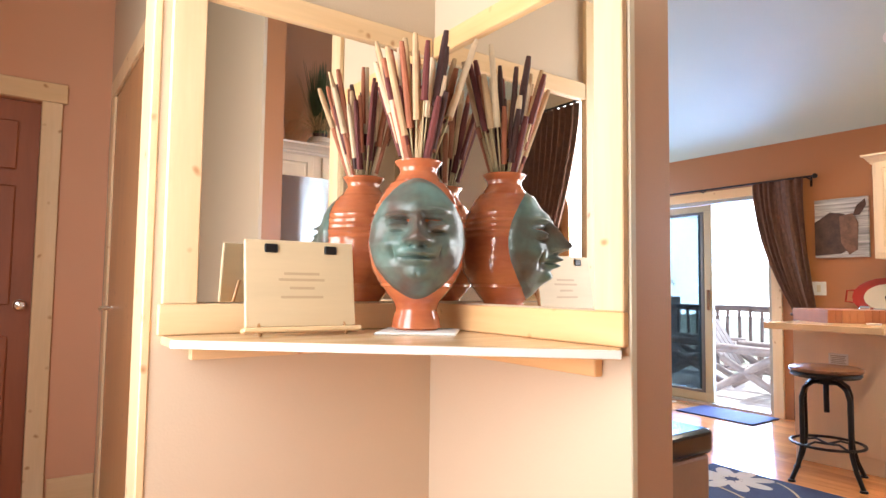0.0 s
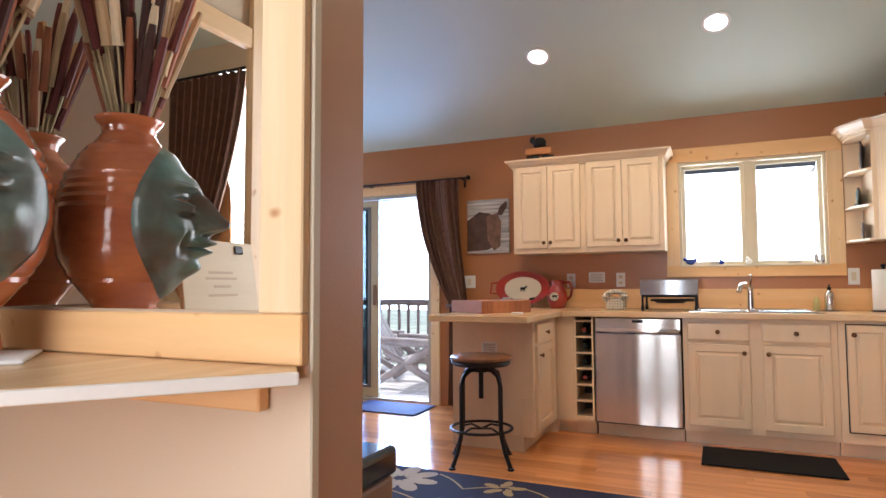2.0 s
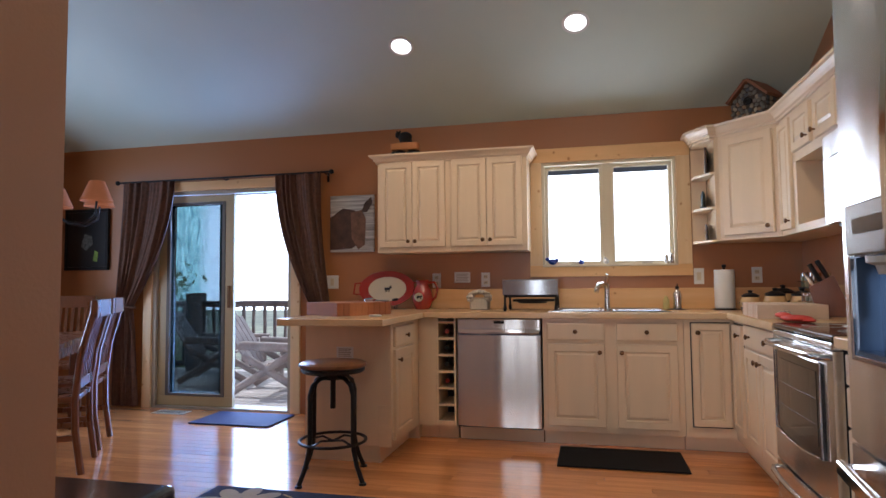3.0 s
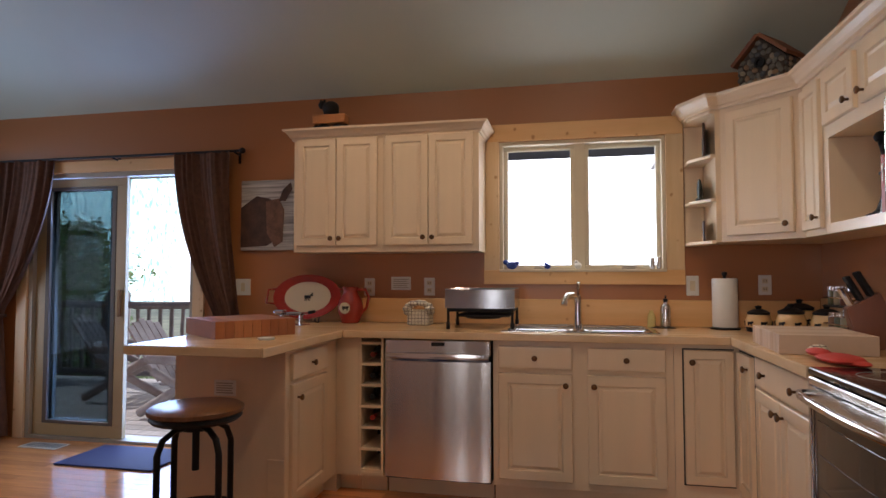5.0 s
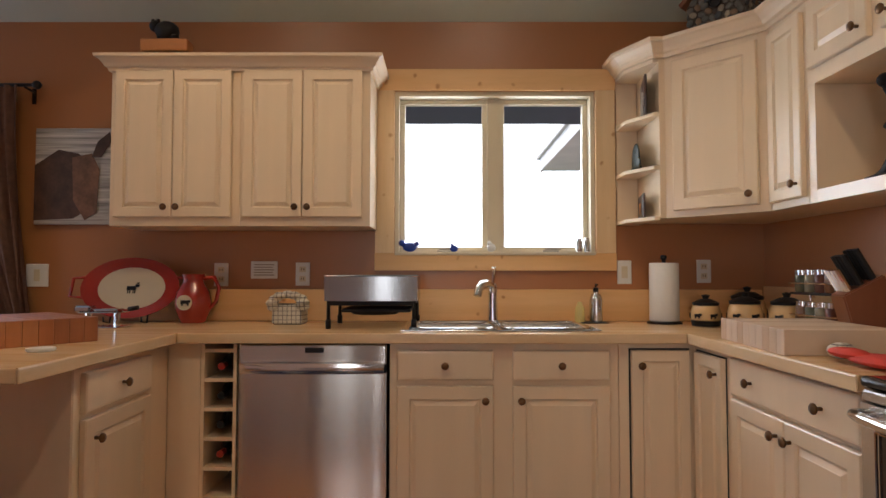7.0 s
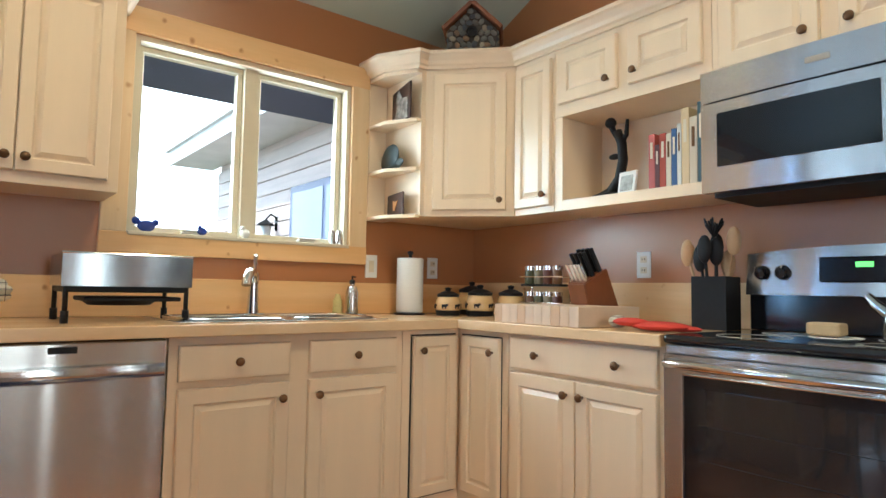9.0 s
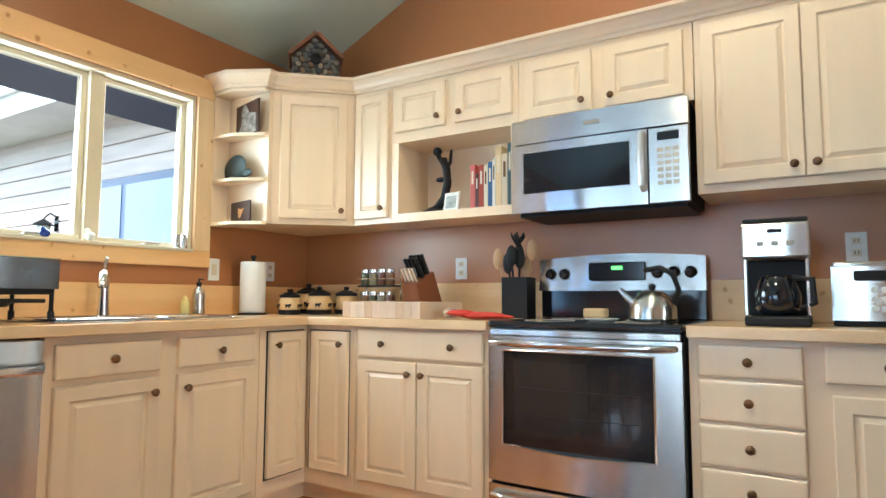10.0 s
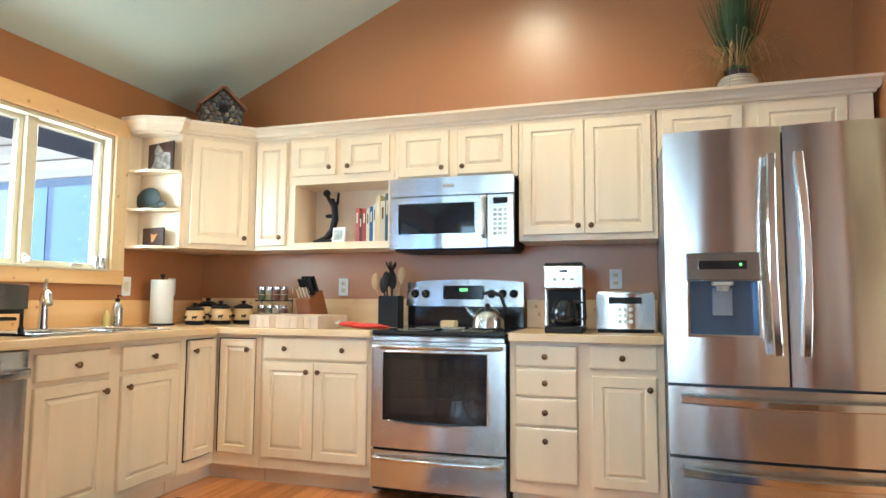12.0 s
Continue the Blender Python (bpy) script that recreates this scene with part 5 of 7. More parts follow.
# oval platter on a stand
RED = mat("glazed_red", (0.34, 0.03, 0.02), 0.2, coat=0.5, vary=0.15)
IVORY = mat("ivory_glaze", (0.68, 0.58, 0.42), 0.25, coat=0.3, vary=0.04)
m = pose(-0.115, 3.15, CW + 0.165, 0, 0, -90) @ pose(0, 0, 0, 76, 0, 0)
o = thing("oval_platter", m, "red oval platter with an ivory centre, propped on a wire stand", "platter")
bm = bmesh.new()
lathe(bm, [(0.0, 0.0), (0.70, 0.0), (0.86, 0.10), (1.0, 0.14), (1.0, 0.16), (0.86, 0.13), (0.69, 0.035), (0.0, 0.03)], 48, Matrix.Diagonal((0.24, 0.15, 0.14, 1)), cap=False)
part("rim", bm, RED, o)
bm = bmesh.new()
lathe(bm, [(0.0, 0.036), (0.685, 0.036)], 48, Matrix.Diagonal((0.24, 0.155, 0.14, 1)), cap=False)
part("centre", bm, IVORY, o)
bm = bmesh.new()
for dx, dy, w, h in ((0, 0, 0.045, 0.02), (0.028, 0.012, 0.02, 0.014), (-0.016, -0.017, 0.005, 0.018), (-0.006, -0.017, 0.005, 0.018), (0.01, -0.017, 0.005, 0.018), (0.019, -0.017, 0.005, 0.018), (0.03, 0.025, 0.012, 0.006)):
    box(bm, dx - w / 2, dy - h / 2, 0.0052, dx + w / 2, dy + h / 2, 0.0068)
part("motif", bm, BLACKM, o, "dark moose silhouette")
for s in (-1, 1):
    bm = bmesh.new()
    tube(bm, [(s * 0.225, 0.05, 0.018), (s * 0.28, 0.045, 0.02), (s * 0.285, -0.045, 0.02), (s * 0.225, -0.05, 0.018)], 0.008, 8)
    part("handle", bm, RED, o)
for s in (-0.09, 0.09):
    bm = bmesh.new()
    tube(bm, [(s, -0.15, 0.05), (s, -0.17, 0.045), (s, -0.17, -0.01), (s, 0.05, -0.012)], 0.004, 6)
    part("stand_wire", bm, IRON, o)

# red pitcher
o = lathed("red_pitcher", at(-0.125, 2.845, CW), [(0.055, 0), (0.06, 0.005), (0.082, 0.06), (0.085, 0.10), (0.075, 0.15), (0.05, 0.19), (0.046, 0.21), (0.055, 0.235), (0.05, 0.235), (0.042, 0.21), (0.0, 0.2)], RED, "glazed red ceramic pitcher with a round ivory bear badge", "pitcher")
bm = bmesh.new()
tube(bm, [(0, -0.05, 0.215), (0, -0.10, 0.22), (0, -0.125, 0.17), (0, -0.11, 0.10), (0, -0.08, 0.07)], 0.01, 8)
part("handle", bm, RED, o)
bm = bmesh.new()
lathe(bm, [(0.0, 0.004), (0.036, 0.004), (0.036, 0.0)], 24, pose(-0.083, 0.008, 0.10, 0, -90, 0) , cap=False)
part("badge", bm, IVORY, o)
bm = bmesh.new()
box(bm, -0.0905, -0.014, 0.095, -0.0875, 0.024, 0.111)
box(bm, -0.0905, -0.022, 0.10, -0.0875, -0.012, 0.112)
for y in (-0.01, 0.016):
    box(bm, -0.0905, y - 0.004, 0.086, -0.0875, y + 0.004, 0.096)
part("motif", bm, BLACKM, o, "black bear silhouette")

# glass dish in a silver holder
o = thing("glass_dish", at(-0.42, 3.14, CW) @ Matrix.Diagonal((0.7, 0.7, 0.7, 1)), "shallow glass dish with folded foil and a black-handled server", "dish")
bm = bmesh.new()
box(bm, -0.07, -0.16, 0.095, 0.07, 0.09, 0.10, 0.002)
box(bm, -0.09, -0.17, 0.0, 0.09, 0.10, 0.012, 0.003)
for y in (-0.12, 0.06):
    tube(bm, [(0, y, 0.01), (0, y, 0.096)], 0.02, 8)
box(bm, -0.06, 0.02, 0.10, 0.02, 0.12, 0.14, 0.01)
box(bm, -0.06, -0.15, 0.10, 0.03, 0.0, 0.12, 0.008)
part("dish", bm, STEEL_H, o)
bm = bmesh.new()
tube(bm, [(-0.02, -0.20, 0.118), (-0.02, -0.26, 0.128)], 0.014, 8)
part("server_handle", bm, BLACKM, o)

# checked cloth figure
CLOTH = mat("checked_cloth", (0.68, 0.62, 0.5), 0.9, vary=0.05, bump=0.3, fine=120)
CLN = CLOTH.node_tree
cn, cl = CLN.nodes, CLN.links
src = cn["Principled BSDF"].inputs["Base Color"].links[0].from_socket
tc, sep = cn.new("ShaderNodeTexCoord"), cn.new("ShaderNodeSeparateXYZ")
cl.new(tc.outputs["Object"], sep.inputs[0])
prev = None
for ax in ("Y", "Z"):
    a, b, c = cn.new("ShaderNodeMath"), cn.new("ShaderNodeMath"), cn.new("ShaderNodeMath")
    a.operation, b.operation, c.operation = "MULTIPLY", "FRACT", "LESS_THAN"
    a.inputs[1].default_value, c.inputs[1].default_value = 48, 0.12
    cl.new(sep.outputs[ax], a.inputs[0])
    cl.new(a.outputs[0], b.inputs[0])
    cl.new(b.outputs[0], c.inputs[0])
    if prev:
        d = cn.new("ShaderNodeMath")
        d.operation = "MAXIMUM"
        cl.new(prev.outputs[0], d.inputs[0])
        cl.new(c.outputs[0], d.inputs[1])
        prev = d
    else:
        prev = c
mm = cn.new("ShaderNodeMix")
mm.data_type = "RGBA"
cl.new(prev.outputs[0], mm.inputs[0])
cl.new(src, mm.inputs[6])
mm.inputs[7].default_value = (0.14, 0.12, 0.12, 1)
cl.new(mm.outputs[2], cn["Principled BSDF"].inputs["Base Color"])
o = thing("tied_napkin", at(-0.20, 2.355, CW), "checked black and cream cloth bundle with a tied bow", "napkins")
bm = bmesh.new()
prism(bm, [(-0.05, -0.07), (0.05, -0.075), (0.055, 0.07), (-0.05, 0.075)], 0, 0.095, 0.012)
part("folded_cloth", bm, CLOTH, o)
bm = bmesh.new()
for k in range(9):
    a = radians(-20 + k * 27)
    ball(bm, (-0.035 - 0.012 * (k % 2), 0.072 * math.cos(a), 0.095 + 0.045 * math.sin(a)), 0.032, 1, 1, 0.6, 10, 6)
part("bow", bm, CLOTH, o)

# wall plates
def plate(x, y, z, rz, w=0.072, h=0.117, kind="outlet"):
    o = thing("wall_plate", pose(x, y, z, 0, 0, rz), "ivory wall plate with outlets" if kind == "outlet" else ("ivory light switch plate" if kind == "switch" else "framed ivory house notice"), kind if kind != "notice" else "sign", "wall plates" if kind != "notice" else "")
    boxpart("plate", (-w / 2, -0.006, -h / 2, w / 2, -0.001, h / 2), WHITE, o, bevel=0.002)
    if kind == "outlet":
        for dz in (-0.024, 0.024):
            boxpart("socket", (-0.016, -0.008, dz - 0.014, 0.016, -0.0055, dz + 0.014), CREAM, o, bevel=0.001)
            for dx in (-0.006, 0.006):
                boxpart("slot", (dx - 0.0015, -0.0086, dz - 0.004, dx + 0.0015, -0.0078, dz + 0.006), BLACKM, o, bevel=0)
    elif kind == "switch":
        k = max(1, int(w / 0.06))
        for i in range(k):
            cx = (i - (k - 1) / 2) * 0.046
            boxpart("rocker", (cx - 0.015, -0.009, -0.03, cx + 0.015, -0.0055, 0.03), CREAM, o, bevel=0.001)
    else:
        for i in range(5):
            boxpart("text_bar", (-w * 0.38, -0.0072, h * (0.3 - 0.15 * i) - 0.003, w * (0.38 - 0.06 * (i % 2)), -0.0058, h * (0.3 - 0.15 * i) + 0.003), GREYV, o, bevel=0)
    return o


E_ = -90
plate(0, 3.69, 1.143, E_, 0.115, 0.115, "switch")
plate(0, 2.755, 1.147, E_)
plate(0, 2.537, 1.171, E_, 0.135, 0.088, "notice")
plate(0, 2.342, 1.15, E_)
plate(0, 0.712, 1.16, E_, 0.072, 0.12, "switch")
plate(0, 0.31, 1.165, E_)
plate(-1.16, 0, 1.17, SOUTH)
plate(-2.957, 0, 1.215, SOUTH)
o = plate(-1.256, 3.05, 0.685, E_, 0.115, 0.075, "notice")
o["label"], o["category"], o["group"] = "ivory double outlet plate on the peninsula end panel", "outlet", "wall plates"

# spice rack
o = thing("spice_rack", pose(-0.72, 0.16, CW, 0, 0, 185), "two-tier black rack of glass spice jars with steel lids", "spice rack")
SP = [mat(f"spice_{i}", c, 0.3, vary=0.2, coat=0.4) for i, c in enumerate(((0.16, 0.07, 0.025), (0.08, 0.08, 0.035), (0.24, 0.2, 0.12), (0.12, 0.035, 0.02)))]
for z in (0.03, 0.155):
    boxpart("shelf", (-0.118, -0.05, z, 0.118, 0.05, z + 0.01), BLACKM, o)
    tb = bmesh.new()
    tube(tb, [(-0.118, 0.05, z + 0.045), (-0.118, -0.05, z + 0.045), (0.118, -0.05, z + 0.045), (0.118, 0.05, z + 0.045)], 0.003, 6)
    part("guard_wire", tb, STEEL_H, o)
    for i in range(4):
        jar = bmesh.new()
        lathe(jar, [(0.022, z + 0.0105), (0.024, z + 0.016), (0.024, z + 0.072), (0.021, z + 0.078)], 14, pose(-0.084 + i * 0.056, -0.02, 0))
        j = part("jar", jar, SP[(i + int(z * 10)) % 4], o)
        jar = bmesh.new()
        lathe(jar, [(0.025, z + 0.0785), (0.025, z + 0.098), (0.0, z + 0.099)], 14, pose(-0.084 + i * 0.056, -0.02, 0))
        part("lid", jar, STEEL_H, j)
for sx in (-0.115, 0.115):
    tb = bmesh.new()
    tube(tb, [(sx, 0.04, 0.0), (sx, 0.04, 0.25)], 0.005, 6)
    part("upright", tb, STEEL_H, o)
# knife block
o = thing("knife_block", pose(-1.03, 0.19, CW, 0, 0, 165) @ Matrix.Diagonal((1.15, 1.15, 1.1, 1)), "dark cherry wood knife block full of black-handled knives", "knife block")
WOODD = mat("cherry_dark", (0.2, 0.065, 0.025), 0.35, vary=0.15, scale=4, fine=20, stretch=(5, 5, 1))
bm = bmesh.new()
sl = [(-0.055, y, z) for y, z in ((-0.05, 0), (0.10, 0), (0.02, 0.215), (-0.085, 0.15))]
a = [bm.verts.new(p) for p in sl]
b = [bm.verts.new((0.055, p[1], p[2])) for p in sl]
bm.faces.new(a)
bm.faces.new(b[::-1])
for i in range(4):
    bm.faces.new((a[i], b[i], b[(i + 1) % 4], a[(i + 1) % 4]))
bmesh.ops.bevel(bm, geom=bm.edges[:], offset=0.004, segments=2, affect="EDGES")
part("block", bm, WOODD, o)
for i in range(4):
    for j in range(3):
        bm = bmesh.new()
        p = Vector((-0.038 + i * 0.025, -0.065 + j * 0.032, 0.165 + j * 0.018))
        d = Vector((0.05 * (i - 1.5) * 0.2, -0.42, 0.85)).normalized()
        L = 0.10 if j else 0.07
        tube(bm, [p, p + d * L * 0.5, p + d * L], 0.0095, 8)
        part("knife_handle", bm, BLACKM if j else STEEL_H, o)

# utensil crock
o = thing("utensil_holder", pose(-1.582, 0.18, CW, 0, 0, 184) @ Matrix.Diagonal((0.98, 0.98, 1.18, 1)), "square black lattice utensil holder with wooden spoons", "utensil holder")
bm = bmesh.new()
for s in (-1, 1):
    box(bm, s * 0.062 - 0.003, -0.065, 0, s * 0.062 + 0.003, 0.065, 0.165)
    box(bm, -0.059, s * 0.062 - 0.003, 0, 0.059, s * 0.062 + 0.003, 0.165)
box(bm, -0.06, -0.06, 0, 0.06, 0.06, 0.006)
for i in range(5):
    for j in range(6):
        box(bm, -0.052 + i * 0.0225, 0.065, 0.012 + j * 0.026, -0.040 + i * 0.0225, 0.0675, 0.027 + j * 0.026)
part("holder", bm, BLACKM, o)
WOODS = mat("spoon_wood", (0.5, 0.3, 0.14), 0.55, vary=0.12)
for k, (ax, ay, L, mm) in enumerate(((-0.30, -0.02, 0.27, WOODS), (0.2, -0.04, 0.30, WOODS), (0.1, 0.1, 0.22, WOODS), (-0.12, -0.1, 0.24, BLACKM), (-0.05, -0.12, 0.27, BLACKM), (0.05, -0.08, 0.26, BLACKM), (-0.02, 0.06, 0.28, BLACKM))):
    d = Vector((ax, ay, 1)).normalized()
    p = Vector((ax * 0.12, ay * 0.2, 0.01))
    bm = bmesh.new()
    tube(bm, [p, p + d * L * 0.8], 0.006, 8)
    e = p + d * L * 0.9
    ball(bm, e, 0.045, 0.62, 0.25, 1.0)
    part("spoon" if mm is WOODS else "spatula", bm, mm, o)
bm = bmesh.new()
for k in range(14):
    a = 2 * math.pi * k / 14
    tube(bm, [(0, -0.01, 0.29), (0.035 * math.cos(a), -0.01 + 0.03 * math.sin(a), 0.33 + 0.01 * (k % 3))], 0.004, 5)
part("whisk", bm, BLACKM, o)

# oven mitt
o = thing("oven_mitt", pose(-1.53, 0.52, CW, 0, 0, 3), "red oven mitt with a patterned cuff lying by the range", "oven mitt")
bm = bmesh.new()
ball(bm, (-0.03, 0, 0.018), 0.11, 1.0, 0.62, 0.15, 20, 10)
ball(bm, (0.06, 0.03, 0.028), 0.07, 1.0, 0.5, 0.22, 16, 8)
ball(bm, (-0.10, -0.02, 0.012), 0.06, 1.2, 0.6, 0.18, 16, 8)
part("mitt", bm, mat("mitt_red", (0.62, 0.05, 0.03), 0.7, fine=80, bump=0.4), o)
bm = bmesh.new()
ball(bm, (0.13, 0.0, 0.026), 0.035, 0.9, 1.1, 0.65, 12, 8)
part("cuff", bm, CLOTH, o)

# kettle
o = thing("kettle", pose(-2.25, 0.36, 0.917, 0, 0, 0), "brushed steel kettle with a black arched handle", "kettle")
bm = bmesh.new()
lathe(bm, [(0.085, 0.0), (0.095, 0.012), (0.094, 0.05), (0.082, 0.085), (0.055, 0.112), (0.03, 0.122), (0.0, 0.124)], 28)
part("body", bm, STEEL, o)
bm = bmesh.new()
tube(bm, [(0.075, 0, 0.075), (0.11, 0, 0.105), (0.13, 0, 0.13)], 0.018, 10, taper=0.6)
part("spout", bm, STEEL_H, o)
bm = bmesh.new()
tube(bm, [(-0.085, 0, 0.07), (-0.10, 0, 0.13), (-0.08, 0, 0.19), (-0.03, 0, 0.215), (0.03, 0, 0.205)], 0.011, 8)
ball(bm, (0, 0, 0.137), 0.015)
part("handle", bm, BLACKM, o)
o = thing("spoon_rest", pose(-2.06, 0.42, 0.917), "small tan sponge on a white spoon rest", "spoon rest")
bm = bmesh.new()
lathe(bm, [(0.05, 0), (0.07, 0.008), (0.068, 0.01), (0.0, 0.006)], 20)
part("rest", bm, WHITE, o)
boxpart("sponge", (-0.02, -0.04, 0.012, 0.07, 0.03, 0.05), mat("sponge_tan", (0.55, 0.4, 0.22), 0.9, bump=0.4), o, bevel=0.008, segs=2)

# coffee maker
o = thing("coffee_maker", pose(-2.70, 0.42, CW, 0, 0, SOUTH), "steel and black drip coffee maker with a glass carafe", "coffee maker")
boxpart("base", (-0.10, -0.14, 0, 0.10, 0.12, 0.035), BLACKM, o, bevel=0.008, segs=2)
boxpart("column", (-0.10, 0.02, 0.036, 0.10, 0.12, 0.23), BLACKM, o)
boxpart("tank", (-0.105, -0.12, 0.232, 0.105, 0.125, 0.355), STEEL, o, bevel=0.008, segs=2)
boxpart("lid", (-0.10, -0.11, 0.356, 0.10, 0.12, 0.372), BLACKM, o, bevel=0.005)
for dx in (-0.045, 0, 0.045):
    boxpart("button", (dx - 0.01, -0.124, 0.275, dx + 0.01, -0.1205, 0.29), GREYV, o, bevel=0.001)
boxpart("badge", (-0.022, -0.124, 0.32, 0.022, -0.1205, 0.332), BLACKM, o, bevel=0.001)
for s in (-0.094, 0.094):
    boxpart("side_strip", (s - 0.006, -0.118, 0.036, s + 0.006, -0.10, 0.231), STEEL, o)
bm = bmesh.new()
lathe(bm, [(0.055, 0.04), (0.072, 0.06), (0.074, 0.11), (0.055, 0.165), (0.045, 0.175), (0.0, 0.176)], 24, pose(0, -0.055, 0))
cf = part("carafe", bm, GLASS_DK, o)
bm = bmesh.new()
tube(bm, [(0.05, -0.09, 0.165), (0.105, -0.12, 0.16), (0.11, -0.12, 0.08), (0.07, -0.09, 0.06)], 0.01, 8)
part("handle", bm, BLACKM, cf)
# toaster
o = thing("toaster", pose(-3.01, 0.30, CW, 0, 0, SOUTH), "brushed steel two-slot toaster with a button panel", "toaster")
bm = bmesh.new()
bowed(bm, -0.15, 0.15, 0.02, 0.205, -0.085, 0.012, 0.17)
box(bm, -0.148, -0.085, 0.2, 0.148, 0.085, 0.222, 0.008, 2)
part("body", bm, STEEL, o)
boxpart("foot", (-0.145, -0.082, 0, 0.145, 0.08, 0.021), BLACKM, o)
boxpart("display", (-0.085, -0.1, 0.155, 0.085, -0.094, 0.19), BLACKM, o, bevel=0.004)
for i in range(3):
    for j in range(3):
        bm = bmesh.new()
        lathe(bm, [(0.011, 0), (0.010, 0.004), (0.0, 0.005)], 12, pose(-0.028 + i * 0.028, -0.096, 0.06 + j * 0.032, 90, 0, 0))
        part("button", bm, WHITE, o)
for y in (-0.035, 0.035):
    boxpart("slot", (-0.12, y - 0.014, 0.2225, 0.12, y + 0.014, 0.224), BLACKM, o, bevel=0)

# nook things
bm = bmesh.new()
tube(bm, [(0.07, 0, 0.01), (0.02, 0, 0.03), (-0.02, 0, 0.08), (-0.035, 0, 0.15), (-0.03, 0, 0.22), (-0.01, 0, 0.27)], 0.022, 10, taper=0.8)
tube(bm, [(-0.02, 0, 0.21), (-0.05, 0, 0.25), (-0.055, 0, 0.31)], 0.012, 8, taper=0.5)
tube(bm, [(-0.015, 0, 0.24), (0.01, 0, 0.28), (0.018, 0, 0.30)], 0.012, 8)
ball(bm, (0.02, 0, 0.31), 0.022)
ball(bm, (0.03, 0, 0.015), 0.05, 1.5, 0.9, 0.3)
ball(bm, (0.0, 0, 0.17), 0.02, 1.4, 0.8, 0.6)
me = bpy.data.meshes.new("figurine")
bm.to_mesh(me)
bm.free()
me.materials.append(BLACKM)
o = tagged(new("figurine", me), "tall dark carved figurine curving upward in the nook", "sculpture")
o.matrix_basis = pose(-1.13, 0.17, VZ0 + 0.046, 0, 0, 0) @ Matrix.Diagonal((1.15, 1.15, 1.1, 1))
o = thing("picture_frame", pose(-1.22, 0.21, VZ0 + 0.046, -8, 0, SOUTH - 10), "small white square frame with a grey picture in the nook", "picture frame")
boxpart("frame", (-0.05, -0.012, 0, 0.05, 0, 0.105), WHITE, o, bevel=0.003)
boxpart("picture", (-0.034, -0.0145, 0.02, 0.034, -0.0125, 0.085), mat("grey_print", (0.35, 0.36, 0.33), 0.3, vary=0.3, scale=30), o, bevel=0)
BK = [((0.45, 0.1, 0.08), 0.215, 0.026), ((0.10, 0.03, 0.03), 0.17, 0.018), ((0.34, 0.045, 0.02), 0.21, 0.026), ((0.68, 0.6, 0.45), 0.205, 0.02), ((0.04, 0.10, 0.24), 0.22, 0.022), ((0.7, 0.68, 0.62), 0.235, 0.016), ((0.66, 0.5, 0.28), 0.29, 0.03), ((0.62, 0.52, 0.38), 0.25, 0.03), ((0.05, 0.09, 0.10), 0.3, 0.022)]
x = -1.375
for i, (c, h, w) in enumerate(BK):
    o = thing("book", pose(x, 0.292, VZ0 + 0.046, 0, 0, SOUTH), "upright hardback book, %s cover, in the nook" % ("red", "dark maroon", "brick red", "cream", "navy blue", "white", "tan", "beige", "dark green")[i], "book", "books in the nook")
    cm = mat("book_cover", c, 0.5, vary=0.1, bump=0.1)
    bm = bmesh.new()
    box(bm, 0, 0, 0, 0.002, 0.15, h, 0)
    box(bm, w - 0.002, 0, 0, w, 0.15, h, 0)
    box(bm, 0.002, 0, 0, w - 0.002, 0.003, h, 0)
    part("cover", bm, cm, o)
    boxpart("pages", (0.0025, 0.0035, 0.004, w - 0.0025, 0.146, h - 0.004), CREAM, o, bevel=0)
    boxpart("title_bar", (w * 0.3, -0.0012, h * 0.55, w * 0.7, -0.0002, h * 0.85), CREAM if i not in (3, 5, 7) else BRONZE, o, bevel=0)
    x -= w + 0.002
# shelf ornaments
MARB = mat("marbled_print", (0.5, 0.46, 0.4), 0.4, vary=0.6, scale=26, fine=50, color2=(0.06, 0.05, 0.04))
DKPIC = mat("dark_print", (0.05, 0.02, 0.012), 0.4, vary=0.4, scale=12)
SHX = 0.665
o = thing("photo_block", pose(-0.165, 0.665, 1.8945, 0, 0, 166) @ Matrix.Diagonal((1.75, 1, 1.15, 1)), "dark photo block with a pale rocky picture on the top shelf", "picture")
boxpart("block", (-0.075, 0, 0, 0.085, 0.012, 0.16), DKPIC, o)
bm = bmesh.new()
prism(bm, [(-0.05, 0), (0.075, 0), (0.07, 0.09), (0.03, 0.10), (0.0, 0.15), (-0.02, 0.12), (-0.02, 0.05)], -0.001, 0.002)
part("picture", bm, MARB, o, m=pose(0, -0.0025, 0.003, 90, 0, 0))


def lump(name, m, label, category, material, balls):
    bm = bmesh.new()
    for b in balls:
        ball(bm, b[:3], b[3], *b[4:])
    ob = tagged(part(name, bm, material), label, category)
    ob.matrix_basis = m
    return ob


SLATE = mat("dark_slate", (0.022, 0.032, 0.027), 0.6, vary=0.3, bump=0.3)
lump("stone_ornament", pose(-0.15, 0.69, 1.6495, 0, 0, 168) @ Matrix.Diagonal((1.6, 1, 1.2, 1)), "dark green slate fish-shaped ornament with a bare twig", "ornament", SLATE, [(-0.02, 0, 0.06, 0.065, 1.1, 0.25, 0.85), (-0.06, 0, 0.05, 0.04, 1, 0.3, 1.1), (0.055, 0, 0.02, 0.03, 1.2, 0.3, 0.6), (0.0, 0, 0.01, 0.06, 1, 0.4, 0.15)])
o = thing("photo_block", pose(-0.15, 0.675, 1.4145, 0, 0, 168) @ Matrix.Diagonal((1.6, 1, 1.1, 1)), "small dark photo block with an orange shape, bottom shelf", "picture")
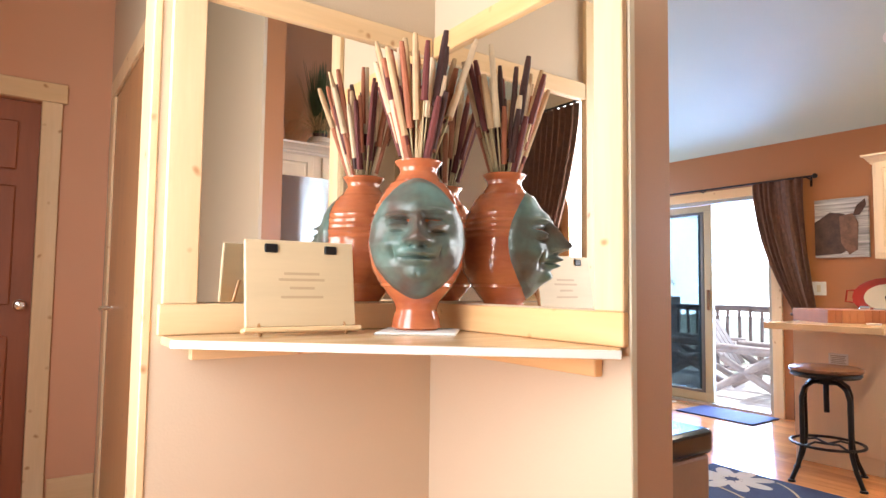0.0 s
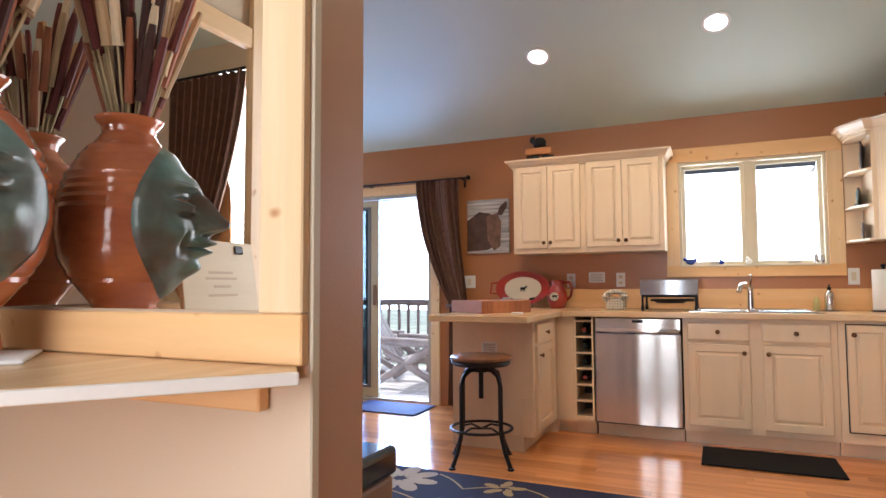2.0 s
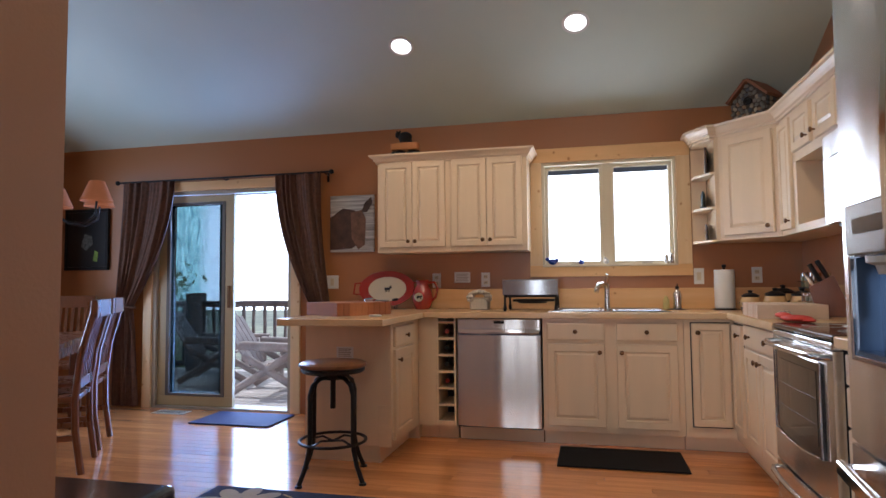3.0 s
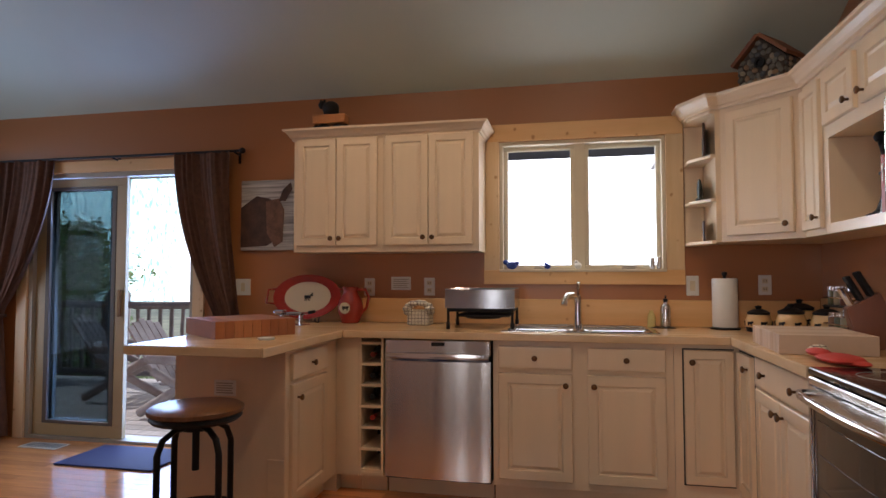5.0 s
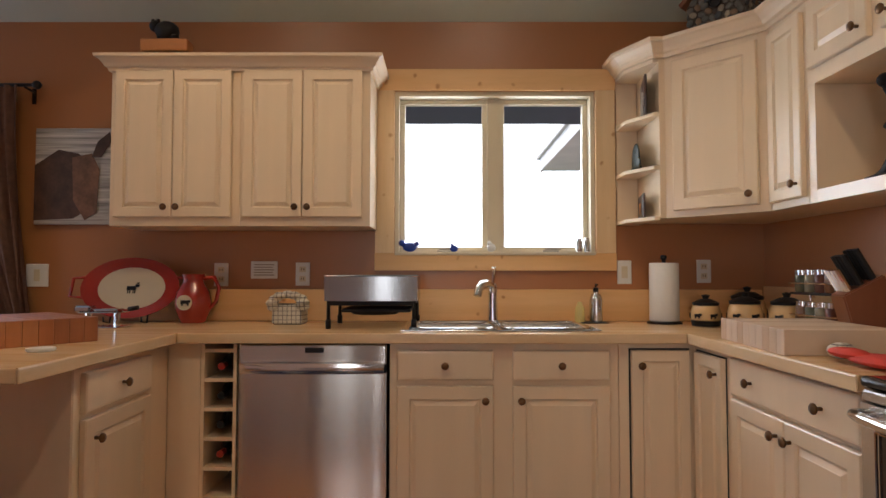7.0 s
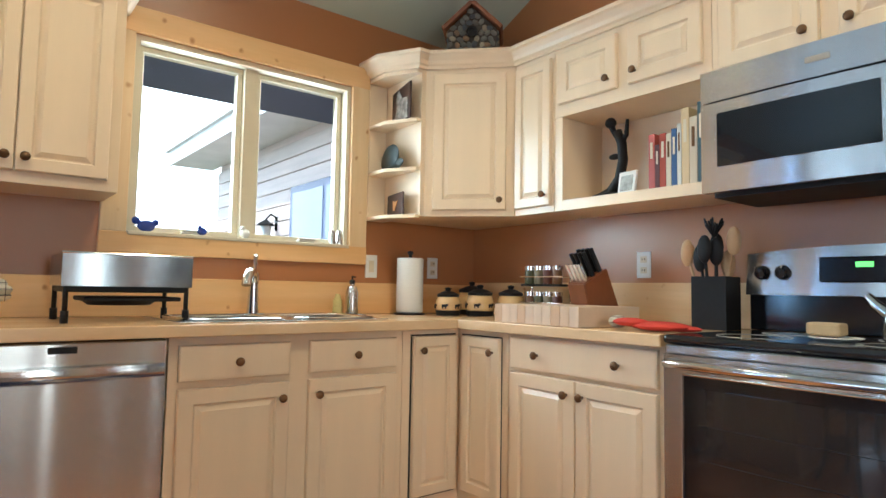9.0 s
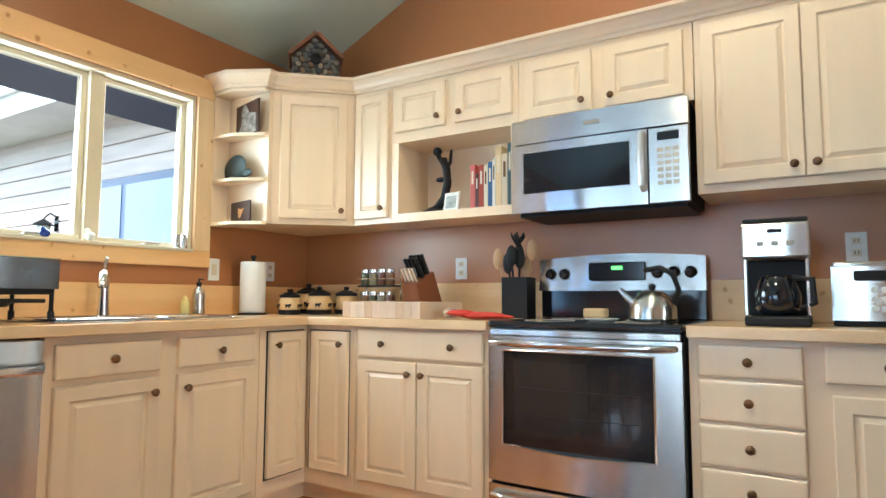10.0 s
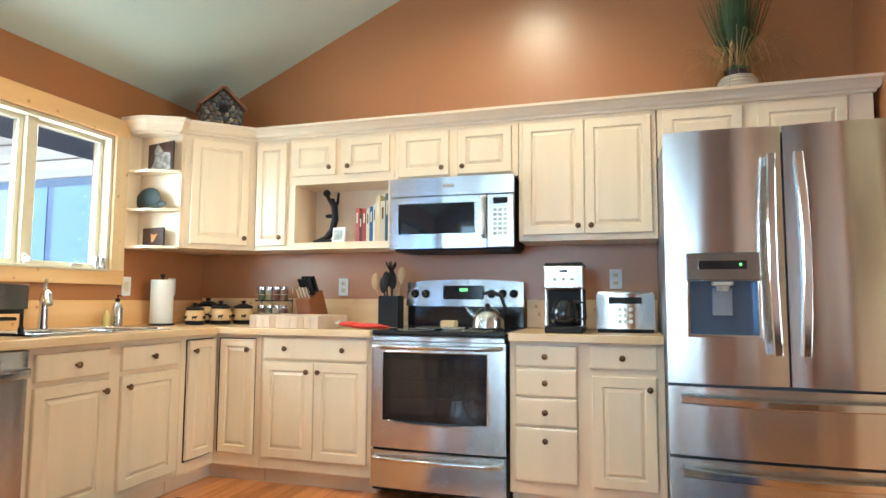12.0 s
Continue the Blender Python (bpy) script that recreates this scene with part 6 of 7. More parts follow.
boxpart("block", (-0.06, 0, 0, 0.07, 0.012, 0.105), DKPIC, o)
bm = bmesh.new()
prism(bm, [(0.0, 0.02), (0.012, 0.022), (0.035, 0.065), (0.01, 0.06), (-0.005, 0.07)], -0.001, 0.002)
part("picture", bm, mat("flame_orange", (0.55, 0.25, 0.08), 0.5), o, m=pose(0, -0.0025, 0.003, 90, 0, 0))

# birdhouse of stones
o = thing("birdhouse", pose(-0.40, 0.37, VZ1 + 0.061, 0, 0, -135) @ Matrix.Diagonal((1.15, 1.15, 1.15, 1)), "small birdhouse covered in pebbles with a brown shingle roof", "birdhouse")
ROOFR = mat("roof_brown", (0.22, 0.09, 0.045), 0.7, vary=0.2, bump=0.2)
GROUT = mat("grout_dark", (0.06, 0.045, 0.035), 0.9)
bm = bmesh.new()
prof = [(-0.10, 0), (0.10, 0), (0.11, 0.13), (0, 0.235), (-0.11, 0.13)]
a = [bm.verts.new((x, -0.08, z)) for x, z in prof]
b = [bm.verts.new((x, 0.08, z)) for x, z in prof]
bm.faces.new(a)
bm.faces.new(b[::-1])
for i in range(5):
    bm.faces.new((a[i], a[(i + 1) % 5], b[(i + 1) % 5], b[i]))
part("body", bm, GROUT, o)
PEB = [mat(f"pebble_{i}", c, 0.6, vary=0.3, scale=20, rand=0.2) for i, c in enumerate(((0.13, 0.12, 0.1), (0.22, 0.13, 0.07), (0.06, 0.065, 0.07), (0.28, 0.23, 0.16)))]
rng = random.Random(9)
pm = []
for mm in PEB:
    bm = bmesh.new()
    ball(bm, (0, 0, 0), 1, 1, 1, 1, 8, 5)
    me = bpy.data.meshes.new("pebble")
    bm.to_mesh(me)
    bm.free()
    me.materials.append(mm)
    pm.append(me)
for i in range(8):
    for j in range(9):
        x, z = -0.095 + i * 0.027 + rng.uniform(-0.005, 0.005) + (j % 2) * 0.012, 0.014 + j * 0.025 + rng.uniform(-0.004, 0.004)
        if abs(x) < 0.1 and z < 0.225 - max(0, abs(x)) * 0.95 and math.hypot(x, z - 0.12) > 0.032:
            p = new("pebble", pm[rng.randrange(4)])
            p.parent = o
            p.matrix_basis = pose(x, -0.082, z, 0, rng.uniform(0, 180), 0) @ Matrix.Diagonal((0.016, 0.008, 0.0115, 1))
for s in (-1, 1):
    for i in range(5):
        for j in range(5):
            p = new("pebble", pm[rng.randrange(4)])
            p.parent = o
            p.matrix_basis = pose(s * (0.102 + j * 0.002), -0.065 + i * 0.032, 0.014 + j * 0.026) @ Matrix.Diagonal((0.008, 0.016, 0.0125, 1))
for s in (-1, 1):
    bm = bmesh.new()
    box(bm, 0, -0.105, -0.006, 0.175, 0.105, 0.006, 0.002)
    for i in range(5):
        box(bm, 0.005 + i * 0.034, -0.106, 0.005, 0.037 + i * 0.034, 0.106, 0.010)
    part("roof", bm, ROOFR, o, m=pose(0, 0, 0.25) @ (Matrix.Rotation(radians(43), 4, "Y") if s > 0 else Matrix.Rotation(radians(180), 4, "Z") @ Matrix.Rotation(radians(43), 4, "Y")))
bm = bmesh.new()
lathe(bm, [(0.024, 0), (0.024, 0.012), (0.016, 0.012), (0.016, 0.001), (0.0, 0.001)], 20, pose(0, -0.082, 0.12, 90, 0, 0), cap=False)
part("entrance_hole", bm, BLACKM, o)

# bear ornament over the left wall cabinet
BZ = 2.153
o = thing("bear_ornament", at(-0.2, 2.97, BZ) @ Matrix.Diagonal((1.35, 1.35, 1.35, 1)), "carved wooden ledge with small black bears climbing on it", "ornament")
boxpart("ledge", (-0.03, -0.09, 0.045, 0.03, 0.08, 0.09), mat("ledge_orange", (0.45, 0.18, 0.06), 0.5), o, bevel=0.008, segs=2)
for bear in (((0, -0.05, 0.024, 0.03, 1, 1.3, 0.8), (0, -0.085, 0.028, 0.015)), ((0, 0.03, 0.024, 0.03, 1, 1.3, 0.8), (0, 0.068, 0.03, 0.015)), ((0, -0.005, 0.125, 0.034, 1, 1.3, 1), (0, 0.037, 0.142, 0.021), (0, -0.03, 0.105, 0.018), (0, 0.015, 0.10, 0.016), (0, 0.028, 0.163, 0.007), (0, 0.045, 0.162, 0.007))):
    bm = bmesh.new()
    for b in bear:
        ball(bm, b[:3], b[3], *b[4:])
    part("bear", bm, BLACKM, o, "small carved black bear")

# plant above the fridge
o = thing("potted_grass", at(-3.62, 0.25, VZ1 + 0.065), "spiky dried grass arrangement in a ribbed cream pot", "plant")
bm = bmesh.new()
lathe(bm, [(0.06, 0), (0.095, 0.02), (0.10, 0.05), (0.08, 0.08), (0.05, 0.09)], 20)
for k in range(5):
    R = (0.08, 0.097, 0.1, 0.097, 0.085)[k]
    tube(bm, [(R * math.cos(t), R * math.sin(t), 0.012 + 0.017 * k) for t in [2 * math.pi * i / 24 for i in range(24)]], 0.005, 5, True)
part("pot", bm, mat("pot_cream", (0.6, 0.52, 0.4), 0.7, bump=0.3), o)
bm = bmesh.new()
lathe(bm, [(0.05, 0.085), (0.06, 0.13), (0.045, 0.14)], 16)
part("collar", bm, mat("pot_dark", (0.06, 0.03, 0.03), 0.6), o)
rng = random.Random(3)
for nm, cnt, col, spread, L0 in (("green_blades", 420, (0.05, 0.085, 0.03), 0.2, 0.52), ("dry_blades", 170, (0.42, 0.27, 0.11), 0.5, 0.42)):
    bm = bmesh.new()
    for i in range(cnt):
        a, sp, L = rng.uniform(0, 6.28), abs(rng.gauss(0, spread)), L0 * rng.uniform(0.55, 1.15)
        droop = 0.0
        if nm == "dry_blades":
            sp, droop = rng.uniform(0.35, 0.95), rng.uniform(0.5, 1.25)
        d = Vector((math.cos(a), math.sin(a), 0))
        side = Vector((-math.sin(a), math.cos(a), 0)) * (0.005 if nm == "green_blades" else 0.0032)
        prev = None
        for k in range(9):
            s = k / 8
            p = d * (0.02 + 0.05 * rng.random() * (nm == "green_blades") * (k == 0) + L * sp * (s ** 0.8)) + Vector((0, 0, 0.12 + L * (s * (1.0 - 0.3 * sp) - droop * s ** 2.6)))
            p.y = max(p.y, -0.24)
            w = side * (1 - s * 0.75)
            cur = (bm.verts.new(p - w), bm.verts.new(p + w))
            if prev:
                bm.faces.new((prev[0], prev[1], cur[1], cur[0]))
            prev = cur
    tagged(part(nm, bm, mat(nm, col, 0.7, vary=0.4, scale=8), o), kind="stuff")

# sill ornaments
BLUEG = mat("blue_glass", (0.02, 0.05, 0.3), 0.1, coat=0.6)
lump("glass_ornament", at(-0.0, 1.80, 1.262), "small dark blue glass animal on the window sill", "ornament", BLUEG, [(0, 0, 0.025, 0.028, 0.7, 1.3, 0.9), (0, 0.04, 0.045, 0.017), (0, -0.035, 0.04, 0.015)])
lump("glass_ornament", at(-0.0, 1.575, 1.262), "round blue glass ornament on the window sill", "ornament", BLUEG, [(0, 0, 0.018, 0.018, 0.8, 1.2, 1), (0, 0.01, 0.035, 0.01)])
lump("white_ornament", at(-0.0, 1.385, 1.262), "little white ceramic ornament on the window sill", "ornament", WHITE, [(0, 0, 0.022, 0.022), (0, 0.01, 0.045, 0.012)])
for y in (0.90, 0.94):
    lathed("salt_shaker", at(0.0, y, 1.262), [(0.016, 0), (0.017, 0.05), (0.012, 0.06), (0.014, 0.07), (0.0, 0.075)], STEEL, "small steel shaker on the window sill", "shaker", 14, "shakers")

# mats, rug, floor vent
MATB = mat("black_rubber_mat", (0.012, 0.012, 0.013), 0.7, fine=150, bump=0.4)
o = tagged(boxpart("kitchen_mat", (-1.10, 0.965, 0.001, -0.655, 1.735, 0.012), MATB, bevel=0.003), "thin black mat on the floor before the sink", "mat")
MATB.node_tree.nodes["Principled BSDF"].inputs["Specular IOR Level"].default_value = 0.1
MATN = mat("navy_mat", (0.012, 0.014, 0.07), 0.75, fine=150, bump=0.4)
o = tagged(boxpart("door_mat", (-0.53, 4.0, 0.001, -0.08, 4.72, 0.012), MATN, bevel=0.003), "dark navy ribbed door mat inside the sliding door", "mat")
o = thing("floor_vent", at(-0.17, 5.15, 0.001), "slotted tan floor vent by the sliding door", "vent")
boxpart("frame", (-0.07, -0.16, 0, 0.07, 0.16, 0.005), CREAM, o)
for i in range(12):
    boxpart("slot", (-0.05, -0.14 + i * 0.024, 0.0052, 0.05, -0.13 + i * 0.024, 0.0062), BLACKM, o, bevel=0)
RUGB = mat("rug_black", (0.009, 0.01, 0.038), 0.9, fine=240, bump=0.5)
o = thing("floral_rug", at(-1.87, 3.55), "black rug with large cream and tan flowers and vines", "rug")
boxpart("carpet", (-1.75, -2.6, 0.001, 0.0, 0.0, 0.012), RUGB, o, bevel=0.002)
PET = [mat(f"rug_thread_{i}", c, 0.9, fine=240, bump=0.4) for i, c in enumerate(((0.42, 0.34, 0.25), (0.36, 0.25, 0.12), (0.3, 0.13, 0.07)))]
fl = [(-0.22, -0.25, 0.24, 0), (-0.16, -0.85, 0.13, 1), (-0.33, -1.25, 0.15, 1), (-0.2, -1.62, 0.12, 2), (-0.6, -0.75, 0.24, 0), (-0.75, -1.6, 0.24, 0), (-1.2, -0.5, 0.24, 0), (-1.2, -1.3, 0.2, 1), (-0.35, -2.1, 0.22, 0), (-1.1, -2.1, 0.24, 0)]
for fx, fy, r, k in fl:
    bm = bmesh.new()
    npet = 8 if k == 0 else 5
    for ring, rr in ((0, 1.0), (1, 0.55)):
        for i in range(npet):
            a = 2 * math.pi * i / npet + ring * 0.4
            c = Vector((fx + math.cos(a) * r * 0.62 * rr, fy + math.sin(a) * r * 0.62 * rr, 0.0135 + ring * 0.0012))
            vs = [bm.verts.new(c + Vector((math.cos(a) * math.cos(t) * r * 0.36 * rr - math.sin(a) * math.sin(t) * r * 0.2 * rr, math.sin(a) * math.cos(t) * r * 0.36 * rr + math.cos(a) * math.sin(t) * r * 0.2 * rr, 0))) for t in [2 * math.pi * j / 12 for j in range(12)]]
            bm.faces.new(vs)
    part("flower", bm, PET[k], o)
for path in ([(-0.05, -0.4), (-0.25, -0.65), (-0.12, -0.95), (-0.3, -1.2), (-0.15, -1.55), (-0.3, -1.9)], [(-0.4, -0.1), (-0.5, -0.5), (-0.9, -0.8), (-0.8, -1.3), (-0.5, -1.5), (-0.6, -2.2)], [(-1.5, -0.2), (-1.3, -0.8), (-1.5, -1.3), (-1.2, -1.7), (-1.4, -2.3)]):
    bm = bmesh.new()
    prev = None
    P = []
    for i in range(len(path) - 1):
        for s in range(8):
            t = s / 8
            P.append(Vector((path[i][0] * (1 - t) + path[i + 1][0] * t + 0.03 * math.sin(math.pi * t), path[i][1] * (1 - t) + path[i + 1][1] * t, 0.0131)))
    for i in range(1, len(P) - 1):
        d = (P[i + 1] - P[i - 1]).normalized() * 0.007
        cur = (bm.verts.new(P[i] + Vector((-d.y, d.x, 0))), bm.verts.new(P[i] - Vector((-d.y, d.x, 0))))
        if prev:
            bm.faces.new((prev[0], prev[1], cur[1], cur[0]))
        prev = cur
    part("vine", bm, PET[1], o)

# ottoman
o = thing("storage_ottoman", at(-3.97, 2.73, 0.001), "tall tan leather storage bench with a black cushioned lid", "ottoman")
LEA = mat("tan_leather", (0.3, 0.18, 0.11), 0.5, vary=0.12, bump=0.2)
boxpart("base", (-0.26, -0.28, 0.0, 0.26, 0.28, 0.585), LEA, o, bevel=0.012, segs=2)
boxpart("lid", (-0.27, -0.29, 0.586, 0.27, 0.29, 0.667), BLACK, o, bevel=0.018, segs=3)

# stool
o = thing("bar_stool", pose(-1.56, 3.0, 0.0, 0, 0, 20) @ Matrix.Diagonal((1.1, 1.1, 0.94, 1)), "black iron bar stool with a round brown wooden seat", "stool")
WS = mat("seat_wood", (0.2, 0.085, 0.035), 0.35, vary=0.25, scale=5, fine=16, stretch=(1, 8, 1), coat=0.2)
bm = bmesh.new()
lathe(bm, [(0.0, 0.675), (0.165, 0.675), (0.178, 0.683), (0.178, 0.70), (0.165, 0.709), (0.0, 0.706)], 36, cap=False)
part("seat", bm, WS, o)
bm = bmesh.new()
lathe(bm, [(0.0, 0.645), (0.16, 0.645), (0.172, 0.66), (0.168, 0.6745), (0.0, 0.6745)], 36, cap=False)
part("seat_ring", bm, IRON, o)
bm = bmesh.new()
tube(bm, [(0, 0, 0.645), (0, 0, 0.42)], 0.014, 10)
lathe(bm, [(0.05, 0.60), (0.05, 0.63), (0.02, 0.645)], 16)
part("screw", bm, IRON, o)
for k in range(4):
    a = radians(45 + 90 * k)
    c, s = math.cos(a), math.sin(a)
    bm = bmesh.new()
    tube(bm, [(c * r, s * r, z) for r, z in ((0.03, 0.618), (0.09, 0.612), (0.135, 0.58), (0.155, 0.52), (0.155, 0.24), (0.16, 0.19), (0.185, 0.10), (0.225, 0.012))], 0.0125, 9)
    part("leg", bm, IRON, o)
    bm = bmesh.new()
    lathe(bm, [(0.02, 0), (0.018, 0.012), (0.0, 0.013)], 12, pose(c * 0.226, s * 0.226, 0))
    part("foot", bm, IRON, o)
    bm = bmesh.new()
    tube(bm, [(0, 0, 0.22), (c * 0.08, s * 0.08, 0.235), (c * 0.155, s * 0.155, 0.21)], 0.007, 7)
    part("brace", bm, IRON, o)
bm = bmesh.new()
tube(bm, [(0.175 * math.cos(t), 0.175 * math.sin(t), 0.225) for t in [2 * math.pi * i / 32 for i in range(32)]], 0.009, 8, True)
part("foot_ring", bm, IRON, o)

# wall pictures
def canvas(m, w, h, label, shapes, bg, framed=None):
    o = thing("wall_picture", m, label, "picture")
    boxpart("canvas", (-w / 2, -0.028, 0, w / 2, -0.002, h), bg, o, bevel=0.002)
    for pts, mm, lift in shapes:
        bm = bmesh.new()
        prism(bm, pts, 0, 0.002)
        part("print_shape", bm, mm, o, m=pose(0, -0.0285 - lift, 0, 90, 0, 0))
    if framed:
        bm = bmesh.new()
        for dims in ((-w / 2 - 0.03, -0.036, -0.03, w / 2 + 0.03, -0.002, -0.001), (-w / 2 - 0.03, -0.036, h + 0.001, w / 2 + 0.03, -0.002, h + 0.03), (-w / 2 - 0.03, -0.036, -0.001, -w / 2 - 0.001, -0.002, h + 0.001), (w / 2 + 0.001, -0.036, -0.001, w / 2 + 0.03, -0.002, h + 0.001)):
            box(bm, *dims, 0.003)
        part("frame", bm, framed, o)
    return o


BARN = mat("barnwood_print", (0.42, 0.4, 0.37), 0.6, vary=0.5, scale=5, fine=14, stretch=(0.5, 1, 14))
FURD = mat("dark_print_brown", (0.07, 0.035, 0.022), 0.6, vary=0.4, scale=12)
FURL = mat("warm_print_brown", (0.16, 0.08, 0.045), 0.6, vary=0.4, scale=12)
canvas(at(0, 3.50, 1.40, E_), 0.40, 0.49, "square canvas print of dark brown shapes on grey boards", [
    ([(-0.2, 0.02), (0.0, 0.03), (0.12, 0.1), (0.1, 0.3), (0.02, 0.36), (-0.08, 0.38), (-0.2, 0.3)], FURD, 0.0),
    ([(0.0, 0.12), (0.06, 0.02), (0.12, 0.06), (0.13, 0.28), (0.09, 0.36), (-0.01, 0.34)], FURL, 0.0025),
    ([(0.09, 0.34), (0.12, 0.42), (0.18, 0.47), (0.19, 0.42), (0.14, 0.34)], FURD, 0.005)], BARN)
canvas(at(0, 6.235, 1.31, E_), 0.44, 0.53, "dark framed print with a pale and green blotch", [
    ([(-0.06, 0.2), (0.0, 0.16), (0.08, 0.22), (0.06, 0.3), (-0.02, 0.32)], mat("print_grey", (0.12, 0.12, 0.1), 0.6, vary=0.6, scale=40), 0.0),
    ([(0.08, 0.06), (0.13, 0.05), (0.14, 0.14), (0.1, 0.16)], mat("print_green", (0.2, 0.32, 0.05), 0.6, vary=0.4, scale=30), 0.0)], mat("print_black", (0.012, 0.012, 0.012), 0.35), BLACKM)

# dining corner
CH = mat("chair_wood", (0.17, 0.06, 0.025), 0.28, vary=0.2, scale=4, fine=20, stretch=(4, 4, 0.8), coat=0.3)


def dining_chair(m, label):
    o = thing("dining_chair", m, label, "chair", "chairs round the dining table")
    bm = bmesh.new()
    prism(bm, [(-0.23, -0.22), (0.23, -0.22), (0.21, 0.21), (-0.21, 0.21)], 0.43, 0.465, 0.008)
    part("seat", bm, CH, o)
    for s in (-1, 1):
        bm = bmesh.new()
        tube(bm, [(s * 0.20, 0.24, 0), (s * 0.20, 0.205, 0.25), (s * 0.20, 0.20, 0.46), (s * 0.205, 0.225, 0.7), (s * 0.205, 0.30, 1.0)], 0.021, 8)
        part("back_leg", bm, CH, o)
        bm = bmesh.new()
        box(bm, s * 0.20 - 0.02, -0.205, 0, s * 0.20 + 0.02, -0.165, 0.43, 0.004)
        part("front_leg", bm, CH, o)
        bm = bmesh.new()
        box(bm, s * 0.20 - 0.01, -0.165, 0.2, s * 0.20 + 0.01, 0.20, 0.235, 0.003)
        part("stretcher", bm, CH, o)
    bm = bmesh.new()
    box(bm, -0.225, 0.275, 0.93, 0.225, 0.315, 1.04, 0.01, 2)
    part("top_rail", bm, CH, o)
    bm = bmesh.new()
    box(bm, -0.19, 0.195, 0.50, 0.19, 0.22, 0.56, 0.005)
    part("lower_rail", bm, CH, o)
    for i in range(7):
        x = -0.15 + i * 0.05
        bm = bmesh.new()
        pts = [(0.207, 0.55), (0.215, 0.65), (0.235, 0.78), (0.285, 0.94)]
        rows = [[bm.verts.new((x + a, y + b, z)) for a, b in ((-0.011, -0.006), (0.011, -0.006), (0.011, 0.006), (-0.011, 0.006))] for y, z in pts]
        for a, b in zip(rows, rows[1:]):
            for k in range(4):
                bm.faces.new((a[k], a[(k + 1) % 4], b[(k + 1) % 4], b[k]))
        part("spindle", bm, CH, o)
    return o


c0 = dining_chair(at(-1.795, 4.81, 0, 212.7), "reddish-brown slat-back dining chair at the near table side")
copy_thing(c0, at(-1.31, 5.13, 0, 212.7))
copy_thing(c0, at(-0.55, 6.0, 0, -57))
copy_thing(c0, at(-1.82, 6.13, 0, 32.7))
o = thing("dining_table", at(-1.45, 5.57, 0, 32.7), "glossy brown wooden dining table near the sliding door", "table")
boxpart("tabletop", (-0.62, -0.5, 0.715, 0.62, 0.5, 0.755), CH, o, bevel=0.008, segs=2)
boxpart("apron", (-0.54, -0.42, 0.62, 0.54, 0.42, 0.714), CH, o)
for sx in (-0.48, 0.48):
    for sy in (-0.36, 0.36):
        boxpart("leg", (sx - 0.035, sy - 0.035, 0, sx + 0.035, sy + 0.035, 0.619), CH, o, bevel=0.006)

# chandelier
CX, CY = -1.306, 5.318
o = thing("chandelier", at(CX, CY, 0), "dark iron chandelier with tan fabric shades, lit", "chandelier")
SHD = mat("shade_tan", (0.38, 0.15, 0.07), 0.8, vary=0.12, emit=(0.95, 0.3, 0.1), power=0.18)
bm = bmesh.new()
zc = cz(CX)
lathe(bm, [(0.0, zc - 0.03), (0.05, zc - 0.055), (0.07, zc - 0.02), (0.07, zc + 0.03), (0.0, zc + 0.03)], 20, cap=False)
part("canopy", bm, IRON, o)
bm = bmesh.new()
tube(bm, [(0, 0, zc - 0.05), (0, 0, 1.62)], 0.011, 8)
lathe(bm, [(0.0, 1.58), (0.035, 1.62), (0.045, 1.68), (0.02, 1.76), (0.035, 1.9), (0.015, 2.0), (0.0, 2.02)], 14, cap=False)
part("stem", bm, IRON, o)
for k in range(6):
    a = radians(60 * k - 20)
    c, s = math.cos(a), math.sin(a)
    bm = bmesh.new()
    tube(bm, [(c * r, s * r, z) for r, z in ((0.02, 1.66), (0.12, 1.59), (0.24, 1.58), (0.33, 1.64), (0.34, 1.74))], 0.008, 7)
    arm = part("arm", bm, IRON, o)
    bm = bmesh.new()
    lathe(bm, [(0.108, 1.74), (0.05, 1.885), (0.048, 1.885), (0.106, 1.74)], 24, pose(c * 0.34, s * 0.34, 0), cap=False)
    part("shade", bm, SHD, o)
    bm = bmesh.new()
    lathe(bm, [(0.0, 1.752), (0.02, 1.762), (0.018, 1.80), (0.0, 1.81)], 10, pose(c * 0.34, s * 0.34, 0), cap=False)
    part("bulb", bm, GLOW, o)
# wine bottles
for i in range(4):
    z = 0.135 + (5 - i) * 0.1185 + 0.045
    o = thing("wine_bottle", pose(-0.66, 2.5375, z, 0, 90, 0) @ Matrix.Identity(4), "dark wine bottle lying in the rack", "bottle", "wine bottles in the rack")
    bm = bmesh.new()
    lathe(bm, [(0.0, 0.08), (0.014, 0.08), (0.014, 0.14), (0.038, 0.19), (0.038, 0.33), (0.0, 0.33)], 14, cap=False)
    part("bottle", bm, GLASS_DK, o)
    bm = bmesh.new()
    lathe(bm, [(0.0, 0.076), (0.0155, 0.077), (0.0155, 0.115)], 12, cap=False)
    part("foil", bm, (RED, BLACKM, BLACKM, RED)[i], o)

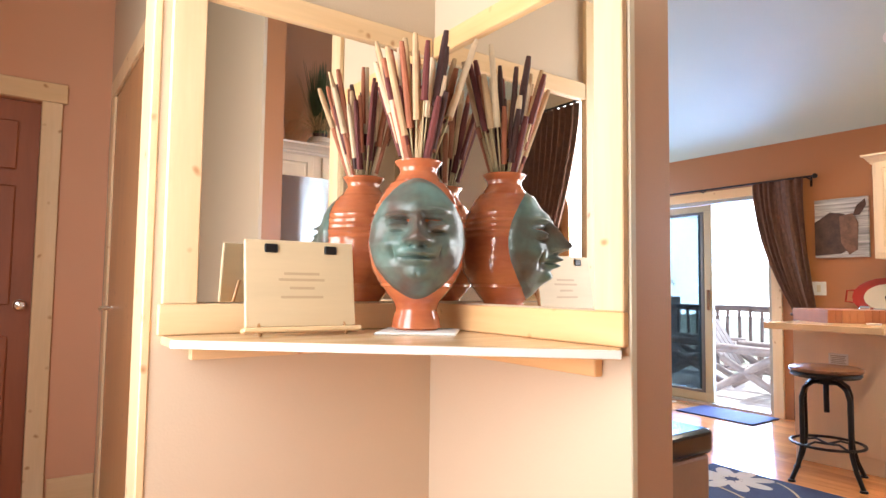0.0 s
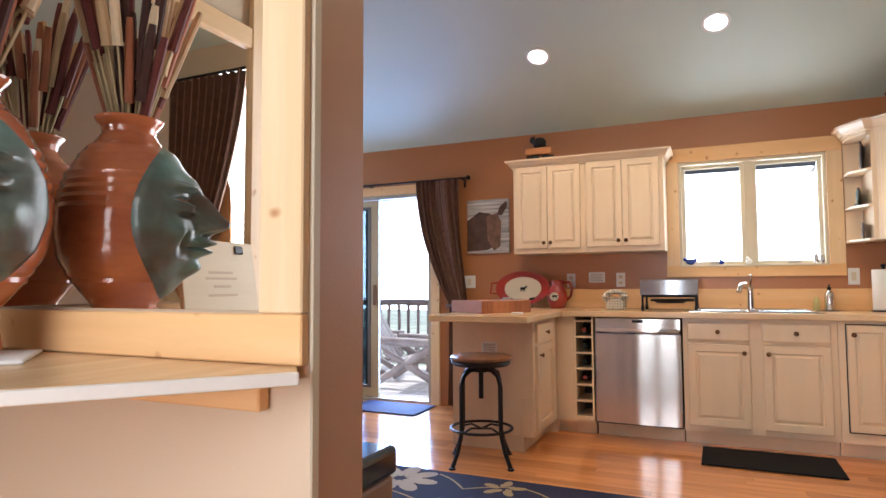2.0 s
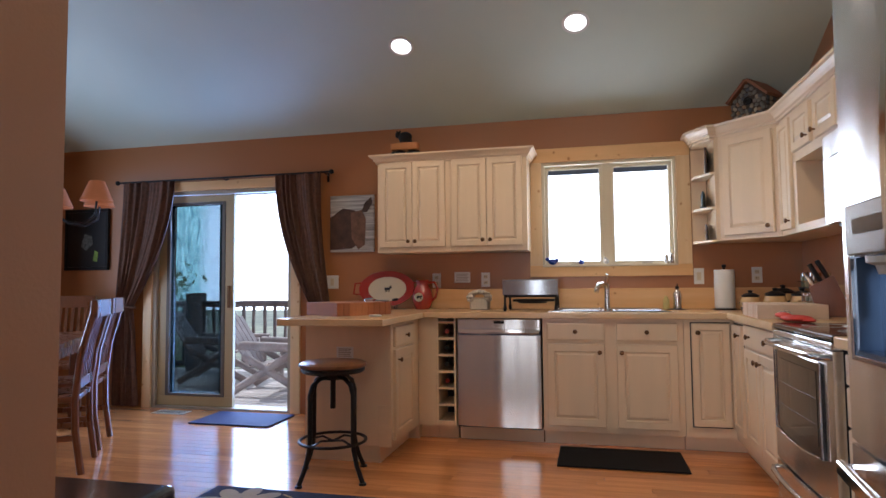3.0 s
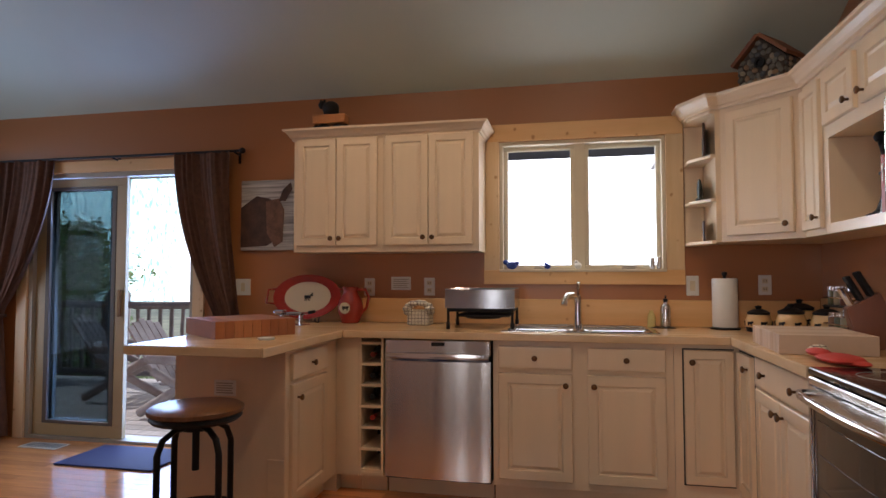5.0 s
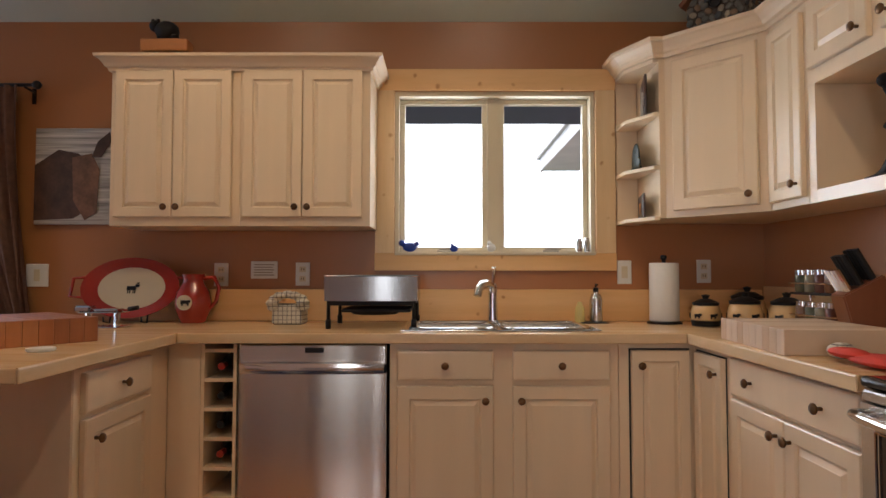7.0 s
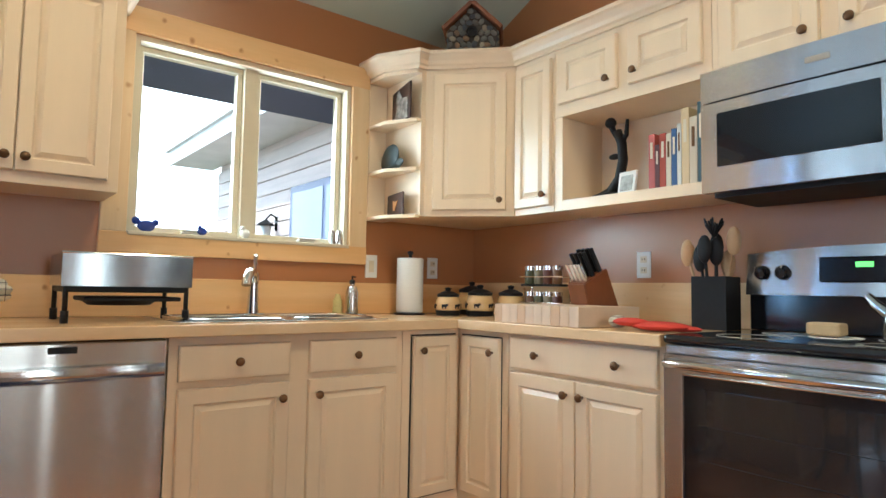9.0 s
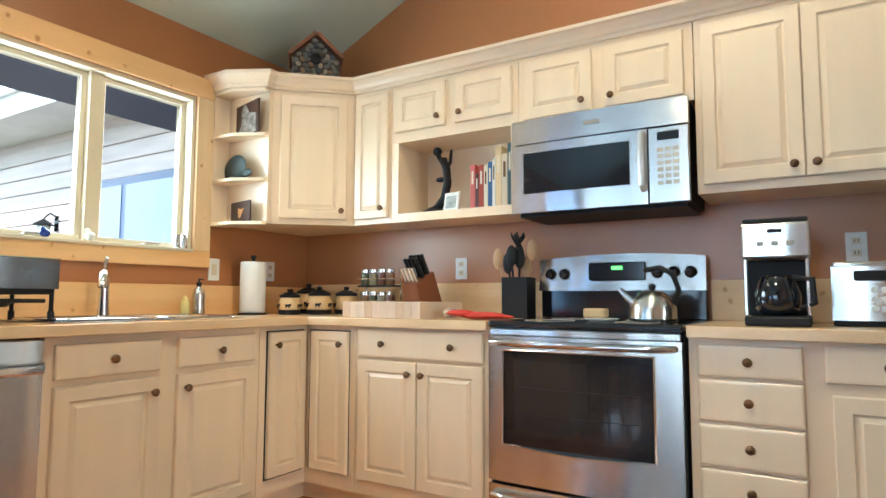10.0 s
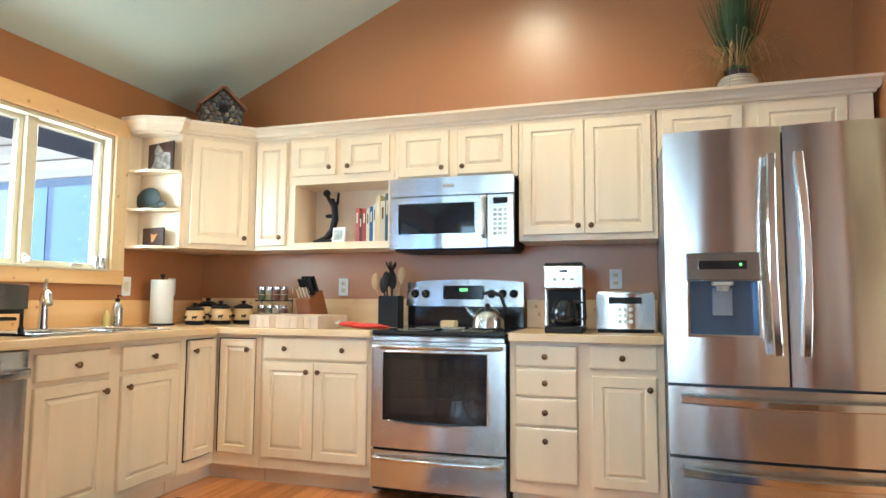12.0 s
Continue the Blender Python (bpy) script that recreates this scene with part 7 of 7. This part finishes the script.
# mirror corner
mr = thing("corner_mirror", at(0, 0), "two-sided corner mirror in a knotty pine frame", "mirror")
MZ0, MZ1 = 1.064, 1.985
MB, MT = 1.075, 1.915
boxpart("mirror_glass", (-5.186, YN - 0.006, MB - 0.006, XN - 0.007, YN - 0.002, MT + 0.004), MIRROR, mr, bevel=0)
boxpart("mirror_glass", (XN - 0.006, 2.31, MB - 0.006, XN - 0.002, YN - 0.007, MT + 0.004), MIRROR, mr, bevel=0)
FD = 0.022
boxpart("bottom_rail", (-5.282, YN - FD, 0.982, XN - FD, YN - 0.001, MZ0), PINE_X, mr)
boxpart("bottom_rail", (XN - FD, 2.222, 0.982, XN - 0.001, YN - FD - 0.001, MZ0), PINE_Y, mr)
boxpart("top_rail", (-5.1845, YN - FD, MT, XN - FD, YN - 0.001, MZ1), PINE_X, mr)
boxpart("top_rail", (XN - FD, 2.3115, MT, XN - 0.001, YN - FD - 0.001, MZ1), PINE_Y, mr)
boxpart("stile", (-5.274, YN - FD, MZ0 + 0.001, -5.186, YN - 0.001, 2.35), PINE_Z, mr)
boxpart("stile", (XN - FD, 2.222, MZ0 + 0.001, XN - 0.001, 2.31, 2.35), PINE_Z, mr)
ob = thing("corner_trim", at(0, 0), "pale pine corner strip edging the wall end", "trim")
boxpart("strip", (-5.318, YN - 0.004, 0, -5.296, YN + 0.14, 2.4), PINE_Z, ob)
boxpart("strip", (XN - 0.004, YE - 0.006, 0.0, XN + 0.018, YE - 0.0005, 2.4), CREAM, ob)

# shelf
sh = thing("corner_shelf", at(0, 0), "triangular pine corner shelf with a white painted front edge", "shelf")
bm = bmesh.new()
prism(bm, [(-5.27, YN - 0.001), (XN - 0.001, YN - 0.001), (XN - 0.001, 2.245), (-4.47, 2.20), (-5.27, 2.90)], 0.958, 0.981, 0.002)
part("board", bm, TOPX, sh)
bm = bmesh.new()
prism(bm, [(-5.272, 2.899), (-4.471, 2.198), (-4.478, 2.190), (-5.279, 2.891)], 0.961, 0.9805, 0.002)
part("edge_strip", bm, mat("edge_white", (0.75, 0.7, 0.62), 0.5, vary=0.1), sh)
boxpart("cleat", (XN - 0.03, 2.30, 0.905, XN - 0.002, YN - 0.03, 0.957), PINE_Y, sh)
boxpart("cleat", (-5.2, YN - 0.03, 0.915, XN - 0.032, YN - 0.002, 0.957), PINE_X, sh)

# face vase
CLAY = mat("vase_terracotta", (0.56, 0.17, 0.06), 0.2, vary=0.22, scale=6, fine=40, bump=0.1, coat=0.6, stretch=(1, 1, 3), color2=(0.4, 0.1, 0.04))
FACEM = mat("vase_dark_glaze", (0.11, 0.2, 0.17), 0.3, vary=0.5, scale=9, fine=30, bump=0.3, color2=(0.10, 0.045, 0.03))
vy = 2.865
fa = math.degrees(math.atan2(-4.68 + 5.59, vy - 1.30))
vz = thing("face_vase", pose(-4.59, vy, 0.9895, 0, 0, -fa - 3) @ Matrix.Diagonal((1.08, 1.08, 1.08, 1)), "tall terracotta vase with a dark green moulded face relief", "vase")
bm = bmesh.new()
vp = [(0.062, 0.0), (0.070, 0.006), (0.066, 0.03), (0.058, 0.055), (0.064, 0.075), (0.10, 0.12), (0.128, 0.17), (0.138, 0.23), (0.134, 0.29), (0.118, 0.345), (0.09, 0.395), (0.062, 0.425), (0.053, 0.44), (0.054, 0.452), (0.066, 0.467), (0.068, 0.472), (0.062, 0.474), (0.048, 0.452), (0.045, 0.40)]
fine = []
for (r0, z0), (r1, z1) in zip(vp, vp[1:]):
    for k in range(6):
        t = k / 6
        fine.append((r0 + (r1 - r0) * t, z0 + (z1 - z0) * t))
fine = [(r + (0.0022 * math.sin(z * 330) if 0.1 < z < 0.42 else 0), z) for r, z in fine]
lathe(bm, fine, 48, cap=False)
part("body", bm, CLAY, vz)


def vr(z):
    for (r0, z0), (r1, z1) in zip(vp, vp[1:]):
        if z0 <= z <= z1 and z1 > z0:
            return r0 + (r1 - r0) * (z - z0) / (z1 - z0)
    return 0.05


def g(x, z, cx, cz_, sx, sz):
    return math.exp(-((x - cx) / sx) ** 2 - ((z - cz_) / sz) ** 2)


bm = bmesh.new()
NU, NV = 70, 90
zc, hx, hz = 0.25, 0.95, 0.165
grid = {}
for j in range(NV + 1):
    for i in range(NU + 1):
        u, v = 2 * i / NU - 1, 2 * j / NV - 1
        d = u * u + v * v
        if d > 1:
            s = 1 / math.sqrt(d)
            u, v = u * s, v * s
            d = 1.0
        z = zc + v * hz
        th = u * 1.2
        x = th * 0.13
        rim = min(1.0, (1 - d) * 6)
        R = vr(z) + 0.001 + 0.008 * rim
        e = 0.0
        e += 0.046 * g(x, z, 0, 0.245, 0.022, 0.024) + 0.026 * g(x, z, 0, 0.285, 0.012, 0.03)
        e += 0.018 * g(x, z, -0.02, 0.236, 0.012, 0.010) + 0.018 * g(x, z, 0.02, 0.236, 0.012, 0.010)
        e -= 0.014 * g(x, z, -0.012, 0.226, 0.006, 0.005) + 0.014 * g(x, z, 0.012, 0.226, 0.006, 0.005)
        e += 0.030 * g(x, z, 0, 0.205, 0.028, 0.0095) + 0.028 * g(x, z, 0, 0.186, 0.024, 0.0095) - 0.010 * g(x, z, 0, 0.195, 0.034, 0.003)
        e += 0.022 * g(x, z, 0, 0.150, 0.024, 0.018) - 0.006 * g(x, z, 0, 0.150, 0.005, 0.01)
        for sgn in (-1, 1):
            e += 0.017 * g(x, z, sgn * 0.05, 0.277, 0.019, 0.010) - 0.009 * g(x, z, sgn * 0.05, 0.274, 0.022, 0.0022) - 0.010 * g(x, z, sgn * 0.05, 0.294, 0.026, 0.004) - 0.008 * g(x, z, sgn * 0.05, 0.260, 0.02, 0.004)
            e += 0.020 * g(x, z, sgn * 0.045, 0.312 + sgn * 0.008, 0.03, 0.007) - 0.008 * g(x, z, sgn * 0.058, 0.212, 0.006, 0.022)
            e -= 0.008 * g(x, z, sgn * 0.022, 0.290, 0.008, 0.012)
            e += 0.012 * g(x, z, sgn * 0.062, 0.225, 0.026, 0.022)
        e += 0.010 * g(x, z, 0, 0.335, 0.03, 0.02)
        R += 1.35 * e * rim
        grid[i, j] = bm.verts.new((R * math.sin(th), -R * math.cos(th), z))
for j in range(NV):
    for i in range(NU):
        q = [grid[i, j], grid[i + 1, j], grid[i + 1, j + 1], grid[i, j + 1]]
        if len({tuple(round(c, 6) for c in k.co) for k in q}) == 4:
            bm.faces.new(q).smooth = True
bmesh.ops.remove_doubles(bm, verts=bm.verts[:], dist=1e-5)
part("face_relief", bm, FACEM, vz, "dark mottled green face relief")
# cattails
TINT = [mat(f"cattail_{i}", c, 0.75, vary=0.2, scale=8, fine=60, bump=0.3) for i, c in enumerate(((0.52, 0.34, 0.18), (0.13, 0.025, 0.02), (0.34, 0.11, 0.05), (0.66, 0.5, 0.32), (0.06, 0.022, 0.018)))]
STEMM = mat("cattail_stem", (0.5, 0.38, 0.2), 0.7)
rng = random.Random(12)
cb = thing("cattail_bunch", pose(-4.59, vy, 0.99), "bunch of dried cattails in cream, tan and maroon, in the vase", "dried flowers")
for k in range(58):
    a = rng.uniform(0, 6.283)
    sp = 0.38 * math.sqrt(rng.random())
    d = Vector((math.cos(a) * sp, math.sin(a) * sp, 1)).normalized()
    p0 = Vector((math.cos(a) * 0.02, math.sin(a) * 0.02, 0.44))
    hl = rng.uniform(0.14, 0.26)
    L = rng.uniform(0.10, 0.32)
    bm = bmesh.new()
    tube(bm, [p0, p0 + d * (L + 0.0)], 0.003, 5)
    st = part("stem", bm, STEMM, cb)
    bm = bmesh.new()
    e0 = p0 + d * (L - hl * 0.3)
    rr = rng.uniform(0.010, 0.0155)
    tube(bm, [e0, e0 + d * 0.008, e0 + d * hl * 0.5, e0 + d * (hl - 0.012), e0 + d * (hl - 0.003), e0 + d * (hl + 0.012)], rr, 8, taper=0.55)
    part("seed_head", bm, TINT[rng.randrange(5)], st)
# doily and wooden plaque
o = thing("folded_cloth", pose(-4.60, 2.83, 0.9815, 0, 0, -40), "white folded cloth under the vase", "cloth")
boxpart("cloth", (-0.115, -0.11, 0, 0.115, 0.10, 0.0075), mat("cloth_white", (0.72, 0.7, 0.66), 0.9, fine=120, bump=0.4), o, bevel=0.003)
o = thing("wooden_plaque", pose(-4.94, 2.895, 0.9815, -9, 0, -4), "pale wooden plaque with two clips on a small easel", "plaque")
boxpart("board", (-0.155, -0.008, 0.022, 0.155, 0.008, 0.262), mat("plaque_pine", (0.62, 0.47, 0.28), 0.5, vary=0.06, scale=3, fine=20, stretch=(0.6, 4, 4)), o)
boxpart("ledge", (-0.165, -0.03, 0.008, 0.165, 0.008, 0.021), PINE_X, o)
for x in (-0.085, 0.085):
    boxpart("clip", (x - 0.018, -0.012, 0.226, x + 0.018, -0.0085, 0.25), IRON, o)
bm = bmesh.new()
tube(bm, [(-0.12, -0.02, 0.0), (-0.12, 0.06, 0.16)], 0.005, 6)
tube(bm, [(0.12, -0.02, 0.0), (0.12, 0.06, 0.16)], 0.005, 6)
part("easel", bm, PINE_RED, o)
for i, (w, z) in enumerate(((0.10, 0.165), (0.13, 0.148), (0.07, 0.125), (0.12, 0.10))):
    boxpart("text_bar", (-w / 2, -0.0092, z, w / 2, -0.0082, z + 0.007), mat("faint_ink", (0.48, 0.34, 0.2), 0.6), o, bevel=0)

# hall doors
def casing(o, x0, x1, y, z, mm):
    boxpart("casing", (x0 - 0.09, y - 0.02, 0, x0, y - 0.001, z), mm, o)
    boxpart("casing", (x1, y - 0.02, 0, x1 + 0.09, y - 0.001, z), mm, o)
    boxpart("casing", (x0 - 0.11, y - 0.024, z + 0.001, x1 + 0.11, y - 0.001, z + 0.10), PINE_X, o)


DW = mat("door_brown", (0.32, 0.1, 0.045), 0.4, vary=0.12, scale=3, fine=18, stretch=(5, 5, 0.6))
w = tagged(new("door_2"), "", "", "", "structure")
casing(w, -6.24, -5.51, 5.0, 2.04, PINE_Z)
bm = bmesh.new()
box(bm, -6.24, 5.03, 0.005, -5.512, 5.07, 2.035)
part("door_leaf", bm, DW, w)
for z0, z1 in ((0.2, 0.85), (1.0, 1.6), (1.68, 1.93)):
    for a, b in ((-6.16, -5.90), (-5.85, -5.6)):
        boxpart("panel", (a, 5.02, z0, b, 5.031, z1), DW, w, bevel=0.008)
bm = bmesh.new()
lathe(bm, [(0.03, 0), (0.012, 0.01), (0.012, 0.03), (0.028, 0.045), (0.02, 0.065), (0, 0.07)], 16, pose(-5.56, 5.03, 1.0, 90, 0, 0))
part("door_knob", bm, STEEL_H, w)
w = tagged(new("door_3"), "", "", "", "structure")
for dims in ((-5.222, 4.66, 0, -5.201, 4.75, 2.04), (-5.222, 3.30, 0, -5.201, 3.39, 2.04), (-5.225, 3.28, 2.041, -5.201, 4.77, 2.13)):
    boxpart("casing", dims, PINE_Z, w)
boxpart("door_leaf", (-5.212, 3.391, 0.01, -5.201, 4.659, 2.035), PINE_RED, w)
bm = bmesh.new()
tube(bm, [(-5.212, 4.55, 1.0), (-5.26, 4.55, 1.0), (-5.265, 4.45, 1.0)], 0.009, 8)
part("door_handle", bm, STEEL_H, w)

# hall window, seen only in the mirror
w = tagged(new("window_2"), "", "", "", "structure")
for dims in ((XH, 1.66, 2.251, XH + 0.02, 2.99, 2.34), (XH, 1.66, 0.21, XH + 0.02, 2.99, 0.299), (XH, 1.66, 0.3, XH + 0.02, 1.749, 2.25), (XH, 2.901, 0.3, XH + 0.02, 2.99, 2.25)):
    boxpart("casing", dims, PINE_RED, w)
bm = bmesh.new()
for dims in ((XH - 0.1, 1.75, 0.3, XH - 0.03, 1.80, 2.25), (XH - 0.1, 2.85, 0.3, XH - 0.03, 2.9, 2.25), (XH - 0.1, 1.8, 2.2, XH - 0.03, 2.85, 2.25), (XH - 0.1, 1.8, 0.3, XH - 0.03, 2.85, 0.36), (XH - 0.1, 2.3, 0.36, XH - 0.03, 2.35, 2.2)):
    box(bm, *dims)
part("window_frame", bm, CREAM, w)
ob = thing("curtain", at(0, 0), "brown linen curtain gathered beside the hall window", "curtain", "curtains")
bm = bmesh.new()
grid = []
for j in range(25):
    z = 2.42 - 2.4 * j / 24
    wd = 0.62 - 0.34 * min(1, j / 12) ** 1.5
    grid.append([bm.verts.new((XH + 0.09 + 0.022 * math.sin(i * 1.05), 1.30 + wd * i / 60, z)) for i in range(61)])
for j in range(24):
    for i in range(60):
        bm.faces.new((grid[j][i], grid[j][i + 1], grid[j + 1][i + 1], grid[j + 1][i])).smooth = True
part("cloth", bm, CURT, ob)
ob = thing("curtain_rod", at(0, 0), "thin black rod over the hall window", "curtain rod")
bm = bmesh.new()
tube(bm, [(XH + 0.09, 1.22, 2.43), (XH + 0.09, 3.2, 2.43)], 0.01, 8)
part("rod", bm, IRON, ob)

# floor boards
fm = {}
row = 0
rng = random.Random(4)
FL = tagged(new("floorboards"), "", "", "", "structure")
W = 0.082
near, far = [], bmesh.new()
x = -0.002
while x > -6.45:
    y = 0.0 - rng.random() * 1.2
    while y < YL:
        L = rng.choice((0.8, 1.1, 1.4))
        a, b = max(y, 0.0), min(y + L, YL)
        if b - a > 0.02:
            if x > -3.0 and len(near) < 295 and a < 5.2:
                near.append((x, a, b))
            else:
                box(far, x - W + 0.0008, a + 0.0008, -0.012, x - 0.0008, b - 0.0008, 0.0)
        y += L
    x -= W
for x, a, b in near:
    k = round(b - a, 2)
    if k not in fm:
        bm = bmesh.new()
        box(bm, -W + 0.0008, 0.0008, -0.012, -0.0008, k - 0.0008, 0.0)
        me = bpy.data.meshes.new("plank")
        bmesh.ops.recalc_face_normals(bm, faces=bm.faces[:])
        bm.to_mesh(me)
        bm.free()
        me.materials.append(OAK)
        fm[k] = me
    ob = new("plank", fm[k])
    ob.parent = FL
    ob.location = (x, a, 0)
part("far_planks", far, OAK, FL, kind="stuff")
